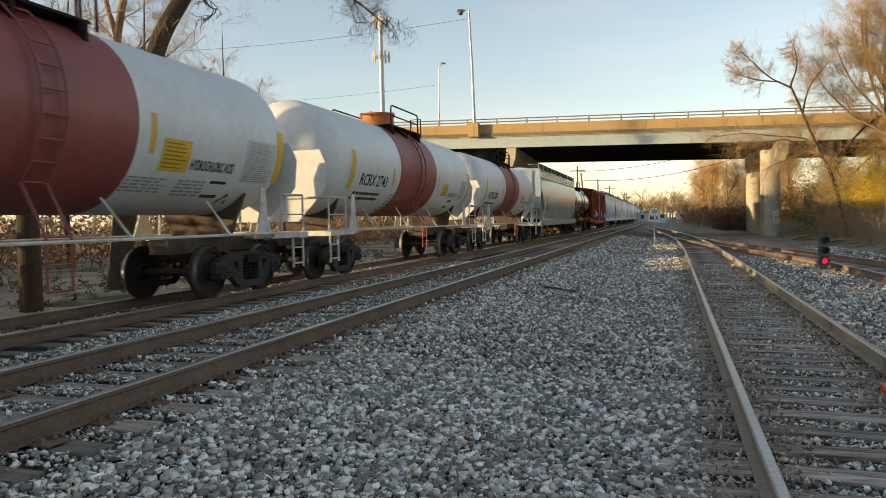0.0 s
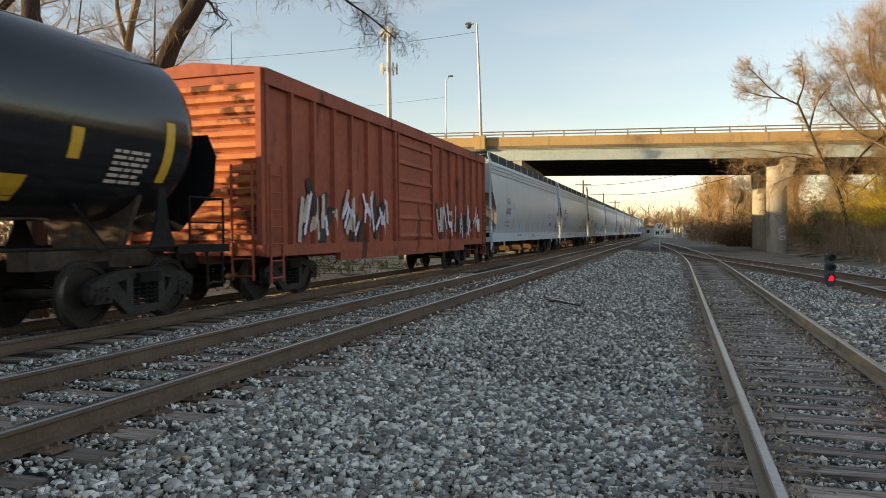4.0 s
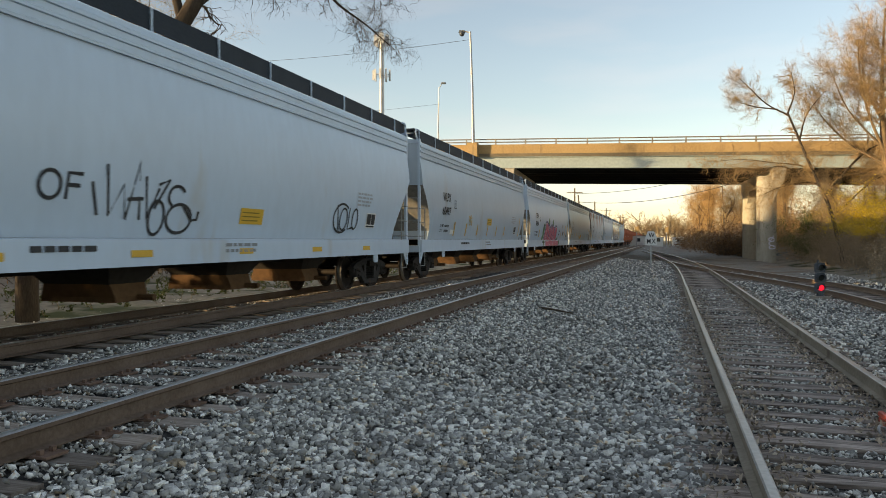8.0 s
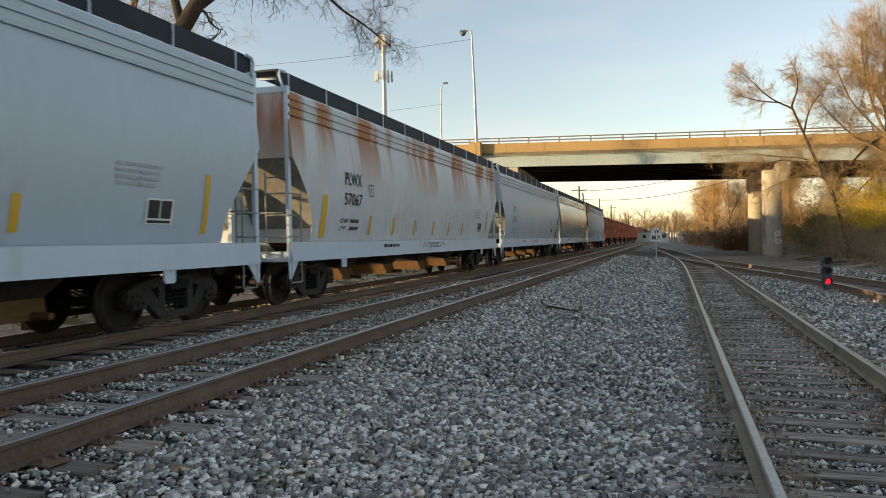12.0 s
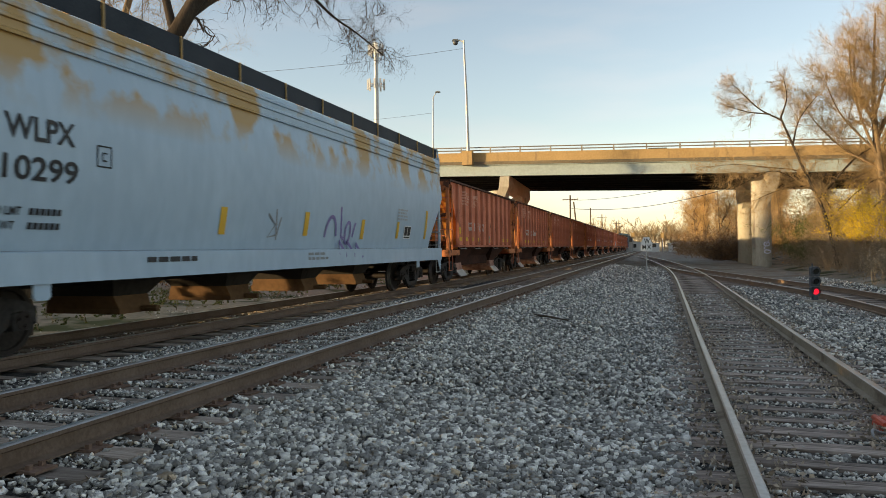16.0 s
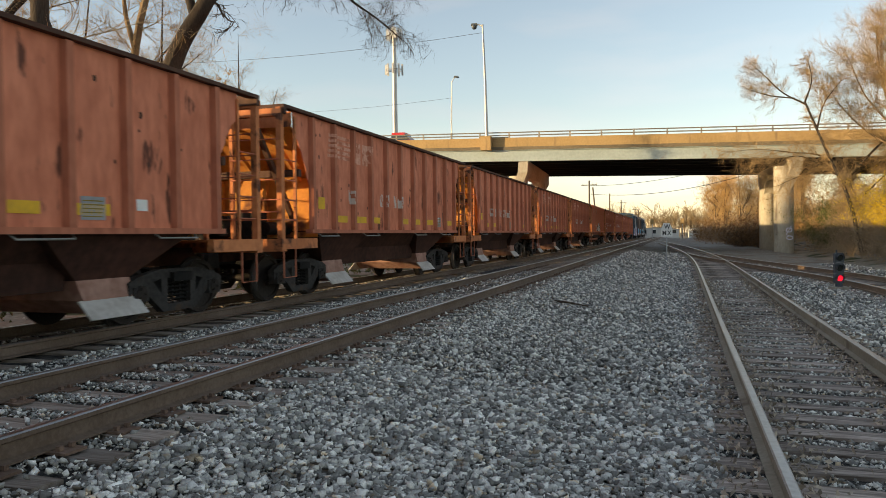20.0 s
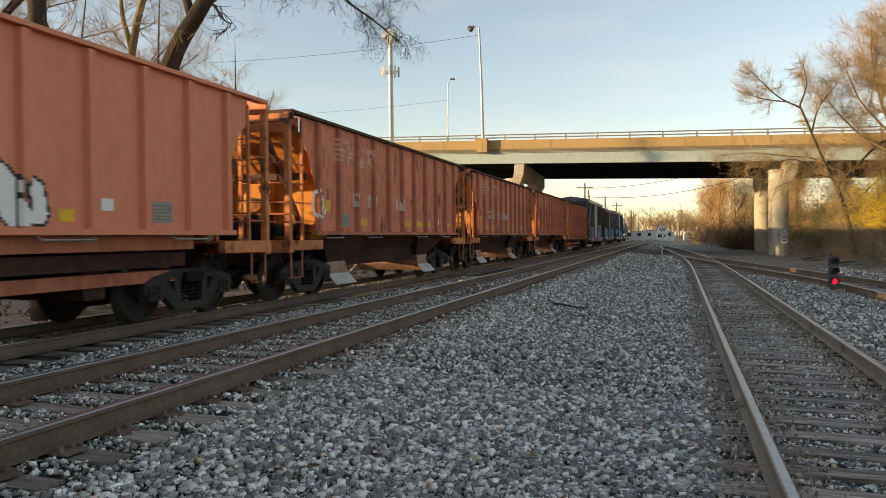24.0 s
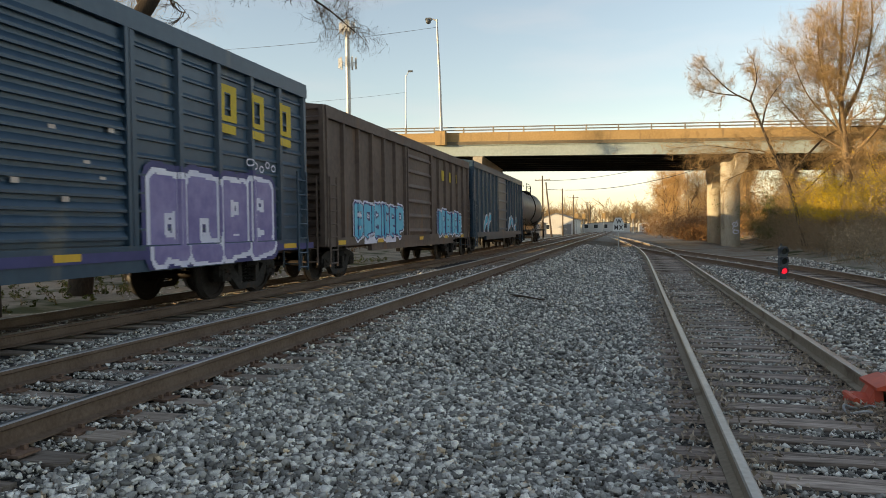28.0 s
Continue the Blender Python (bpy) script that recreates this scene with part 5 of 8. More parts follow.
M_BOX_BROWN = mat("dark_brown_boxcar", (0.11, 0.082, 0.072), (0.16, 0.12, 0.10), 0.65, big=0.8, fine=6, bump=0.05, c3=(0.16, 0.10, 0.07), c3_scale=1.4, c3_at=0.6, c3_stretch=(1, 1, 0.4))
BOXCARS = [boxcar(77.4, 95.3, "rusty red-brown boxcar with graffiti on its sides", M_BOX_RED, 4.35, 8, 0, 3.0, M_NS_END),
           boxcar(461.8, 478.4, "dark blue boxcar with yellow letters and purple graffiti", M_BOX_BLUE, 4.55, 6, 11, 3.2, M_BOX_END),
           boxcar(478.4, 496.0, "dark brown boxcar with light blue graffiti", M_BOX_BROWN, 4.30, 7, 0, 3.0),
           boxcar(496.0, 513.8, "dark grey-blue boxcar with faded graffiti", M_BOX_BLUE, 4.50, 7, 0, 3.2)]


# ---- trees ----
def rand_dir(rg, d, spread):
    v = Vector((rg.gauss(0, 1), rg.gauss(0, 1), rg.gauss(0, 1)))
    v -= d * v.dot(d)
    return (d * math.cos(spread) + v.normalized() * math.sin(spread)).normalized()


def sprout(rg, segs, p, d, length, r, level, top, kids, droop, spread, crook=0.24):
    """Adds one branch and, on it, finer ones."""
    n = 4 if level < top else 2
    for i in range(n):
        d = (d + Vector((rg.gauss(0, crook), rg.gauss(0, crook), rg.gauss(0, crook * 0.8) + droop))).normalized()
        q = p + d * (length / n)
        r1 = r * (1 - 0.7 * (i + 1) / n)
        segs.append((p, q, r * (1 - 0.7 * i / n), r1))
        if level < top:
            for _ in range(kids[level]):
                if rg.random() < 0.72:
                    sprout(rg, segs, p + (q - p) * rg.random(), rand_dir(rg, d, rg.uniform(*spread)), length * rg.uniform(0.38, 0.7), r * 0.42, level + 1, top, kids, droop, spread, crook)
        p = q


def skin_part(P, R0, R1, sides):
    n = len(P)
    D = P[:, 3:] - P[:, :3]
    D /= np.linalg.norm(D, axis=1, keepdims=True) + 1e-9
    ref = np.where(np.abs(D[:, 2:]) < 0.9, np.array([[0, 0, 1.0]]), np.array([[1.0, 0, 0]]))
    A = np.cross(D, ref)
    A /= np.linalg.norm(A, axis=1, keepdims=True)
    Bv = np.cross(D, A)
    V = np.zeros((n, 2 * sides, 3))
    for k in range(sides):
        c, s = math.cos(2 * math.pi * k / sides + 0.6), math.sin(2 * math.pi * k / sides + 0.6)
        V[:, k] = P[:, :3] + (A * c + Bv * s) * R0
        V[:, sides + k] = P[:, 3:] + (A * c + Bv * s) * R1
    q = np.array([(k, (k + 1) % sides, sides + (k + 1) % sides, sides + k) for k in range(1 if sides == 2 else sides)])
    return V.reshape(-1, 3), (q[None] + (np.arange(n) * 2 * sides)[:, None, None]).reshape(-1, 4)


def skin(segs, sides, material, name):
    """One mesh of short tapered tubes; the finest twigs are flat slips."""
    P = np.array([(a.x, a.y, a.z, b.x, b.y, b.z, r0, r1) for a, b, r0, r1 in segs])
    fine = P[:, 6] < 0.0085
    V0, F0 = skin_part(P[~fine, :6], P[~fine, 6:7], P[~fine, 7:], sides)
    V1, F1 = skin_part(P[fine, :6], P[fine, 6:7] * 1.5, P[fine, 7:] * 1.5 + 0.001, 2)
    return bulk(name, np.concatenate([V0, V1]), np.concatenate([F0, F1 + len(V0)]), material, True)


def leaves(rg, centres, size, material, name):
    """Small bent leaf blades round the given places."""
    c = np.array(centres)
    n = len(c)
    g = np.random.default_rng(rg.randrange(10 ** 6))
    a, b = g.normal(size=(n, 3)), g.normal(size=(n, 3))
    a /= np.linalg.norm(a, axis=1, keepdims=True)
    b -= a * (a * b).sum(1, keepdims=True)
    b /= np.linalg.norm(b, axis=1, keepdims=True)
    s = size * g.uniform(0.6, 1.4, (n, 1))
    up = np.cross(a, b) * s * 0.25
    V = np.stack([c - a * s, c - b * s * 0.45 + up, c + a * s, c + b * s * 0.45 + up], 1).reshape(-1, 3)
    F = np.arange(4 * n).reshape(-1, 4)
    return bulk(name, V, F, material)


def bare_tree(label, limbs, seed, top=3, kids=(2, 2, 1, 1), length=2.2, droop=0.0, spread=(0.4, 1.0), twig=None, sides=3, leaf=None, per_limb=10, start=0.25, bark=None, group="", twig_r=0.012, thin=0.4, crook=0.24):
    """A leafless tree: thick limbs along given lines and twigs that sprout from them."""
    rg = random.Random(seed)
    tr = thing("bare_tree", label, "tree", group)
    bm = bmesh.new()
    segs = []
    for pts, r0, r1, *few in limbs:
        pts = [Vector(p) for p in pts]
        ext = [pts[0] * 2 - pts[1]] + pts + [pts[-1] * 2 - pts[-2]]
        fine = []
        for a, b, c, d in zip(ext, ext[1:], ext[2:], ext[3:]):
            for k in range(5):
                u = k / 5
                fine.append((b * 2 + (c - a) * u + (a * 2 - b * 5 + c * 4 - d) * u * u + (b * 3 - a - c * 3 + d) * u ** 3) / 2)
        fine.append(pts[-1])
        tube(bm, fine, r0, 9, r1)
        m = len(fine)
        for k in range(few[0] if few else per_limb):
            u = start + (1 - start) * (k + rg.random()) / (few[0] if few else per_limb)
            i = min(int(u * (m - 1)), m - 2)
            d = (fine[i + 1] - fine[i]).normalized()
            r = r0 + (r1 - r0) * u
            sprout(rg, segs, fine[i].lerp(fine[i + 1], rg.random()), rand_dir(rg, d, rg.uniform(*spread)), length * rg.uniform(0.6, 1.2) * (1.15 - 0.5 * u), max(r * thin, twig_r), 0, top, kids, droop, spread, crook)
    part("trunk", bm, bark or M_BARK, tr, smooth=True)
    part("crown", skin(segs, sides, twig or M_TWIG, "crown"), None, tr, "bare tangled twigs")
    if leaf:
        cs = [s[1] for s in segs if rg.random() < leaf[1]]
        part("foliage", leaves(rg, cs, leaf[2], leaf[0], "foliage"), None, tr, leaf[3])
    return tr


# the low sun's gold is painted into this bark and these twigs
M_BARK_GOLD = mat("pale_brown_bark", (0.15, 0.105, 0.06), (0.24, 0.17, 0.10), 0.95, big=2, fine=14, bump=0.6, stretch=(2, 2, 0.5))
M_TWIG_GOLD = mat("sunlit_gold_twigs", (0.40, 0.25, 0.10), (0.55, 0.36, 0.16), 0.9, big=1, fine=8, bump=0)
M_TWIG_DARK = mat("dark_twigs", (0.06, 0.045, 0.032), (0.11, 0.08, 0.055), 0.9, big=1, fine=8, bump=0)
M_LEAF_BROWN = mat("dead_brown_leaves", (0.26, 0.14, 0.055), (0.18, 0.095, 0.04), 0.8, big=2, fine=9, bump=0, island=0.4)
M_LEAF_ORANGE = mat("dead_orange_leaves", (0.46, 0.27, 0.10), (0.36, 0.20, 0.08), 0.8, big=2, fine=9, bump=0, island=0.4)
M_LEAF_TAN = mat("dry_tan_leaves", (0.46, 0.345, 0.215), (0.34, 0.25, 0.15), 0.85, big=2, fine=9, bump=0, island=0.4)
M_LEAF_YELLOW = mat("yellow_autumn_leaves", (0.80, 0.56, 0.03), (0.62, 0.42, 0.03), 0.7, big=2, fine=9, bump=0, island=0.4)
M_LEAF_GREEN = mat("dull_green_leaves", (0.075, 0.095, 0.026), (0.13, 0.145, 0.038), 0.7, big=2, fine=9, bump=0, island=0.4)

# beside the track, on the far side of the train
bare_tree("dark leaning bare tree with a long limb over the train", [
    ([(-14.7, 17, -0.2), (-14.2, 17, 3), (-13.2, 17, 6.3), (-12.1, 17.0, 7.9), (-11.3, 17.4, 9.6), (-11.0, 17.6, 12.0)], 0.33, 0.13, 4),
    ([(-12.1, 17.0, 7.9), (-11.6, 18, 8.8), (-10.9, 19.6, 9.5), (-10.3, 21, 9.6)], 0.13, 0.06, 12),
    ([(-10.3, 21, 9.6), (-10.0, 22, 9.2), (-9.4, 22.5, 8.75), (-8.7, 23, 8.1)], 0.05, 0.015, 22),
    ([(-10.9, 19.6, 9.5), (-9.6, 20.6, 9.9), (-8.2, 21.5, 9.5)], 0.04, 0.012, 14),
    ([(-12.4, 17, 7.3), (-12.7, 16.8, 9.2), (-12.6, 16.5, 12)], 0.13, 0.06, 6)],
    11, top=3, kids=(2, 2, 1, 1), length=1.5, droop=-0.09, twig=M_TWIG_DARK, per_limb=13, start=0.3, thin=0.22, crook=0.42, spread=(0.5, 1.2))
bare_tree("straight dark bare tree behind the train", [([(-13.1, 12.5, -0.2), (-13.1, 12.5, 6), (-13.0, 12.4, 14)], 0.24, 0.14), ([(-13.1, 12.5, 7.5), (-13.8, 13.6, 9.5), (-14.3, 14.6, 12)], 0.1, 0.04)],
          12, top=3, kids=(3, 2, 2, 1), length=2.4, twig=M_TWIG, per_limb=8, start=0.45, thin=0.16)
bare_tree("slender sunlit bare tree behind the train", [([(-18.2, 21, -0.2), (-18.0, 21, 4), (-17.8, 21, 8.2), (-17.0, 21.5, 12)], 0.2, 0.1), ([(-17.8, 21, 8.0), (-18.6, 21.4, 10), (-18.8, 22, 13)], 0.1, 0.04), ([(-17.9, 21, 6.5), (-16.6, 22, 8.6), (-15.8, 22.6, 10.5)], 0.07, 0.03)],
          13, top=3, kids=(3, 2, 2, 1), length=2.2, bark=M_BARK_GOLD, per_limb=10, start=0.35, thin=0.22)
for k, (x, y, h) in enumerate([(-21, 17, 14), (-24, 25, 14), (-20, 30, 11), (-28, 36, 12.5), (-23, 43, 9.5), (-17.5, 15, 13), (-19.5, 24, 12)]):
    rg = random.Random(k)
    lm = [([(x, y, -0.2), (x + rg.uniform(-0.4, 0.4), y, h * 0.4), (x + rg.uniform(-0.8, 0.8), y + rg.uniform(-0.5, 0.5), h)], 0.16, 0.006)]
    for j in range(4):
        z = h * rg.uniform(0.25, 0.55)
        lm.append(([(x, y, z), (x + rg.uniform(-1.6, 1.6), y + rg.uniform(-1.6, 1.6), z + h * 0.22), (x + rg.uniform(-2.6, 2.6), y + rg.uniform(-2.6, 2.6), z + h * 0.4)], 0.08, 0.006))
    bare_tree("grey-brown bare tree in the thicket beyond the train" if k else "many-stemmed bare tree behind the train", lm, 20 + k, top=3, kids=(3, 2, 2, 1), length=2.0, per_limb=10, start=0.2, group="bare trees beyond the train", twig_r=0.009)
bare_tree("small tree with a tuft of dead orange-brown leaves", [([(-31.5, 45, -0.2), (-31.4, 45, 8), (-31.0, 45.2, 12.6)], 0.16, 0.05)], 31, top=2, kids=(2, 2, 1), length=1.8, leaf=(M_LEAF_ORANGE, 0.4, 0.08, "dead orange-brown leaves"), per_limb=9, start=0.72)
for k, (x, y, h) in enumerate([(-44, 72, 14.5), (-40, 80, 13.5), (-36, 92, 14), (-50, 86, 15.5), (-31, 84, 13), (-56, 66, 15)]):
    rg = random.Random(50 + k)
    lm = [([(x, y, -0.2), (x, y, h * 0.45), (x + rg.uniform(-1, 1), y, h)], 0.2, 0.03)]
    for j in range(5):
        z = h * rg.uniform(0.3, 0.65)
        lm.append(([(x, y, z), (x + rg.uniform(-2.4, 2.4), y + rg.uniform(-2, 2), z + h * 0.18), (x + rg.uniform(-3.4, 3.4), y + rg.uniform(-3, 3), z + h * 0.3)], 0.1, 0.02))
    bare_tree("distant bare tree beyond the bridge approach", lm, 60 + k, top=2, kids=(2, 2, 1), length=2.6, per_limb=9, start=0.2, group="bare trees by the bridge approach")

# right of the tracks, in front of the bridge
bare_tree("tall golden-lit bare tree with a broad crown", [
    ([(13.7, 50, 0.2), (13.4, 50, 4), (13.0, 50, 8), (12.9, 50, 11), (13.1, 50.2, 15.6)], 0.33, 0.04),
    ([(13.2, 50, 6.5), (12.1, 49.6, 9.2), (11.5, 49.2, 11.8), (11.4, 49.0, 13.6)], 0.10, 0.02),
    ([(13.0, 50, 7.8), (14.2, 50.4, 10.5), (14.8, 50.6, 13.6), (14.8, 50.8, 16.4)], 0.12, 0.02),
    ([(13.3, 50, 6.0), (11.4, 50.5, 7.4), (10.0, 50.8, 9.0), (9.2, 51, 10.4)], 0.08, 0.015),
    ([(13.0, 50, 9.5), (13.5, 49, 12.5), (13.7, 48.6, 16.0)], 0.10, 0.02),
    ([(13.4, 50, 5.5), (15.4, 50, 8.0), (17.0, 50, 11.5), (17.6, 50, 14)], 0.12, 0.02),
    ([(13.1, 50, 7.0), (11.0, 49.5, 9.4), (9.9, 49.3, 12.0)], 0.07, 0.015),
    ([(13.0, 50, 8.6), (12.0, 50.5, 11.6), (12.2, 50.6, 14.8)], 0.09, 0.02)],
    41, top=3, kids=(3, 3, 2, 1), length=2.4, bark=M_BARK_GOLD, per_limb=20, start=0.2, spread=(0.35, 1.0), droop=0.02, twig_r=0.014)
bare_tree("tall golden bare tree further up the bank", [
    ([(17.4, 51, 0.9), (17.3, 51, 5), (17.0, 51, 9), (17.2, 51, 15)], 0.30, 0.04),
    ([(17.2, 51, 6), (16.0, 50.6, 9), (15.4, 50.2, 12.4)], 0.11, 0.02),
    ([(17.2, 51, 7), (18.8, 51, 10), (19.6, 51, 13.6)], 0.11, 0.02),
    ([(17.3, 51, 5), (19.4, 51.4, 7.4), (21, 51.6, 10.6)], 0.11, 0.02),
    ([(17.3, 51, 4.4), (15.2, 51, 5.8), (13.4, 51, 6.2), (12.0, 51, 5.6)], 0.10, 0.02)],
    47, top=3, kids=(3, 2, 2, 1), length=2.4, bark=M_BARK_GOLD, per_limb=16, start=0.2, spread=(0.4, 1.1), twig_r=0.014)
bare_tree("crooked leaning bare tree before the bridge", [
    ([(10.6, 49, 0.2), (9.9, 49, 3.4), (8.76, 49, 6.2), (7.54, 49, 9.35)], 0.13, 0.06),
    ([(7.6, 49, 9.2), (6.3, 49, 10.0), (5.2, 49, 11.2), (4.6, 49, 11.8)], 0.055, 0.012),
    ([(7.0, 49, 9.6), (5.6, 49.2, 9.9), (4.4, 49.4, 10.4)], 0.05, 0.015),
    ([(7.54, 49, 9.35), (7.9, 49, 10.6), (7.7, 49, 11.9)], 0.06, 0.015),
    ([(8.2, 49, 7.7), (8.6, 49.1, 9.2), (9.6, 49.2, 10.6)], 0.06, 0.015)],
    42, top=3, kids=(3, 2, 2, 1), length=1.15, per_limb=22, start=0.3, droop=0.02, twig=M_TWIG, twig_r=0.011)
bare_tree("sprawling bare tree with drooping branches before the girders", [
    ([(11.4, 52, 0.2), (11.0, 52, 3.0), (10.4, 52, 5.2)], 0.16, 0.1),
    ([(10.4, 52, 5.2), (9.0, 52, 6.3), (7.0, 51.6, 6.6), (5.2, 52, 6.9), (3.2, 52, 6.8)], 0.06, 0.008),
    ([(10.6, 52, 4.6), (9.2, 51, 5.3), (7.6, 50.6, 6.2), (6.1, 50.4, 6.1), (4.4, 50.4, 6.3)], 0.05, 0.008),
    ([(10.6, 52, 5.0), (12.5, 51, 7.2), (14.6, 50.8, 7.6), (17, 50.6, 6.8)], 0.08, 0.015),
    ([(11.0, 52, 3.4), (13.0, 51, 5.4), (15.5, 51, 5.8)], 0.06, 0.012),
    ([(10.8, 52, 4.0), (9.4, 51.5, 5.2), (7.6, 51.4, 5.0), (6.2, 51.4, 4.4)], 0.05, 0.01)],
    43, top=3, kids=(2, 2, 2, 1), length=1.8, per_limb=34, start=0.2, droop=-0.06, twig_r=0.014)
for k, (x, y, h) in enumerate([(15.5, 47, 8.5), (18.5, 53, 10), (21, 46, 11), (16.5, 58, 9.5), (13.6, 55, 7.0)]):
    rg = random.Random(70 + k)
    lm = [([(x, y, 0.3), (x + rg.uniform(-0.4, 0.4), y, h * 0.45), (x + rg.uniform(-1, 1), y, h)], 0.15, 0.02)]
    for j in range(5):
        z = h * rg.uniform(0.15, 0.5)
        lm.append(([(x, y, z), (x + rg.uniform(-1.6, 1.6), y + rg.uniform(-1, 1), z + h * 0.2), (x + rg.uniform(-2.6, 2.6), y + rg.uniform(-1.4, 1.4), z + h * 0.36)], 0.07, 0.015))
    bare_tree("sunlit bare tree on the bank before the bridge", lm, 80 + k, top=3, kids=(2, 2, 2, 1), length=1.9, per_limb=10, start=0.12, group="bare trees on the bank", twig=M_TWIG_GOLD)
# beyond the bridge, right of the siding
for k, (x, y, h) in enumerate([(4.9, 96, 8.8), (7.5, 92, 9.5), (6.4, 106, 10.5), (10.5, 98, 11), (9.0, 118, 12), (13.5, 90, 10), (8, 135, 12.5), (6, 124, 9), (16, 104, 12), (19, 92, 11), (12, 93, 10.5), (14.8, 99, 11), (5.6, 90, 8.6), (11.4, 110, 11.5)]):
    x, y, h = x * 1.4, y * 1.4, h * 1.35
    rg = random.Random(90 + k)
    lm = [([(x, y, -0.2), (x + rg.uniform(-0.4, 0.4), y, h * 0.45), (x + rg.uniform(-1, 1), y, h)], 0.18, 0.02)]
    for j in range(5):
        z = h * rg.uniform(0.2, 0.6)
        lm.append(([(x, y, z), (x + rg.uniform(-1.8, 1.4), y + rg.uniform(-1, 1), z + h * 0.2), (x + rg.uniform(-3.0, 2.4), y + rg.uniform(-1.4, 1.4), z + h * 0.34)], 0.08, 0.015))
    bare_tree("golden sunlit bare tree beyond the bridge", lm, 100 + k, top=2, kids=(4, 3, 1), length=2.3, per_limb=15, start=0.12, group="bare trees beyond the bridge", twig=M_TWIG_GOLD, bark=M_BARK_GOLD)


def thicket(name, label, x0, x1, y0, y1, n, h0, h1, material, seed, dens=1.0, leaf=None, category="brush"):
    """A tangle of thin stems; stuff that nobody could count."""
    rg = random.Random(seed)
    segs = []
    for _ in range(n):
        x, y = rg.uniform(x0, x1), rg.uniform(y0, y1)
        p = Vector((x, y, ground_z(x, y) - 0.05))
        d = Vector((rg.gauss(0, 0.35), rg.gauss(0, 0.35), 1)).normalized()
        L = rg.uniform(h0, h1) * (0.55 + 0.45 * noise.noise((x * 0.35, y * 0.35, 7)) + 0.3)
        sprout(rg, segs, p, d, L, 0.014, 0, 2, (1, 1, 0), -0.05, (0.4, 1.2))
    ob = new(name, skin(segs, 3, material, name))
    tagged(ob, label, category, kind="stuff")
    if leaf:
        cs = [s[1] for s in segs if rg.random() < leaf[1]]
        tagged(new(leaf[3], leaves(rg, cs, leaf[2], leaf[0], leaf[3])), leaf[4], "leaves", kind="stuff")


M_BRUSH = mat("dry_brown_brush", (0.28, 0.21, 0.14), (0.38, 0.29, 0.19), 0.95, big=0.7, fine=8, bump=0)
thicket("bank_brush", "dense dry brown brush on the bank", 9.8, 21, 39, 60, 2400, 1.6, 3.8, M_BRUSH, 7, leaf=(M_LEAF_TAN, 0.6, 0.045, "dead_brush_leaves", "dead brown leaves in the bank brush"))
thicket("near_bank_brush", "low dry brown brush beside the spur track", 8.8, 16, 24, 38, 420, 0.9, 2.2, M_BRUSH, 8, leaf=(M_LEAF_TAN, 0.5, 0.045, "dead_weed_leaves", "dead brown leaves in the low brush"))
thicket("far_hedge", "dark brushy hedge beyond the bridge", 4.6, 18, 100, 190, 1200, 2.6, 5.0, M_BRUSH, 9, leaf=(M_LEAF_BROWN, 0.5, 0.14, "hedge_leaves", "brown leaves in the far hedge"))
thicket("dark_scrub", "dark low scrub beyond the bridge columns", 5.9, 10.5, 82, 100, 420, 1.6, 3.2, M_TWIG_DARK, 23, leaf=(M_LEAF_BROWN, 0.6, 0.09, "scrub_leaves", "brown leaves in the scrub beyond the bridge"))
# added out of view: its stems and leaves stop low sun reaching the ballast
thicket("roadside_hedge", "tall unseen hedge added to keep low sun off the ballast", -15.5, -12.6, -45, 9, 1400, 2.1, 3.3, M_TWIG_DARK, 14, leaf=(M_LEAF_BROWN, 1.0, 0.16, "hedge_brown_leaves", "brown leaves in the added sun-blocking hedge"), category="hedge")
thicket("far_bank_thicket", "tall golden thicket on the bank beyond the bridge", 15, 80, 88, 130, 1300, 5.0, 9.5, M_TWIG, 17, leaf=(M_LEAF_ORANGE, 0.7, 0.10, "thicket_leaves", "dry tan leaves in the far thicket"))
thicket("bank_copse", "golden tangled copse on the bank under the bridge", 11.5, 30, 64, 88, 900, 3.2, 6.0, M_TWIG_GOLD, 19, leaf=(M_LEAF_ORANGE, 0.8, 0.09, "copse_leaves", "orange leaves in the copse under the bridge"))
# brush belt added behind the train to shade what lies low
thicket("left_belt", "tall dense brush added beyond the tracks to block low sun", -36, -25, -35, 130, 1500, 2.2, 4.2, M_BRUSH, 15, leaf=(M_LEAF_TAN, 0.7, 0.19, "belt_leaves", "dry leaves in the added tall brush"))
thicket("left_weeds", "low tangled weeds beyond the train", -19, -13.2, -12, 40, 900, 0.12, 0.42, M_BRUSH, 10, leaf=(M_LEAF_GREEN, 1.0, 0.035, "weed_leaves", "green weed leaves beyond the train"))
thicket("left_brush", "tangled brush well beyond the train", -27, -20, -30, 60, 700, 1.0, 2.6, M_TWIG_DARK, 18, leaf=(M_LEAF_BROWN, 0.7, 0.08, "brush_leaves", "brown leaves in the brush beyond the train"))


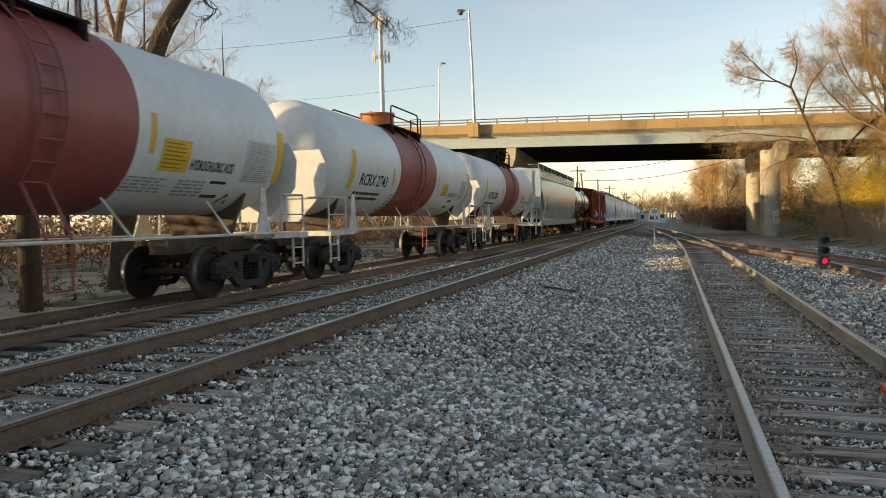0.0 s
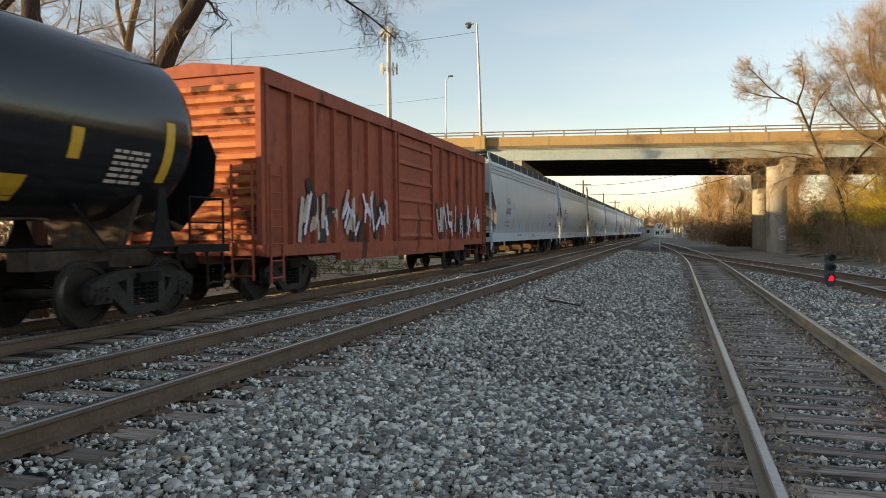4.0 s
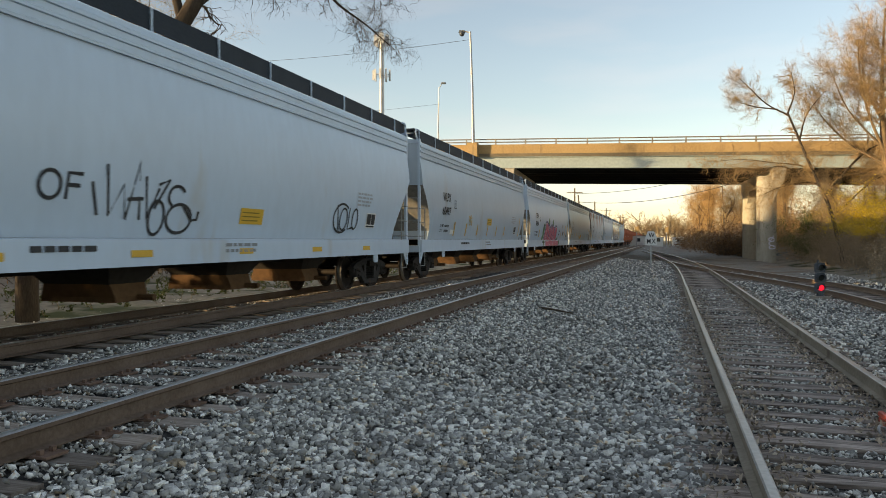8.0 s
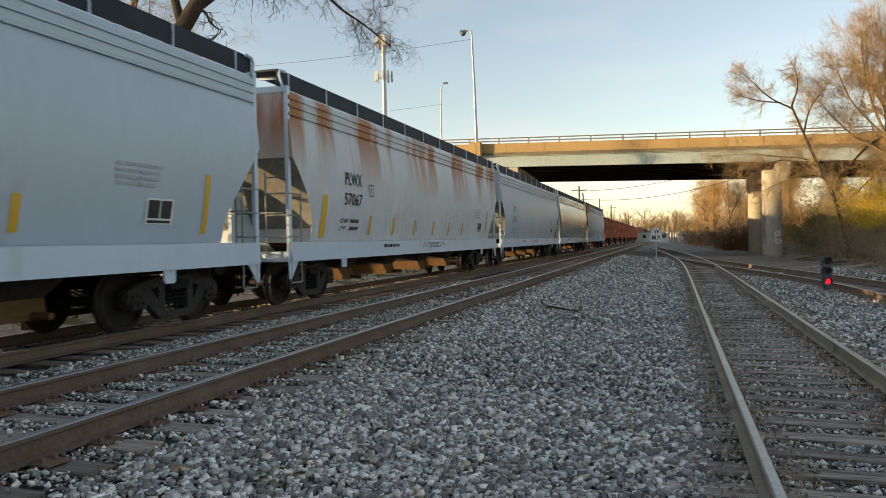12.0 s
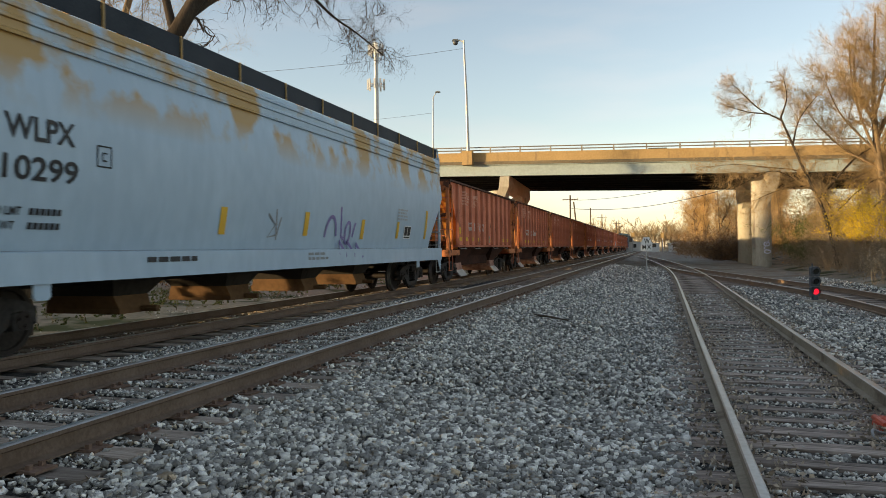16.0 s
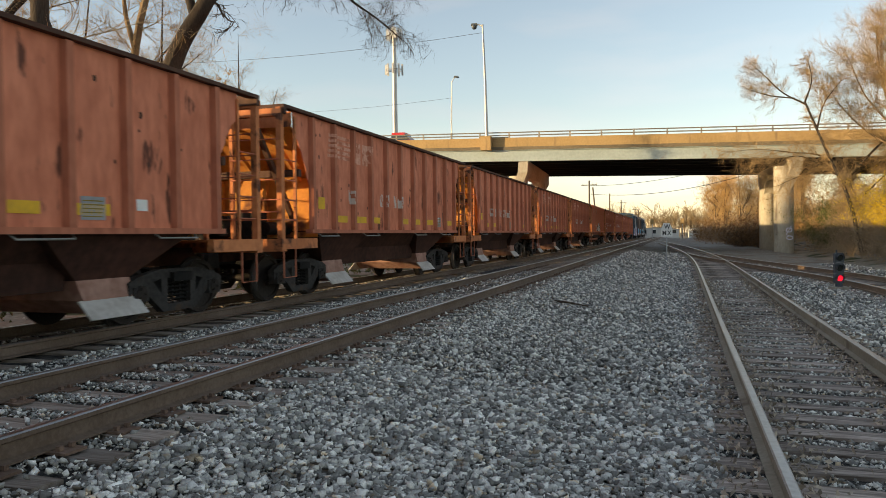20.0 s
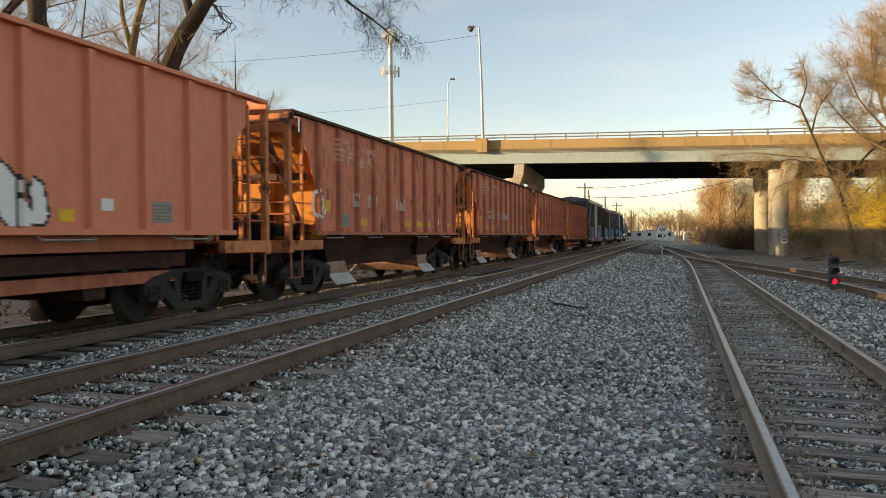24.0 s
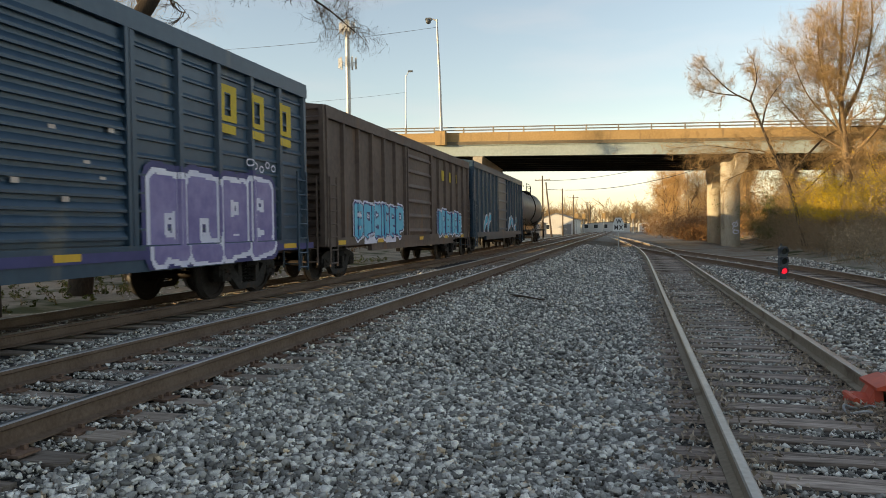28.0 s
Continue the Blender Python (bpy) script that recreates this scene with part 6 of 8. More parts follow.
def shrub(label, x, y, z, rx, rz, n, leaf_mat, leaf_size, seed, leaf_label, bare=0.0):
    rg = random.Random(seed)
    sh = thing("shrub", label, "shrub")
    segs, cs = [], []
    for _ in range(26):
        d = Vector((rg.gauss(0, 0.5), rg.gauss(0, 0.5), 1)).normalized()
        sprout(rg, segs, Vector((x, y, z)), d, rz * rg.uniform(1.2, 2.0), 0.03, 0, 2, (2, 2, 1), 0.0, (0.3, 0.9))
    part("stem", skin(segs, 3, M_TWIG, "stems"), None, sh)
    leafy = [q for q in segs if q[1].z > z + bare]
    for _ in range(n):
        s = rg.choice(leafy)
        cs.append(s[1] + Vector((rg.gauss(0, rx * 0.10), rg.gauss(0, rx * 0.10), rg.gauss(0, rx * 0.10))))
    part("foliage", leaves(rg, cs, leaf_size, leaf_mat, "foliage"), None, sh, leaf_label)


shrub("sapling full of bright yellow autumn leaves", 10.9, 43.5, 0.15, 1.2, 1.7, 15000, M_LEAF_YELLOW, 0.038, 3, "bright yellow leaves", 1.7)
shrub("yellow-leaved sapling further up the bank", 13.2, 44.5, 0.5, 1.7, 1.7, 3200, M_LEAF_YELLOW, 0.045, 4, "yellow leaves", 1.6)
shrub("thin yellow-leaved sapling at the bank's crest", 15.4, 45.2, 1.0, 1.4, 1.9, 4200, M_LEAF_YELLOW, 0.045, 24, "yellow leaves", 1.6)
shrub("dull green shrub beside the bridge column", 11.2, 57, 0.1, 1.7, 1.6, 26000, M_LEAF_GREEN, 0.05, 5, "dull green leaves", 0.5)


def litter():
    """Fallen leaves caught along the siding's rails."""
    rg = random.Random(12)
    cs = []
    for _ in range(6500):
        y = 3 + 24 * rg.random() ** 1.6
        side = rg.choice((-0.7525, 0.7525, 0.7525))
        off = rg.gauss(0.0, 0.16)
        cs.append((siding_x(y) + side + off + (0.09 if off > 0 else -0.09), y, -0.085 + rg.uniform(0, 0.05)))
    for _ in range(220):
        y = rg.uniform(3.5, 25)
        cs.append((siding_x(y) + rg.uniform(-0.6, 0.6), y, -0.07 + rg.uniform(0, 0.02)))
    for _ in range(220):
        cs.append((rg.uniform(-6, 0.3), rg.uniform(3, 16), 0))
        x = cs[-1][0]
        cs[-1] = (x, cs[-1][1], bed(x) + 0.05)
    for _ in range(700):
        cs.append((2.12 + rg.gauss(0, 0.22), 6.75 + rg.gauss(0, 0.25), -0.05 + rg.uniform(0, 0.06)))
    return leaves(rg, cs, 0.027, M_LITTER, "leaf_litter")


M_LITTER = mat("dry_tan_leaf_litter", (0.52, 0.43, 0.33), (0.33, 0.26, 0.19), 0.85, big=3, fine=20, bump=0, island=0.45)
tagged(new("leaf_litter", litter()), "dry tan leaves caught along the siding rails", "leaves", kind="stuff")


# ---- signs, signal, lamps, poles ----
def sign():
    sg = thing("whistle_sign", "white trackside sign board with black letters on a grey post", "sign", at=pose(-0.46, 42, 0, 0, 0, 4))
    bm = bmesh.new()
    box(bm, -0.035, 0.035, 0.0, 0.05, -0.3, 2.02)
    part("post", bm, M_GALV, sg)
    bm = bmesh.new()
    extrude_y(bm, [(-0.29, 1.30), (0.29, 1.30), (0.31, 1.33), (0.31, 1.70), (0.16, 2.05), (-0.16, 2.05), (-0.31, 1.70), (-0.31, 1.33)], -0.012, -0.001)
    part("board", bm, M_WHITE, sg, "white painted sign board")
    for s, u, v in (("W", -0.125, 1.72), ("M", -0.235, 1.38), ("X", 0.035, 1.38)):
        me = text_shape(s, 0.36, 0.82).copy()
        for q in me.vertices:
            q.co = Vector((u + q.co.x, -0.017, v + q.co.y))
        me.materials.append(M_BLACK)
        part("letter", me, None, sg, "black letter " + s)


sign()
M_LENS_RED = mat("lit_red_lens", (0.6, 0.02, 0.03), None, 0.3, bump=0, emit=(1.0, 0.012, 0.04, 0.45))
M_LENS_DARK = mat("dark_signal_lens", (0.02, 0.025, 0.025), None, 0.15, bump=0)
M_SIGNAL = mat("dark_blue_grey_signal_paint", (0.05, 0.062, 0.075), (0.075, 0.085, 0.095), 0.5, fine=12, bump=0.05)


def dwarf_signal():
    sg = thing("dwarf_signal", "dark dwarf signal with three lenses, the lowest lit red", "signal", at=pose(4.30, 22.5, 0, 0, 0, 8))
    bm = bmesh.new()
    box(bm, -0.22, 0.22, -0.2, 0.2, -0.25, -0.02)
    part("base", bm, M_CONCRETE, sg, "concrete base")
    bm = bmesh.new()
    tube(bm, [(0, 0.02, -0.02), (0, 0.02, 0.12)], 0.09, 10)
    part("pedestal", bm, M_SIGNAL, sg)
    for k, z in enumerate((0.22, 0.50, 0.78)):
        bm = bmesh.new()
        extrude_y(bm, [(-0.115, z - 0.135), (0.115, z - 0.135), (0.115, z + 0.10), (0.08, z + 0.135), (-0.08, z + 0.135), (-0.115, z + 0.10)], -0.05, 0.12)
        head = part("signal_head", bm, M_SIGNAL, sg)
        bm = bmesh.new()
        n = 14
        for i in range(n):
            a0, a1 = math.radians(-20 + 220 * i / n), math.radians(-20 + 220 * (i + 1) / n)
            for r0, r1 in ((0.105, 0.098),):
                vs = [bm.verts.new(p) for p in ((r0 * math.cos(a0), -0.05, z + r0 * math.sin(a0)), (r0 * math.cos(a1), -0.05, z + r0 * math.sin(a1)), (r1 * math.cos(a1), -0.19, z + r1 * math.sin(a1)), (r1 * math.cos(a0), -0.19, z + r1 * math.sin(a0)))]
                bm.faces.new(vs)
        bmesh.ops.solidify(bm, geom=bm.faces[:], thickness=0.006)
        part("visor", bm, M_SIGNAL, head)
        bm = bmesh.new()
        tube(bm, [(0, -0.065, z), (0, -0.052, z)], 0.085, 18)
        part("lens", bm, M_LENS_RED if k == 0 else M_LENS_DARK, head, "lit red lens" if k == 0 else "dark lens")
    bm = bmesh.new()
    tube(bm, [(-0.05, 0.05, 0.91), (-0.05, 0.05, 1.0)], 0.02, 6)
    part("finial", bm, M_SIGNAL, sg)


dwarf_signal()
M_DERAIL = mat("orange_red_derail_paint", (0.62, 0.085, 0.03), (0.50, 0.07, 0.03), 0.5, big=3, fine=16, bump=0.1)


def derail():
    dr = thing("derail", "orange-red painted derail clamped over the siding rail", "derail", at=pose(siding_x(7.2) + 0.7525, 7.10, Z_S, 0, 0, 0))
    bm = bmesh.new()
    loft(bm, [[(x, y, z) for x, z in ((-0.13, 0.004), (0.16, 0.004), (0.16, 0.03), (0.02, 0.085), (-0.13, 0.03))] for y in (-0.24, 0.0, 0.24)])
    extrude_y(bm, [(-0.04, 0.03), (0.0, 0.03), (0.22, 0.10), (0.18, 0.12)], -0.26, 0.26)
    part("shoe", bm, M_DERAIL, dr)
    bm = bmesh.new()
    loft(bm, [[(x, y, z) for y, z in ((-0.17, -0.16), (0.12, -0.16), (0.10, z1), (-0.02, z1 + 0.02), (-0.14, z1 - 0.02))] for x, z1 in ((-0.30, -0.12), (-0.24, -0.07), (-0.16, -0.075), (-0.12, 0.0), (-0.05, 0.02))])
    tube(bm, [(-0.27, -0.19, -0.10), (-0.27, 0.14, -0.10)], 0.03, 8)
    part("arm", bm, M_DERAIL, dr)
    bm = bmesh.new()
    box(bm, 0.08, 0.62, -0.14, 0.14, -0.17, -0.02)
    tube(bm, [(0.34, -0.1, 0.0), (0.34, 0.1, 0.0)], 0.06, 10)
    part("stand", bm, M_DERAIL, dr)
    bm = bmesh.new()
    tube(bm, [(-0.30 + 0.13 * math.cos(a), -0.42 + 0.13 * math.sin(a), -0.12 + 0.02 * math.sin(3 * a)) for a in np.linspace(0.3, 5.6, 18)], 0.012, 6)
    part("chain", bm, M_GALV, dr)


derail()
bm = bmesh.new()
rgs = random.Random(4)
tube(bm, [(-2.62, 15.9, bed(-2.4) + 0.05), (-2.2, 15.5, bed(-2.2) + 0.08), (-1.75, 15.35, bed(-1.75) + 0.06)], 0.03, 6, 0.015)
tagged(new("stick", to_mesh("stick", bm, M_TWIG_DARK)), "dark broken stick lying on the ballast", "stick")


def street_lamp(label, x, y, z0, z1, arm, r):
    lp = thing("street_lamp", label, "street lamp", "street lamps on the bridge")
    bm = bmesh.new()
    tube(bm, [(x, y, z0), (x - 0.1, y, (z0 + z1) / 2), (x - 0.28 if arm < 0 else x, y, z1)], r, 10, r * 0.55)
    part("pole", bm, M_GALV, lp, smooth=True)
    bm = bmesh.new()
    xt = x - 0.28 if arm < 0 else x
    tube(bm, [(xt, y, z1 - 0.15), (xt + arm * 0.5, y, z1 + (0.05 if arm < 0 else 0.35)), (xt + arm, y, z1 + (0.0 if arm < 0 else 0.45))], r * 0.4, 8)
    part("arm", bm, M_GALV, lp)
    bm = bmesh.new()
    extrude_y(bm, [(xt + arm - 0.28, z1 - 0.02 if arm < 0 else z1 + 0.40), (xt + arm + 0.28, z1 - 0.06 if arm < 0 else z1 + 0.36), (xt + arm + 0.25, z1 + 0.14 if arm < 0 else z1 + 0.54), (xt + arm - 0.2, z1 + 0.16 if arm < 0 else z1 + 0.56)], y - 0.14, y + 0.14)
    part("lamp_head", bm, M_SIGNAL, lp)
    if arm < 0:
        bm = bmesh.new()
        bmesh.ops.create_uvsphere(bm, u_segments=12, v_segments=8, radius=0.24, matrix=pose(xt + arm, y, z1 - 0.12))
        part("camera_dome", bm, M_SIGNAL, lp, smooth=True)


street_lamp("tall grey steel lamp post on the bridge pilaster", -15.55, 61.7, 9.7, 19.75, -0.75, 0.15)
street_lamp("thin curved lamp post on the far side of the bridge", -24.4, 80.6, 9.6, 19.2, 0.55, 0.10)


def cell_tower():
    tw = thing("cell_tower", "pale grey cell phone tower with two antenna rings", "tower")
    x, y = -50.7, 130.0
    bm = bmesh.new()
    tube(bm, [(x, y, -0.5), (x, y, 41.2)], 0.62, 12, 0.38)
    part("mast", bm, M_GALV, tw, smooth=True)
    for z, n, r in ((39.6, 12, 1.35), (33.0, 9, 1.6)):
        bm = bmesh.new()
        pts = [(x + r * math.cos(a), y + r * math.sin(a), z) for a in np.linspace(0, 2 * math.pi, 13)]
        tube(bm, pts, 0.06, 6)
        for a in np.linspace(0, 2 * math.pi, 6, endpoint=False):
            tube(bm, [(x, y, z), (x + r * math.cos(a), y + r * math.sin(a), z)], 0.05, 5)
        part("antenna_frame", bm, M_GALV, tw)
        for a in np.linspace(0, 2 * math.pi, n, endpoint=False):
            bm = bmesh.new()
            cx, cy = x + r * math.cos(a), y + r * math.sin(a)
            box(bm, cx - 0.16, cx + 0.16, cy - 0.1, cy + 0.1, z - 0.9, z + 1.0)
            part("antenna", bm, M_GALV, tw)


cell_tower()
M_WOOD_POLE = mat("weathered_pole_wood", (0.10, 0.075, 0.055), (0.16, 0.125, 0.09), 0.9, fine=10, bump=0.3, stretch=(2, 2, 0.4))


def utility_pole(x, y, h, lean=0.0, arm=True):
    up = thing("utility_pole", "weathered wooden utility pole", "pole", "utility poles beyond the bridge")
    bm = bmesh.new()
    tube(bm, [(x, y, -0.4), (x + lean, y, h)], 0.17, 8, 0.11)
    part("pole", bm, M_WOOD_POLE, up)
    if arm:
        bm = bmesh.new()
        box(bm, x + lean - 1.2, x + lean + 1.2, y - 0.06, y + 0.06, h - 0.75, h - 0.62)
        part("crossarm", bm, M_WOOD_POLE, up)
        for u in (-1.1, -0.5, 0.5, 1.1):
            bm = bmesh.new()
            tube(bm, [(x + lean + u, y, h - 0.62), (x + lean + u, y, h - 0.44)], 0.06, 6)
            part("insulator", bm, M_WHITE, up)


for a in ((-12.7, 115, 9.7, 0, True), (-11.9, 121, 9.0, -0.9, False), (-11.7, 140, 8.9, 0, False), (-12.0, 175, 9.2, 0, True), (-10.9, 220, 9.0, 0, True), (-12.5, 270, 9.5, 0, True)):
    utility_pole(*a)


def wire(label, pts, r=0.02, sag=0.5):
    bm = bmesh.new()
    a, b = Vector(pts[0]), Vector(pts[1])
    tube(bm, [a.lerp(b, u) - Vector((0, 0, sag * 4 * u * (1 - u))) for u in np.linspace(0, 1, 17)], r, 5)
    tagged(new("overhead_wire", to_mesh("overhead_wire", bm, M_BLACK)), label, "wire")


wire("thin dark wire from the tall lamp post", ((-15.85, 61.7, 19.05), (-60, 60, 19.6)), 0.016, 0.9)
wire("thin dark wire from the far lamp post", ((-24.3, 80.6, 17.3), (-62, 80, 17.4)), 0.014, 0.6)
wire("dark cable crossing beyond the bridge", ((-12.5, 115, 7.6), (14, 100, 10.5)), 0.035, 1.6)
wire("second dark cable crossing beyond the bridge", ((-12.5, 115, 8.9), (14, 100, 12.5)), 0.03, 1.3)


# ---- buildings and distance ----
M_WALL_WHITE = mat("white_metal_siding", (0.62, 0.60, 0.56), (0.54, 0.52, 0.49), 0.6, fine=4, bump=0.03)
M_WALL_TAN = mat("tan_shed_wall", (0.36, 0.31, 0.25), (0.29, 0.25, 0.20), 0.8, fine=4, bump=0.05)
M_ROOF = mat("grey_shed_roof", (0.28, 0.27, 0.26), (0.22, 0.21, 0.20), 0.7, fine=4, bump=0.03)
M_DARK_GLASS = mat("dark_window_glass", (0.03, 0.035, 0.04), None, 0.1, bump=0)


def shed(label, x0, x1, y0, y1, h, ridge, wall, windows=0, door=False):
    bd = thing("shed", label, "building", "low buildings beyond the bridge")
    bm = bmesh.new()
    extrude_y(bm, [(x0, -0.4), (x1, -0.4), (x1, h), ((x0 + x1) / 2, h + ridge), (x0, h)], y0, y1)
    part("wall", bm, wall, bd)
    bm = bmesh.new()
    xm = (x0 + x1) / 2
    for a, b in ((x0 - 0.25, xm), (x1 + 0.25, xm)):
        extrude_y(bm, [(a, h - 0.05), (a, h + 0.07), (b, h + ridge + 0.12), (b, h + ridge + 0.02)], y0 - 0.25, y1 + 0.25)
    part("roof", bm, M_ROOF, bd)
    for k in range(windows):
        u = x0 + (x1 - x0) * (k + 0.5) / windows
        bm = bmesh.new()
        box(bm, u - 0.5, u + 0.5, y0 - 0.06, y0 - 0.004, 1.2, 2.2)
        w = part("window", bm, M_DARK_GLASS, bd)
        bm = bmesh.new()
        box(bm, u - 0.58, u + 0.58, y0 - 0.08, y0 - 0.004, 2.2, 2.3)
        box(bm, u - 0.58, u + 0.58, y0 - 0.08, y0 - 0.004, 1.1, 1.2)
        part("frame", bm, M_WHITE, w)
    if door:
        bm = bmesh.new()
        box(bm, x1 - 2.6, x1 - 0.5, y0 - 0.07, y0 - 0.004, -0.2, 2.3)
        part("door", bm, M_ROOF, bd)


shed("white metal shed with a low gable roof", -20.5, -12.2, 176, 205, 3.4, 1.5, M_WALL_WHITE, 2, True)
shed("long low white building in the distance", -12.0, 1.0, 206, 226, 2.3, 0.5, M_WALL_WHITE, 5)
shed("small tan trackside hut", -19.0, -15.2, 138, 144, 2.4, 0.3, M_WALL_TAN, 1, True)
shed("pale block shed beside the tracks", -23.4, -19.2, 136, 146, 2.5, 0.3, M_WALL_WHITE, 0, True)
shed("low white building beyond the siding", 4.0, 13.0, 230, 250, 2.4, 0.6, M_WALL_WHITE, 3)
shed("tan house far beside the tracks", -34, -26, 150, 165, 4.0, 2.0, M_WALL_TAN, 2)


def crossing_mast(x, y):
    ms = thing("crossing_mast", "sunlit tan crossing mast far down the line", "signal mast", "crossing masts far down the line")
    bm = bmesh.new()
    tube(bm, [(x, y, -0.4), (x, y, 4.9)], 0.11, 8)
    part("mast", bm, M_GALV, ms)
    bm = bmesh.new()
    box(bm, x - 0.38, x + 0.38, y - 0.25, y + 0.25, 3.4, 4.7)
    part("signal_box", bm, M_PARAPET, ms)


for a in ((-11.1, 170), (-4.9, 170), (-9.5, 172), (1.6, 178)):
    crossing_mast(*a)


def tree_line():
    """Woods along the horizon."""
    rg = random.Random(77)
    segs = []
    for _ in range(520):
        x = rg.uniform(-190, 130)
        y = rg.uniform(300, 420)
        h = rg.uniform(8, 15)
        segs.append((Vector((x, y, -1)), Vector((x, y, h * 0.7)), 0.22, 0.1))
        for _ in range(14):
            z = h * rg.uniform(0.2, 0.7)
            d = Vector((rg.gauss(0, 1.8), rg.gauss(0, 1.8), h * rg.uniform(0.12, 0.34)))
            a = Vector((x, y, z))
            segs.append((a, a + d, 0.13, 0.06))
            for _ in range(3):
                e = Vector((rg.gauss(0, 1.0), rg.gauss(0, 1.0), rg.uniform(0.2, 1.6)))
                segs.append((a + d * rg.uniform(0.4, 1), a + d + e, 0.08, 0.04))
    return skin(segs, 3, M_TWIG, "far_woods")


tagged(new("far_woods", tree_line()), "hazy golden bare woods along the horizon", "woods", kind="stuff")

# ---- vehicles on the bridge ----
M_CAR_RED = mat("red_car_paint", (0.45, 0.02, 0.02), (0.38, 0.02, 0.02), 0.25, fine=3, bump=0)
M_CAR_DARK = mat("dark_car_paint", (0.05, 0.055, 0.05), (0.04, 0.045, 0.04), 0.25, fine=3, bump=0)
M_TYRE = mat("black_tyre_rubber", (0.02, 0.02, 0.02), (0.03, 0.03, 0.03), 0.9, bump=0.1)


def vehicle(name, label, paint_mat, truck_bed, x0, speed, t_on, zdeck=8.724, y=66.0):
    vh = thing(name, label, "car")
    L = 5.4 if truck_bed else 4.6
    bm = bmesh.new()
    if truck_bed:
        prof = [(-L / 2, 0.45), (L / 2, 0.45), (L / 2, 0.95), (L / 2 - 0.2, 1.12), (1.1, 1.20), (-L / 2, 1.20)]
    else:
        prof = [(-L / 2, 0.40), (L / 2, 0.40), (L / 2, 0.72), (1.1, 0.98), (-L / 2, 1.02)]
    loft(bm, [[(x, s, z) for x, z in prof] for s in (-0.92, 0.92)])
    part("body", bm, paint_mat, vh)
    bm = bmesh.new()
    cab = [(-0.9, 1.204), (1.15, 1.204), (0.55, 1.86), (-0.75, 1.88)] if truck_bed else [(-1.7, 1.024), (1.2, 1.024), (0.45, 1.46), (-1.1, 1.48)]
    loft(bm, [[(x, s, z) for x, z in cab] for s in (-0.78, 0.78)])
    part("cabin", bm, M_DARK_GLASS, vh, "dark cabin windows")
    bm = bmesh.new()
    top = cab[2][1] + 0.004
    box(bm, cab[3][0] - 0.02, cab[2][0] + 0.02, -0.80, 0.80, top - 0.22, top + 0.07)
    part("roof", bm, paint_mat, vh)
    for x in (-L / 2 + 0.95, L / 2 - 0.95):
        for s in (-0.86, 0.86):
            bm = bmesh.new()
            tube(bm, [(x, s - 0.1, 0.34), (x, s + 0.1, 0.34)], 0.34, 16)
            part("wheel", bm, M_TYRE, vh)
    slope = math.degrees(math.atan(0.028))
    def at(t):
        x = min(max(x0 + speed * (t - t_on), -66), 66)
        return pose(x, y, zdeck + grade(x), 0, slope, 0)

    VEHICLES.append((vh, at))


VEHICLES = []
vehicle("pickup_truck", "red pickup truck crossing the bridge", M_CAR_RED, True, -8.6, 16.5, 21.0)
vehicle("dark_car", "dark car crossing the bridge", M_CAR_DARK, False, -3.4, -4.0, 17.0, y=68.0)


# ---- lettering, placards and graffiti on the cars ----
M_INK = mat("black_lettering", (0.03, 0.03, 0.032), (0.06, 0.06, 0.06), 0.6, fine=12, bump=0)
M_GREY_INK = mat("dark_grey_lettering", (0.10, 0.105, 0.11), (0.15, 0.155, 0.16), 0.6, fine=12, bump=0)
M_FADED_INK = mat("faded_grey_lettering", (0.22, 0.23, 0.24), (0.30, 0.31, 0.32), 0.6, fine=12, bump=0)
M_THIN_INK = mat("thin_worn_print", (0.36, 0.38, 0.40), (0.42, 0.44, 0.46), 0.6, fine=12, bump=0)
M_OLIVE_INK = mat("worn_olive_print", (0.20, 0.15, 0.03), (0.28, 0.2, 0.04), 0.6, fine=12, bump=0)
M_YELLOW_INK = mat("yellow_lettering", (0.62, 0.45, 0.05), (0.50, 0.36, 0.05), 0.6, fine=12, bump=0)
M_PINK = mat("pink_spray_paint", (0.62, 0.16, 0.24), (0.55, 0.11, 0.16), 0.5, big=1.2, fine=5, bump=0)
M_PURPLE = mat("purple_spray_paint", (0.16, 0.13, 0.32), (0.27, 0.23, 0.44), 0.5, big=1.2, fine=5, bump=0)
M_DEEP_BLUE = mat("deep_blue_spray_paint", (0.035, 0.035, 0.14), (0.05, 0.05, 0.18), 0.5, big=1.2, fine=5, bump=0)
M_LILAC = mat("pale_lilac_spray_paint", (0.78, 0.77, 0.86), (0.64, 0.62, 0.76), 0.5, big=1.2, fine=5, bump=0)
M_CYAN = mat("light_blue_spray_paint", (0.10, 0.42, 0.62), (0.16, 0.52, 0.68), 0.5, big=1.2, fine=5, bump=0)
M_GREEN_SPRAY = mat("green_spray_paint", (0.07, 0.20, 0.09), (0.12, 0.28, 0.10), 0.5, big=1.2, fine=5, bump=0)
M_EMBLEM = mat("faded_emblem_paint", (0.74, 0.42, 0.31), (0.62, 0.27, 0.17), 0.75, big=3, fine=12, bump=0, c3=(0.50, 0.17, 0.095), c3_scale=7, c3_at=0.5, c3_soft=0.1)
M_PALE_PAINT = mat("faded_white_stencil_paint", (0.62, 0.54, 0.48), (0.50, 0.40, 0.34), 0.7, big=2, fine=9, bump=0)
M_DIRTY_YELLOW = mat("dirty_yellow_patch", (0.80, 0.47, 0.03), (0.62, 0.36, 0.04), 0.6, big=2, fine=9, bump=0)


def hop_face(u, z):
    return 1.562 if z < 1.312 else hopper_side(z)


def tank_face(u, z):
    return tank_side(z)


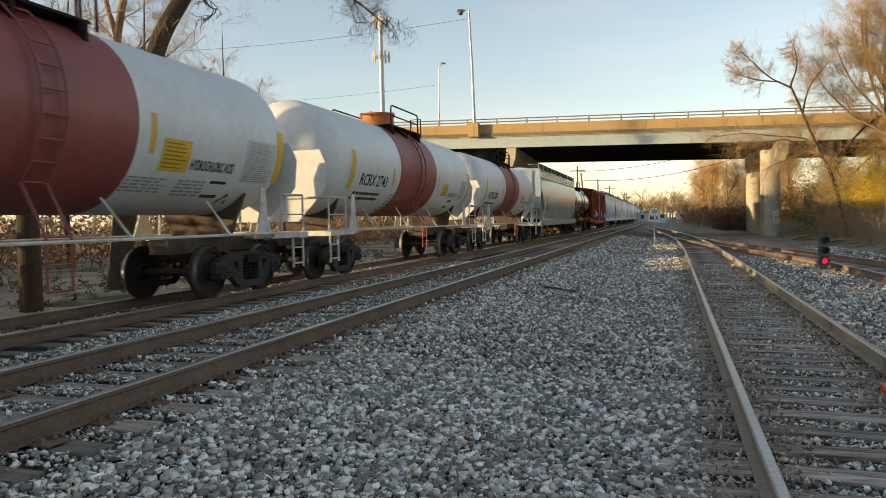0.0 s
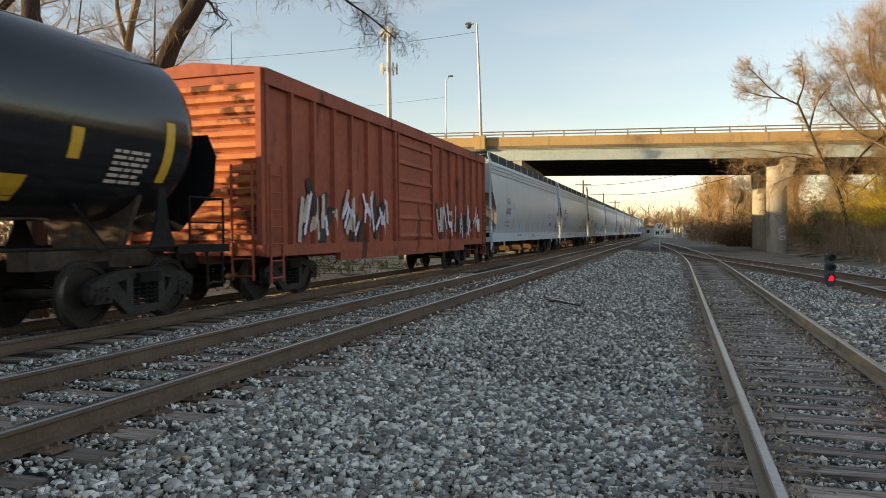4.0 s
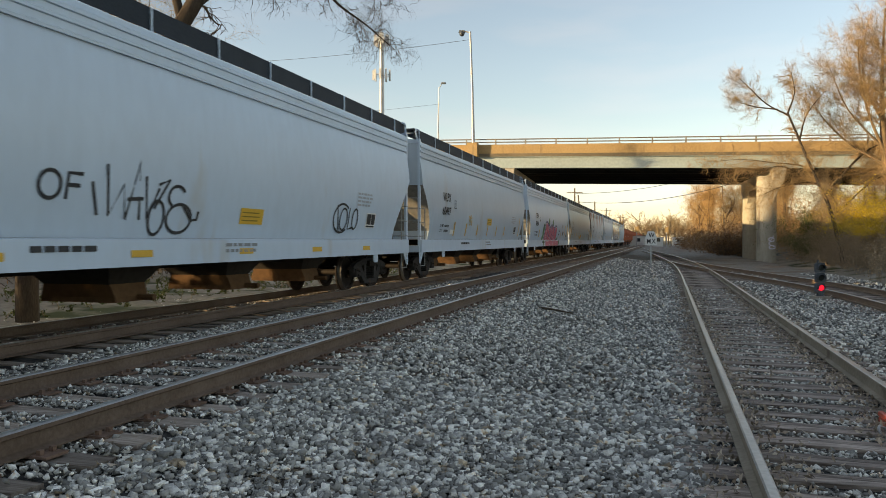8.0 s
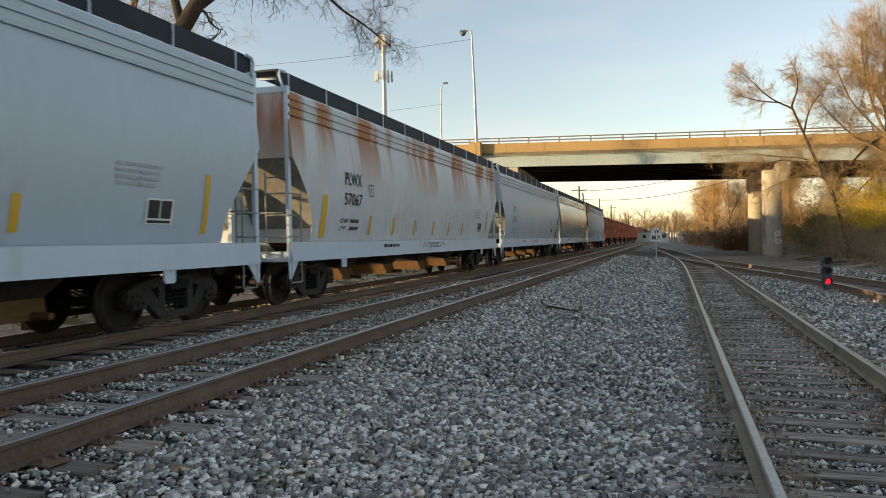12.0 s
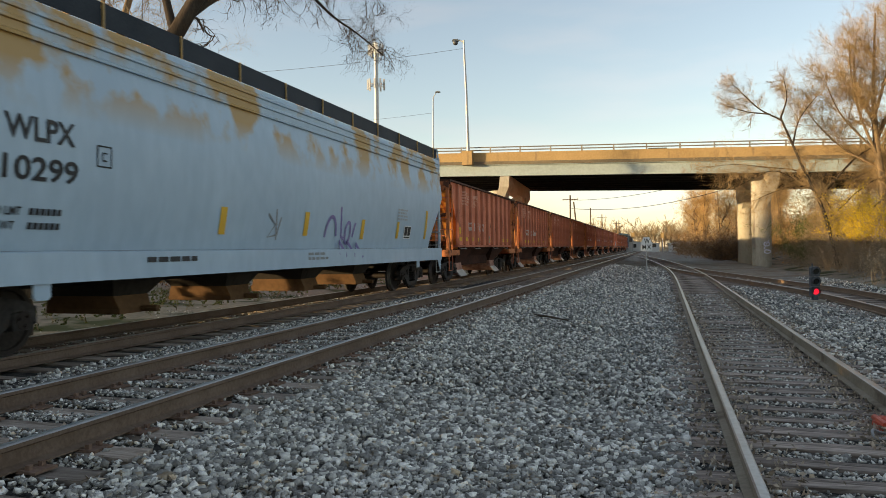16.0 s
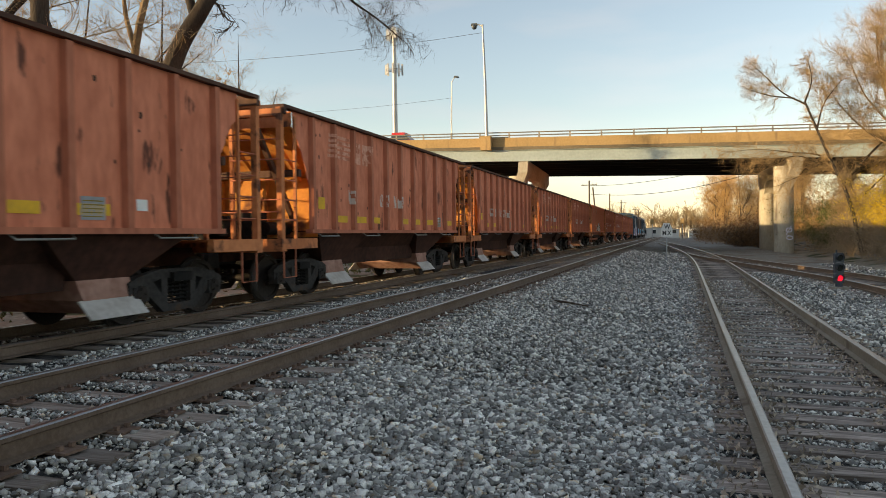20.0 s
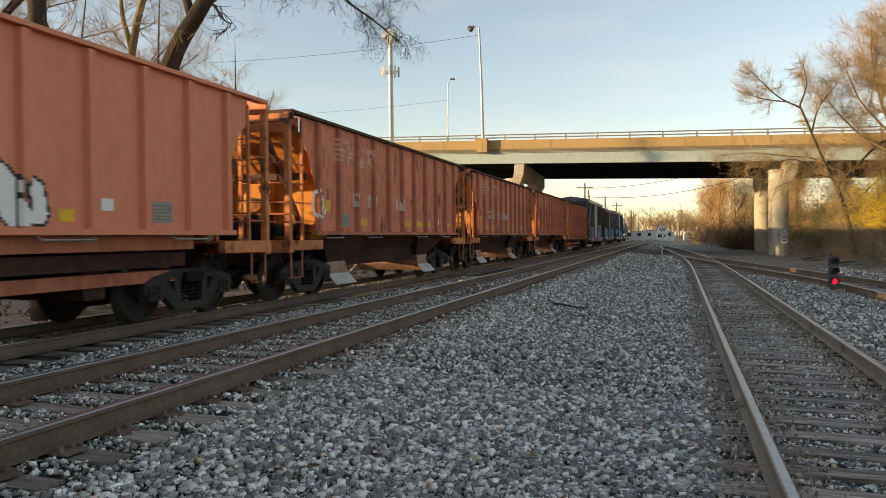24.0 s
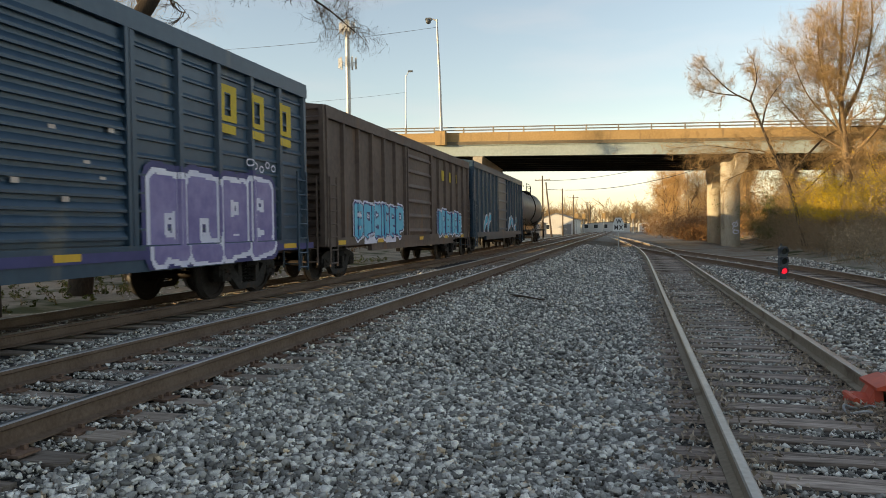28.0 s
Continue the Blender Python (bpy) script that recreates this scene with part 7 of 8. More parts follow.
def box_face(posts):
    def f(u, z):
        if z < 1.10:
            return 1.552
        d = min(abs(u - p) for p in posts)
        return float(np.interp(d, (0.055, 0.085), (1.557, 1.492)))
    return f


def rib_face(u, z):
    d = min(abs(u - y) for y in NS["rib_y"])
    return float(np.interp(d, (0.06, 0.092), (1.588, 1.492)))


def mark(name, car, shape, material, face, u, z, lift=0.008, label=""):
    me = shape.copy()
    for v in me.vertices:
        uu, zz = u + v.co.x, z + v.co.y
        v.co = Vector((face(uu, zz) + lift, uu, zz))
    me.materials.clear()
    me.materials.append(material)
    return part(name, me, None, car, label)


def fit_text(s, w, h):
    """Letters stretched to a width and cap height."""
    me = text_shape(s, 1.0).copy()
    xs, ys = [v.co.x for v in me.vertices], [v.co.y for v in me.vertices]
    kx, ky = w / (max(xs) - min(xs)), h / (max(ys) - min(ys))
    x0, y0 = min(xs), min(ys)
    for v in me.vertices:
        v.co = Vector(((v.co.x - x0) * kx, (v.co.y - y0) * ky, 0))
    return me


def raster(u0, u1, z0, z1, inside, cell=0.035):
    """A sheet of small cells wherever inside(u, z) holds."""
    us, zs = np.arange(u0, u1, cell), np.arange(z0, z1, cell)
    U, Z = np.meshgrid(us + cell / 2, zs + cell / 2)
    keep = inside(U, Z)
    ids, V, F = {}, [], []
    for j, i in zip(*np.nonzero(keep)):
        q = []
        for a, b in ((i, j), (i + 1, j), (i + 1, j + 1), (i, j + 1)):
            if (a, b) not in ids:
                ids[(a, b)] = len(V)
                V.append((u0 + a * cell, z0 + b * cell, 0))
            q.append(ids[(a, b)])
        F.append(q)
    me = bpy.data.meshes.new("paint_sheet")
    me.from_pydata(V, [], F)
    return me


def capsules(lines, r):
    """Union of fat strokes (u0, z0, u1, z1)."""
    def f(U, Z):
        out = np.zeros(U.shape, bool)
        for a, b, c, d in lines:
            L2 = (c - a) ** 2 + (d - b) ** 2 + 1e-9
            t = np.clip(((U - a) * (c - a) + (Z - b) * (d - b)) / L2, 0, 1)
            out |= (U - a - t * (c - a)) ** 2 + (Z - b - t * (d - b)) ** 2 < r * r
        return out
    return f


def throw_up(car, lines, face, layers, zmin, zmax, label):
    """A fat-lettered piece: layers are (material, radius), widest first."""
    us = [v for ln in lines for v in (ln[0], ln[2])]
    for k, (m, r) in enumerate(layers):
        sh = raster(min(us) - r - 0.1, max(us) + r + 0.1, zmin, zmax, capsules(lines, r))
        mark("graffiti", car, sh, m, face, 0, 0, 0.006 + 0.005 * k, label)


def stripes(car, face, places, material=None):
    for u0, u1, z0, z1 in places:
        mark("reflective_stripe", car, rect_shape([(0, u1 - u0, 0, z1 - z0)], 0.15), material or M_YELLOW, face, u0, z0, 0.008)


def small_print(car, face, u, z, w, h, rows, seed, material=None):
    mark("small_print", car, rect_shape(text_bars(random.Random(seed), w, h, rows)), material or M_INK, face, u, z, 0.008)


def plate(car, face, u0, u1, z0, z1, material, name="placard", label="", bars=0, lift=0.008):
    mark(name, car, rect_shape([(0, u1 - u0, 0, z1 - z0)], 0.15), material, face, u0, z0, lift, label)
    if bars:
        n = bars * 2 - 1
        h = (z1 - z0) / (n + 1)
        rgp = random.Random(n)
        mark("small_print", car, rect_shape([(0.06 * (u1 - u0), rgp.uniform(0.7, 0.95) * (u1 - u0), h * (k + 0.75), h * (k + 1.05)) for k in range(n)]), M_FADED_INK if bars > 5 else M_OLIVE_INK, face, u0, z0, lift + 0.004)


CB, H1, H2, H3, H4, H5, H6, H7, H8, H9, H10 = HOPPER_CARS
HOP_STRIPES = [(-5.05, -4.86, 1.46, 1.94), (-3.4, -3.22, 1.46, 1.93), (-1.6, -1.42, 1.47, 1.92), (0.2, 0.38, 1.47, 1.92), (1.95, 2.12, 1.47, 1.92), (3.7, 3.87, 1.47, 1.92), (7.3, 7.5, 1.47, 2.42)]
HOP_STRIPES = [(u0, u0 + 0.13, z0, z1) for u0, u1, z0, z1 in HOP_STRIPES]


def hopper_marks(car, mark_text, number, u, seed, ink=None, size=1.0):
    ink = ink or M_INK
    mark("reporting_mark", car, fit_text(mark_text, 0.95 * size, 0.29), ink, hop_face, u + 0.08, 2.62)
    mark("car_number", car, fit_text(number, 1.02 * size, 0.29), ink, hop_face, u + 0.06, 2.15)
    for line, z in (("LD LMT", 1.74), ("LT WT", 1.57)):
        mark("load_limit", car, fit_text(line, 0.42 if line == "LD LMT" else 0.34, 0.10), ink, hop_face, u - 0.05, z)
        mark("small_print", car, rect_shape([(0.48 + 0.085 * q, 0.54 + 0.085 * q, 0.01, 0.09) for q in range(6)]), ink, hop_face, u, z)
    mark("stencil_box", car, rect_shape([(0, 0.27, 0, 0.02), (0, 0.27, 0.27, 0.29), (0, 0.02, 0.02, 0.27), (0.25, 0.27, 0.02, 0.27), (0.09, 0.18, 0.08, 0.10), (0.09, 0.18, 0.18, 0.20), (0.09, 0.11, 0.10, 0.18)]), ink, hop_face, u + 1.5, 2.42)
    plate(car, hop_face, 5.95, 6.55, 1.60, 1.98, M_WHITE, "notice_plate", "white-edged notice plate")
    for u0, u1, z0, z1 in ((5.99, 6.24, 1.69, 1.95), (6.27, 6.51, 1.69, 1.95), (5.99, 6.51, 1.62, 1.66)):
        plate(car, hop_face, u0, u1, z0, z1, M_INK, "notice_panel", "black notice panel", 0, 0.013)
    small_print(car, hop_face, 5.3, 2.45, 0.95, 0.36, 4, seed + 1, M_THIN_INK)
    mark("sill_lettering", car, rect_shape(text_bars(random.Random(seed + 2), 1.2, 0.14, 1)), ink, hop_face, u + 2.5, 1.22)
    small_print(car, hop_face, -0.3, 1.24, 1.0, 0.2, 2, seed + 3, M_FADED_INK)


hopper_marks(H1, "ACFX", "66207", -6.8, 1, M_FADED_INK)
hopper_marks(H2, "TEIX", "7824", -6.7, 5)
hopper_marks(H3, "ACFX", "36538", -6.8, 9)
hopper_marks(H4, "WLPX", "60497", -6.75, 13)
hopper_marks(H5, "TEIX", "7854", -6.7, 17)
hopper_marks(H6, "NAHX", "898531", -7.3, 21, M_FADED_INK)
hopper_marks(H7, "PLWX", "57067", -6.7, 25)
hopper_marks(H8, "ACFX", "38361", -6.7, 29, M_FADED_INK)
hopper_marks(H9, "ACFX", "38361", -7.2, 29, M_GREY_INK)
hopper_marks(H10, "WLPX", "10299", -7.9, 33, None, 1.1)
for c_ in (H1, H2, H4, H6, H7, H8, H9):
    stripes(c_, hop_face, HOP_STRIPES)
stripes(H5, hop_face, [(-5.1, -4.9, 1.49, 1.95), (5.0, 5.16, 1.47, 1.92), (7.3, 7.5, 1.47, 2.42)])
stripes(H10, hop_face, [(-3.49, -3.3, 1.58, 2.05), (-0.4, -0.2, 1.6, 2.1), (2.7, 2.9, 1.56, 2.05), (5.3, 5.48, 1.6, 2.07), (7.9, 8.1, 1.6, 2.5)])
for c_ in (H6, H7):
    stripes(c_, hop_face, [(-7.75, -7.5, 1.40, 2.33)])
stripes(H3, hop_face, [(u, u + 0.45, 1.05, 1.15) for u in (-5.1, -2.6, 0.12, 2.91, 5.64)])
plate(H3, hop_face, 0.24, 1.01, 1.58, 1.86, M_YELLOW, "yellow_placard", "yellow placard with dark lines", 2)
plate(H4, hop_face, 0.03, 0.88, 1.93, 2.22, M_YELLOW, "yellow_placard", "yellow placard with dark lines", 2)
plate(H2, hop_face, 3.4, 4.3, 1.58, 1.86, M_YELLOW, "yellow_placard", "yellow placard with dark lines", 2)
plate(H6, hop_face, -0.49, 0.45, 1.45, 1.78, M_DIRTY_YELLOW, "yellow_placard", "dirty yellow placard", 0)
plate(H4, hop_face, -5.48, -5.0, 1.51, 1.67, M_WHITE, "white_patch", "white paint patch")
mark("graffiti", H4, stroke_shape([[(-3.1, 2.22), (-3.0, 2.0), (-2.9, 2.2), (-2.85, 1.86)], [(-2.8, 2.25), (-2.7, 1.9), (-2.62, 2.2), (-2.58, 1.85)]], 0.06), M_DIRTY_YELLOW, hop_face, 0, 0, 0.008, "small orange sprayed tag")
# black sprayed tag
ring = lambda cx, cz, rx, rz, a0=0.0, a1=6.4: [(cx + rx * math.cos(a), cz + rz * math.sin(a)) for a in np.linspace(a0, a1, 20)]
mark("graffiti", H3, stroke_shape([ring(-3.98, 1.97, 0.17, 0.17), [(-3.72, 1.80), (-3.70, 2.13), (-3.46, 2.13)], [(-3.70, 1.98), (-3.5, 1.98)],
                                   [(-3.3, 2.05), (-3.16, 1.62)], [(-3.05, 2.3), (-2.95, 1.62), (-2.72, 2.05), (-2.62, 1.58), (-2.42, 2.4), (-2.34, 1.58)], [(-2.62, 1.86), (-2.3, 1.88)],
                                   [(-2.28, 2.2), (-2.18, 1.6), (-1.98, 2.05)], ring(-1.98, 1.62, 0.17, 0.25), [(-2.05, 1.75), (-1.75, 2.2), (-2.0, 2.1)],
                                   ring(-1.55, 1.95, 0.2, 0.16, 0.5, 4.2), ring(-1.45, 1.62, 0.3, 0.22), [(-1.4, 1.84), (-1.15, 1.6), (-1.0, 1.62), (-0.98, 1.75)]], 0.05), M_INK, hop_face, 0, 0, 0.008, "black sprayed tag")
mark("graffiti", H3, stroke_shape([ring(4.5, 1.8, 0.45, 0.33, 0.8, 5.4), ring(4.6, 1.78, 0.2, 0.25), [(4.9, 2.05), (4.9, 1.55), (5.15, 1.6)], ring(5.25, 1.8, 0.16, 0.24), [(4.2, 2.1), (4.4, 1.5)]], 0.05), M_INK, hop_face, 0, 0, 0.008, "black sprayed tag")
# pink lettering with a dark edge
PIECE = [(-2.6, 1.1, -2.35, 2.15), (-2.35, 2.2, -1.75, 2.1), (-1.72, 2.05, -1.95, 1.6), (-1.9, 1.6, -1.5, 1.05), (-2.5, 1.0, -1.5, 1.0), (-1.25, 2.0, -1.1, 1.3), (-1.1, 1.25, -0.6, 1.2), (-0.55, 1.25, -0.45, 1.9),
         (0.05, 1.1, 0.1, 2.05), (0.05, 1.05, -0.7, 1.0), (0.65, 1.05, 0.75, 1.95), (0.8, 2.0, 1.25, 1.85), (1.3, 1.8, 1.4, 1.05), (1.95, 1.05, 1.95, 1.95), (2.0, 2.0, 2.5, 1.95), (2.5, 1.6, 2.0, 1.5), (1.95, 1.0, 2.9, 1.05), (0.6, 1.0, 1.5, 1.0)]
throw_up(H5, PIECE, hop_face, [(M_DEEP_BLUE, 0.37), (M_WHITE, 0.25), (M_PINK, 0.215)], 0.93, 2.75, "pink graffiti lettering edged in white and dark blue")
throw_up(H5, [(-3.6, 1.2, -3.3, 1.6), (-3.4, 1.9, -3.2, 2.1), (3.4, 1.2, 3.6, 1.3), (-1.2, 2.45, -1.1, 2.5), (0.6, 2.4, 0.7, 2.45)], hop_face, [(M_GREEN_SPRAY, 0.26)], 0.93, 2.75, "green sprayed edging")
mark("graffiti", H5, stroke_shape([[(-3.5, 2.35), (-3.3, 2.2), (-3.1, 2.38), (-2.95, 2.2)], [(3.6, 2.05), (3.75, 1.9), (3.9, 2.06), (4.1, 1.9), (4.3, 2.05)], [(3.7, 1.75), (3.95, 1.7), (4.1, 1.8)]], 0.07), M_INK, hop_face, 0, 0, 0.022, "black sprayed tag")
# grey scribbles
rgm = random.Random(8)
scr = [[(u + rgm.uniform(-0.05, 0.05), 1.55 + 0.85 * (i % 2) * rgm.uniform(0.5, 1)) for i, u in enumerate(np.linspace(a, b, n))] for a, b, n in ((-3.85, -1.2, 18), (1.5, 4.7, 16))]
mark("graffiti", H7, stroke_shape(scr, 0.025), M_FADED_INK, hop_face, 0, 0, 0.008, "thin grey scribbled tag")
mark("graffiti", H7, stroke_shape([[(u, 1.10 + 0.08 * (i % 3)) for i, u in enumerate(np.linspace(-1.0, 1.3, 20))]], 0.02), M_INK, hop_face, 0, 0, 0.008, "thin grey scribbled tag")
mark("graffiti", H10, stroke_shape([ring(0.95, 1.5, 0.3, 0.55, 0.2, 3.0), [(1.4, 2.3), (1.55, 1.6), (1.7, 1.55)], ring(1.9, 1.7, 0.15, 0.25), [(1.3, 1.2), (1.5, 1.5), (1.7, 1.15), (1.95, 1.5), (2.2, 1.15), (2.5, 1.45), (2.7, 1.1)], [(2.2, 1.6), (2.3, 1.95)]], 0.09), M_PURPLE, hop_face, 0, 0, 0.008, "faded purple sprayed tag")
mark("graffiti", H10, stroke_shape([[(-1.9, 2.0), (-1.6, 1.8), (-1.85, 1.55), (-1.5, 1.6), (-1.4, 1.95)], [(-1.6, 2.1), (-1.5, 1.5)]], 0.05), M_FADED_INK, hop_face, 0, 0, 0.008, "grey sprayed tag")
# beige hopper
mark("reporting_mark", CB, fit_text("CBFX", 0.85, 0.28), M_INK, hop_face, -7.18, 2.43)
mark("car_number", CB, fit_text("490072", 1.38, 0.26), M_INK, hop_face, -7.28, 1.96)
stripes(CB, hop_face, [(-7.7, -7.45, 1.43, 2.35), (-5.0, -4.82, 1.44, 1.85), (-2.6, -2.42, 1.44, 1.85), (-0.3, -0.12, 1.44, 1.85), (2.6, 2.78, 1.44, 1.85), (5.06, 5.25, 1.40, 1.88), (7.6, 7.8, 1.44, 2.4)])
for u in (-5.7, -2.04, 1.69, 5.59):
    plate(CB, hop_face, u, u + 0.30, 1.42, 1.68, M_YELLOW, "yellow_dot")
small_print(CB, hop_face, 3.67, 2.42, 0.95, 0.9, 11, 40, M_FADED_INK)
small_print(CB, hop_face, -7.3, 1.82, 0.9, 0.2, 2, 41, M_FADED_INK)
small_print(CB, hop_face, 6.3, 1.85, 0.5, 0.3, 3, 42, M_FADED_INK)
bm = bmesh.new()
yb = -(62.6 - 43.7) / 2 + 0.62
box(bm, -1.44, 1.44, yb - 0.03, yb - 0.005, 2.0, 4.28)
part("end_sheet", bm, M_HOP_BEIGE, CB)
for x in (-0.95, -0.32, 0.32, 0.95):
    bm = bmesh.new()
    box(bm, x - 0.05, x + 0.05, yb - 0.13, yb - 0.032, 1.1, 4.28)
    part("end_stiffener", bm, M_HOP_BEIGE, CB)

# tank cars
M_PANEL = mat("pale_stencilled_panel", (0.52, 0.53, 0.53), (0.46, 0.47, 0.47), 0.5, bump=0)
T0, T1, T2, BT = TANKS[0], TANKS[1], TANKS[2], TANKS[3]
plate(T0, tank_face, 2.3, 3.0, 2.17, 2.66, M_YELLOW, "yellow_placard", "yellow placard with dark lines", 4)
mark("lettering", T0, fit_text("HYDROCHLORIC ACID", 1.24, 0.17), M_INK, tank_face, 3.07, 2.22)
small_print(T0, tank_face, 2.95, 2.06, 0.8, 0.27, 5, 50, M_FADED_INK)
small_print(T0, tank_face, 1.75, 2.06, 0.95, 0.24, 5, 53, M_FADED_INK)
plate(T0, tank_face, 4.61, 5.62, 2.09, 2.85, M_PANEL, "data_panel", "pale panel of small print", 10)
plate(T0, tank_face, 3.80, 4.28, 1.80, 2.08, M_INK, "notice_plate", "small black notice plate")
mark("hazard_diamond", T0, stroke_shape([[(0, 0.0), (0.15, 0.15), (0.3, 0), (0.15, -0.15), (0, 0)]], 0.05), M_INK, tank_face, 4.42, 1.72)
stripes(T0, tank_face, [(5.69, 5.9, 2.13, 3.11), (2.0, 2.12, 2.4, 3.0)])
for car_, num, u in ((T1, "RCRX 2743", -4.5), (T2, "RCRX 2307", -5.0)):
    mark("reporting_mark", car_, fit_text(num, 1.85, 0.30), M_INK, tank_face, u, 2.26)
    small_print(car_, tank_face, u - 0.15, 2.1, 1.8, 0.25, 2, 51)
    small_print(car_, tank_face, u + 2.45, 2.1, 1.0, 0.5, 6, 52, M_FADED_INK)
    stripes(car_, tank_face, [(u - 0.7, u - 0.45, 2.15, 3.1), (-2.3, -2.17, 2.33, 2.8), (2.0, 2.12, 2.35, 2.8)])
    plate(car_, tank_face, 2.6, 3.3, 2.18, 2.60, M_YELLOW, "yellow_placard", "yellow placard with dark lines", 3)
    mark("lettering", car_, fit_text("HYDROCHLORIC ACID", 1.24, 0.13), M_INK, tank_face, 3.5, 2.18)
    plate(car_, tank_face, 3.9, 4.35, 1.80, 2.06, M_INK, "notice_plate", "small black notice plate")
    plate(car_, tank_face, 4.8, 5.6, 2.1, 2.8, M_PANEL, "data_panel", "white panel of small print", 8)
    stripes(car_, tank_face, [(5.75, 5.95, 2.13, 3.1)])
mark("reporting_mark", BT, fit_text("UTLX 643582", 2.15, 0.30), M_YELLOW_INK, tank_face, -4.1, 1.96)
small_print(BT, tank_face, -4.2, 1.85, 1.0, 0.12, 1, 60, M_YELLOW_INK)
small_print(BT, tank_face, -4.5, 1.68, 1.6, 0.25, 2, 61, M_YELLOW_INK)
stripes(BT, tank_face, [(-5.25, -5.0, 2.05, 3.0), (-2.1, -1.95, 2.3, 2.75), (0.3, 0.48, 2.3, 2.73), (3.6, 3.8, 2.3, 2.7), (5.4, 5.6, 2.1, 3.0)])
plate(BT, tank_face, 2.25, 3.15, 1.74, 2.05, M_YELLOW, "yellow_placard")
small_print(BT, tank_face, 4.4, 2.5, 0.7, 0.5, 6, 62, M_PALE_PAINT)

# open hoppers
for k, car_ in enumerate(OPEN_HOPPERS):
    rgk = random.Random(300 + k)
    if k < NS_N - 1:
        if k not in (5,):
            # faded emblem: bars and a block
            for q in range(5):
                mark("faded_emblem", car_, raster(-4.25 + 0.02 * q, -3.12, 2.98 + 0.11 * q, 3.035 + 0.11 * q, lambda U, Z: U < 99), M_EMBLEM, rib_face, 0, 0, 0.006)
            mark("faded_emblem", car_, raster(-3.05, -1.95, 2.95, 3.46, lambda U, Z: (np.abs(U + 2.5 - (Z - 3.2) * 0.25) < 0.46) & (np.abs(Z - 3.2) < 0.24) & (np.abs(U + 2.48) > 0.05)), M_EMBLEM, rib_face, 0, 0, 0.006)
        if rgk.random() < 0.8:
            for q, u in enumerate((-3.2, -2.3, -1.35, -0.4)):
                if rgk.random() < 0.8:
                    mark("faded_stencil", car_, raster(u, u + 0.55, 2.0, 2.3, lambda U, Z, u=u: ((U - u) % 0.28 < 0.16) & (np.sin(U * 31 + Z * 17) > -0.6)), M_PALE_PAINT, rib_face, 0, 0, 0.006)
    for y in NS["rib_y"][:10]:
        if rgk.random() < 0.62 and k != 8:
            plate(car_, rib_face, y + 0.14, y + rgk.uniform(0.55, 0.86), 1.58, 1.73, M_DIRTY_YELLOW, "yellow_patch")
    y = NS["rib_y"][rgk.randrange(1, 10)]
    plate(car_, rib_face, y + 0.2, y + 0.62, 1.52, 1.82, M_FADED_INK, "grey_patch", "", 3)
    y = NS["rib_y"][rgk.randrange(7, 10)]
    plate(car_, rib_face, y + 0.2, y + 0.42, 1.66, 1.82, M_WHITE, "white_label")
    y = NS["rib_y"][0]
    plate(car_, rib_face, y + 0.3, y + 0.6, 1.85, 2.10, M_DIRTY_YELLOW, "yellow_patch")
    if k == 8:
        continue
    for q in range(30):
        u, z = NS["rib_y"][rgk.randrange(0, 10)] + rgk.uniform(0.14, 0.86), rgk.uniform(1.7, 3.6)
        w = rgk.uniform(0.025, 0.06) if q % 6 else rgk.uniform(0.07, 0.13)
        tall = w * rgk.uniform(0.8, 1.6) if q % 4 else rgk.uniform(0.15, 0.5)
        blot = [(u, z), (u + w * 0.3, z - tall * 0.5), (u + rgk.uniform(-0.3, 0.3) * w, z - tall)]
        mark("rust_spot", car_, stroke_shape([blot], w * (0.5 if tall > 0.15 else 1)), M_NS_RIM if q % 3 else M_NS_RIB, rib_face, 0, 0, 0.005)
C3, RY = OPEN_HOPPERS[3], NS["rib_y"]
for q in (1, 2):
    plate(C3, rib_face, RY[q] + 0.14, RY[q] + 0.84, 1.46, 1.90, M_INK, "load_panel", "black load limit panel", 0, 0.011)
for line, z in (("LD LMT", 1.70), ("LT WT", 1.51)):
    mark("load_limit", C3, fit_text(line, 0.52, 0.13), M_PALE_PAINT, rib_face, RY[1] + 0.2, z, 0.016)
    mark("small_print", C3, rect_shape([(0.095 * q, 0.065 + 0.095 * q, 0, 0.12) for q in range(6)]), M_PALE_PAINT, rib_face, RY[2] + 0.22, z, 0.016)
mark("graffiti", OPEN_HOPPERS[9], stroke_shape([ring(-5.0 + 0.02, 2.0, 0.25, 0.28), [(-4.9, 1.6), (-4.6, 1.9)]], 0.07), M_WHITE, rib_face, 0, 0, 0.012, "white sprayed tag")
# the repainted car: black panels with white figures, white graffiti
C8 = OPEN_HOPPERS[8]
for u0, u1, z0, z1, txt in ((-3.14, -2.55, 1.74, 2.06, "99"), (-2.40, -1.88, 1.74, 2.06, "45"), (-1.64, -1.12, 1.74, 2.06, "39"), (-1.0, -0.52, 1.74, 2.06, "MW"), (-2.40, -1.86, 1.44, 1.70, "")):
    plate(C8, rib_face, u0, u1, z0, z1, M_INK, "black_panel", "black painted number panel")
    if txt:
        mark("lettering", C8, fit_text(txt, (u1 - u0) * 0.82, 0.2), M_WHITE, rib_face, u0 + 0.06, z0 + 0.06, 0.013)
    else:
        small_print(C8, rib_face, u0 + 0.05, z1 - 0.05, 0.45, 0.28, 2, 77, M_WHITE)
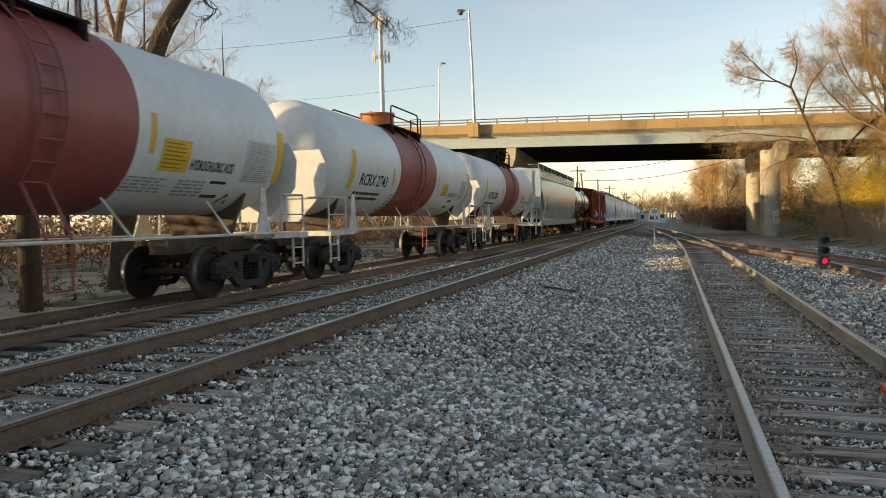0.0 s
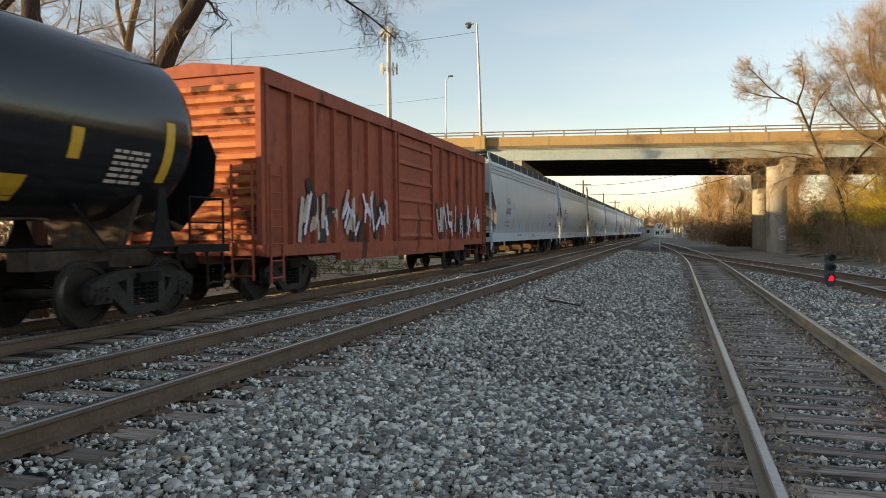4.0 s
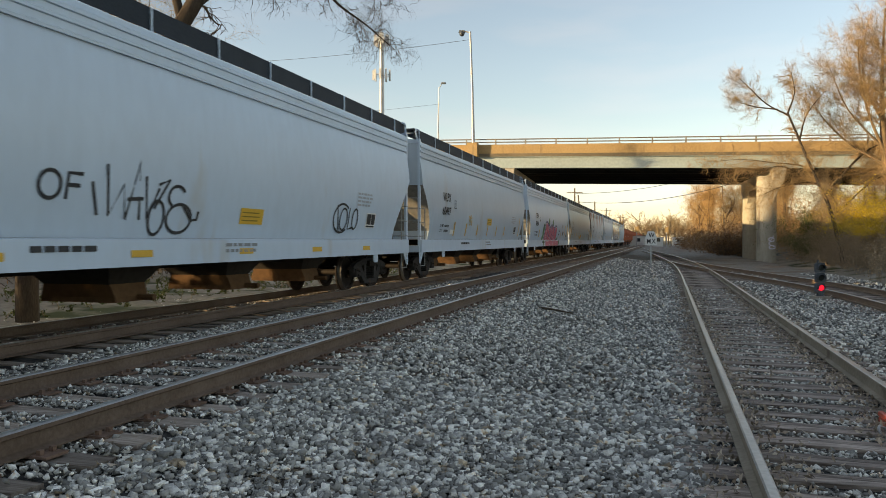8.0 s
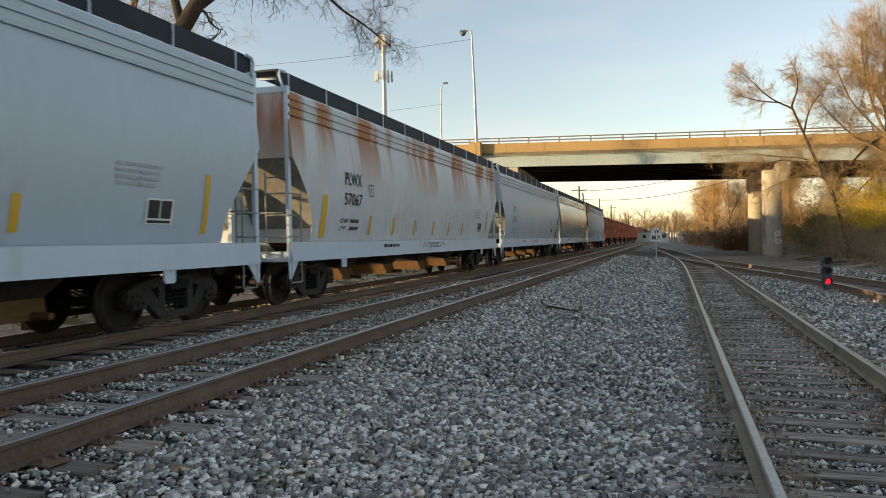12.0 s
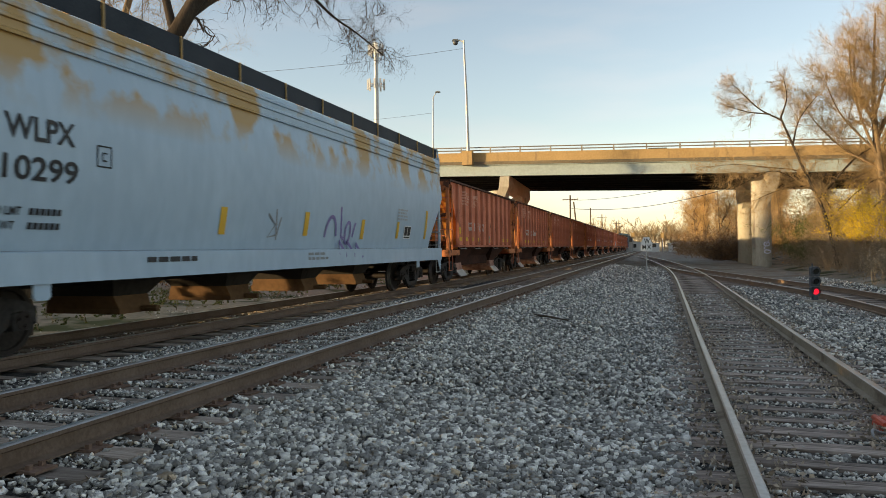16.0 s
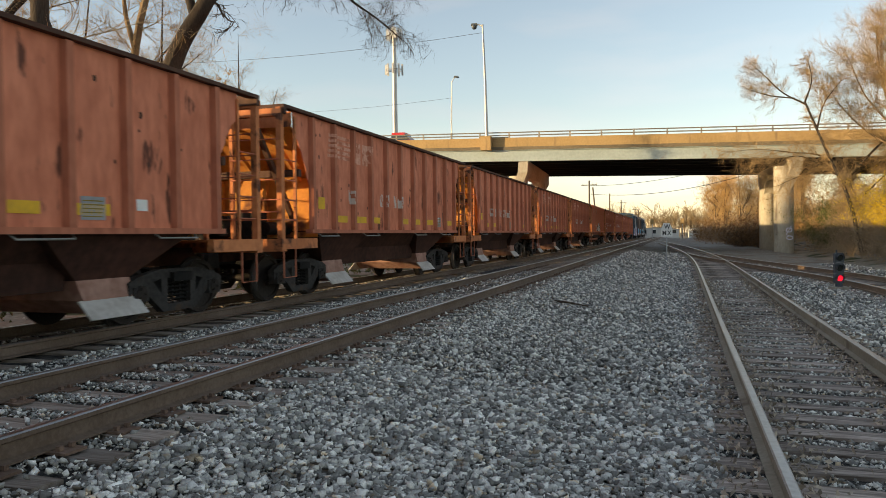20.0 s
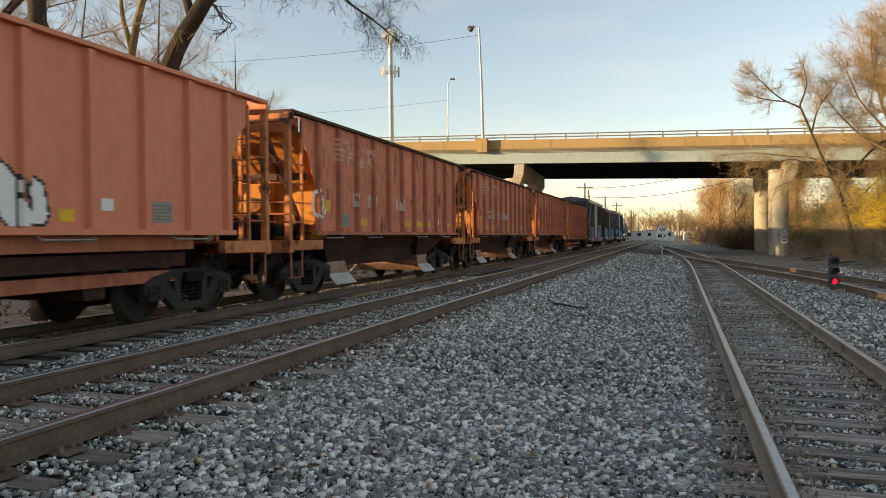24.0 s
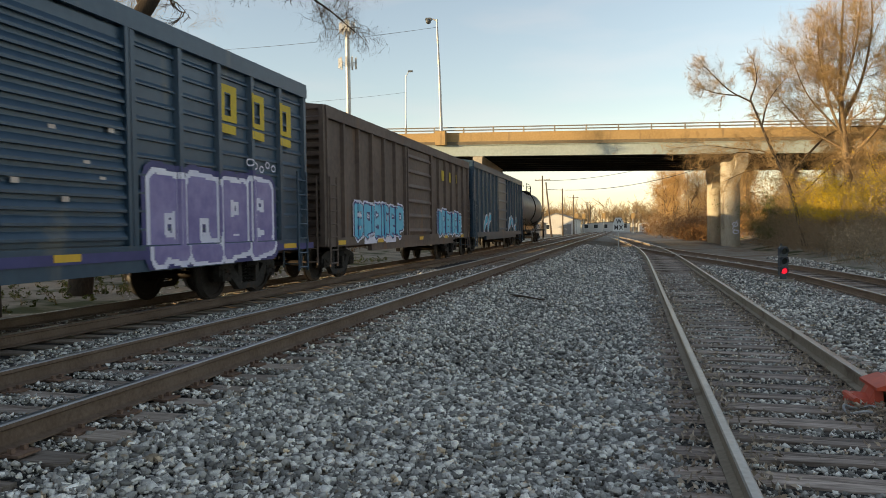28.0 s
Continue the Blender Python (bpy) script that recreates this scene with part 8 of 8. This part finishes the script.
throw_up(C8, [(-1.45, 1.7, -1.35, 1.5), (-1.35, 1.5, -1.1, 1.7), (-0.75, 1.5, -0.55, 1.8), (-0.55, 1.8, -0.4, 1.5), (-0.05, 1.55, 0.05, 2.1), (0.05, 2.1, 0.2, 1.55), (0.5, 1.55, 0.55, 2.1), (0.55, 2.1, 0.8, 1.9), (0.65, 1.85, 0.9, 1.55), (1.15, 1.85, 1.2, 1.6)], rib_face, [(M_INK, 0.18), (M_WHITE, 0.14)], 1.44, 2.4, "white graffiti edged in black")
plate(C8, rib_face, -4.63, -4.14, 1.68, 1.92, M_DIRTY_YELLOW, "yellow_patch")
plate(C8, rib_face, -4.55, -4.22, 1.44, 1.62, M_WHITE, "white_label")
plate(C8, rib_face, -3.12, -2.7, 1.52, 1.63, M_DIRTY_YELLOW, "yellow_patch")
plate(C8, rib_face, 1.5, 1.75, 1.5, 1.66, M_DIRTY_YELLOW, "yellow_patch")
mark("graffiti", C8, stroke_shape([[(-3.9, 2.0), (-3.7, 2.15), (-3.75, 1.9), (-3.5, 2.1)], [(-3.85, 1.85), (-3.6, 1.8), (-3.4, 1.95)]], 0.05), M_INK, rib_face, 0, 0, 0.012, "black scrawled tag")

# boxcars
RB, BX, B2, B3 = BOXCARS


def post_list(length, door_w, posts):
    h = length / 2 - 0.55
    ys = np.linspace(door_w / 2 + 0.15, h - 0.10, posts)
    return list(ys) + list(-ys)


f_rb, f_bx, f_b2, f_b3 = (box_face(post_list(*a)) for a in ((17.9, 3.0, 8), (16.6, 3.2, 6), (17.6, 3.0, 7), (17.8, 3.2, 7)))
# three yellow block shapes with bars under them
for u0, u1 in ((4.18, 4.74), (5.25, 5.84), (6.42, 7.04)):
    mark("yellow_emblem", BX, raster(u0, u1, 3.30, 3.94, lambda U, Z, u0=u0, u1=u1: (np.abs(U - (u0 + u1) / 2) > 0.12) | (np.abs(Z - 3.62) > 0.22)), M_YELLOW_INK, f_bx, 0, 0, 0.010, "yellow block emblem")
    plate(BX, f_bx, u0, u1, 3.08, 3.24, M_YELLOW_INK, "yellow_bar")
mark("car_number", BX, fit_text("138", 0.75, 0.34), M_YELLOW_INK, f_bx, -6.27, 1.88)
mark("car_number", BX, fit_text("622", 0.75, 0.34), M_YELLOW_INK, f_bx, -5.25, 1.88)
plate(BX, f_bx, -6.2, -5.6, 2.36, 2.74, M_YELLOW_INK, "yellow_block", "faded yellow mark")
plate(BX, f_bx, -5.2, -4.65, 2.36, 2.74, M_YELLOW_INK, "yellow_block", "faded yellow mark")
def block_piece(seed, u0, u1, n, z0, z1):
    """Fat upright blocks with crossbars that spell nothing."""
    rgb = random.Random(seed)
    out = []
    for q in range(n):
        a = u0 + (u1 - u0) * (q + 0.1) / n
        b = u0 + (u1 - u0) * (q + 0.72) / n
        zt = z1 - rgb.uniform(0, 0.18)
        out += [(a, z0, a, zt), (b, z0 + rgb.uniform(0, 0.4), b, zt - rgb.uniform(0.0, 0.3)), (a, zt, b, zt - 0.05)]
        for z in (rgb.uniform(z0 + 0.3, z1 - 0.4), z0 + rgb.uniform(0, 0.2)):
            out.append((a, z, b, z + rgb.uniform(-0.12, 0.12)))
    return out


throw_up(BX, block_piece(5, 2.2, 6.2, 4, 0.95, 2.15), f_bx, [(M_DEEP_BLUE, 0.36), (M_LILAC, 0.26), (M_PURPLE, 0.17)], 0.72, 2.48, "purple graffiti blocks edged in lilac")
throw_up(BX, block_piece(6, 2.3, 6.2, 7, 1.05, 2.0), f_bx, [(M_LILAC, 0.035)], 0.72, 2.48, "thin lilac sprayed lines")
throw_up(BX, block_piece(7, -4.5, -1.9, 3, 0.98, 1.95), f_bx, [(M_DEEP_BLUE, 0.28), (M_LILAC, 0.2), (M_PURPLE, 0.10)], 0.72, 2.25, "purple graffiti blocks edged in lilac")
plate(BX, f_bx, -8.0, 8.0, 0.885, 1.02, M_DEEP_BLUE, "sill_paint", "dark blue sill paint", 0, 0.003)
stripes(BX, f_bx, [(-6.9, -6.4, 0.92, 1.02), (-4.6, -4.15, 0.92, 1.02), (-2.2, -1.75, 0.92, 1.02), (0.12, 0.6, 0.92, 1.02), (2.5, 3.0, 0.92, 1.02), (4.08, 4.57, 0.92, 1.02), (6.5, 7.1, 0.92, 1.02)])
mark("small_tags", BX, stroke_shape([ring(5.2 + 0.25 * k, 2.62 - 0.05 * (k % 3), 0.08, 0.06) for k in range(5)], 0.03), M_LILAC, f_bx, 0, 0, 0.009, "small white sprayed tags")
mark("paint_flecks", BX, rect_shape([(u, u + 0.12, z, z + 0.07) for u, z in ((-1.3, 2.9), (-0.9, 3.3), (-0.5, 1.9), (0.1, 2.6), (0.3, 1.7), (0.7, 2.2), (1.0, 2.0), (1.2, 2.7), (-1.1, 1.5))]), M_PALE_PAINT, lambda u, z: 1.548, 0, 0, 0.004, "pale paint flecks")
for seed, u0, u1 in ((8, -6.3, -1.8), (9, 2.6, 6.8)):
    throw_up(B2, block_piece(seed, u0, u1, 6, 1.15, 1.95), f_b2, [(M_LILAC, 0.20), (M_DEEP_BLUE, 0.15), (M_CYAN, 0.10)], 0.95, 2.4, "light blue graffiti blocks")
throw_up(B2, [(-5.6, 0.98, -4.8, 0.98), (-3.8, 0.98, -3.0, 0.98)], f_b2, [(M_LILAC, 0.12)], 0.90, 1.3, "pale sprayed drips")
stripes(B2, f_b2, [(u, u + 0.5, 0.92, 1.03) for u in (-7.6, -4.6, -0.2, 3.4, 6.4)])
stripes(B2, f_b2, [(3.3, 3.7, 3.2, 3.6), (4.6, 5.0, 3.2, 3.6), (5.8, 6.2, 3.2, 3.6)], M_YELLOW_INK)
throw_up(B3, [(-5.6, 1.3, -5.0, 1.8), (-4.5, 1.3, -4.0, 1.9), (2.5, 1.3, 3.0, 1.9), (3.6, 1.9, 4.2, 1.3), (5.0, 1.3, 5.6, 1.8)], f_b3, [(M_LILAC, 0.22), (M_CYAN, 0.13)], 1.0, 2.3, "faded blue and lilac graffiti")
rgr = random.Random(21)
for u0, u1 in ((-7.2, -1.8), (2.0, 7.6)):
    for layer, m, r in ((0, M_INK, 0.10), (1, M_PALE_PAINT, 0.075), (2, M_LILAC, 0.05)):
        scrawl = []
        for q in range(12):
            u, z = rgr.uniform(u0, u1), rgr.uniform(1.15, 1.7)
            scrawl.append((u, z, u + rgr.uniform(-0.35, 0.35), z + rgr.uniform(0.25, 0.8)))
        throw_up(RB, scrawl, lambda u, z, k=layer: f_rb(u, z) + 0.006 * k, [(m, r)], 1.0, 2.7, "black and white scrawled graffiti")
# painted mark on the bridge column
mark("graffiti", scene.objects["road_bridge"], stroke_shape([ring(0, 1.6, 0.2, 0.16), [(0.15, 1.9), (-0.2, 1.25), (0.2, 1.05)], ring(0.05, 1.0, 0.22, 0.14)], 0.07), M_LILAC, lambda u, z: 0, 0, 0, 0.0, "white sprayed tag").matrix_basis = pose(8.42, 62.14, 0, 0, 0, -90)


# ---- what moves ----
def motions():
    for car, y0, z in CARS:
        walk(car, [(t, pose(X_B, y0 - SPEED * t, z)) for t in (0, 7, 14, 21, 28)])
    for vh, at in VEHICLES:
        walk(vh, [(t, at(t)) for t in range(29)])
    for k, s in enumerate((-1, 1)):
        rows = [(f / FPS, pose(0, s * 0.89, 0.46) @ Matrix.Rotation(SPEED * f / FPS / 0.46, 4, "X")) for f in range(28 * FPS + 1)]
        first, *others = WHEELSETS[k]
        walk(first, rows)
        for w in others:
            w.rotation_mode = "QUATERNION"
            w.animation_data_create()
            w.animation_data.action = first.animation_data.action
            w.animation_data.action_slot = first.animation_data.action_slot


motions()
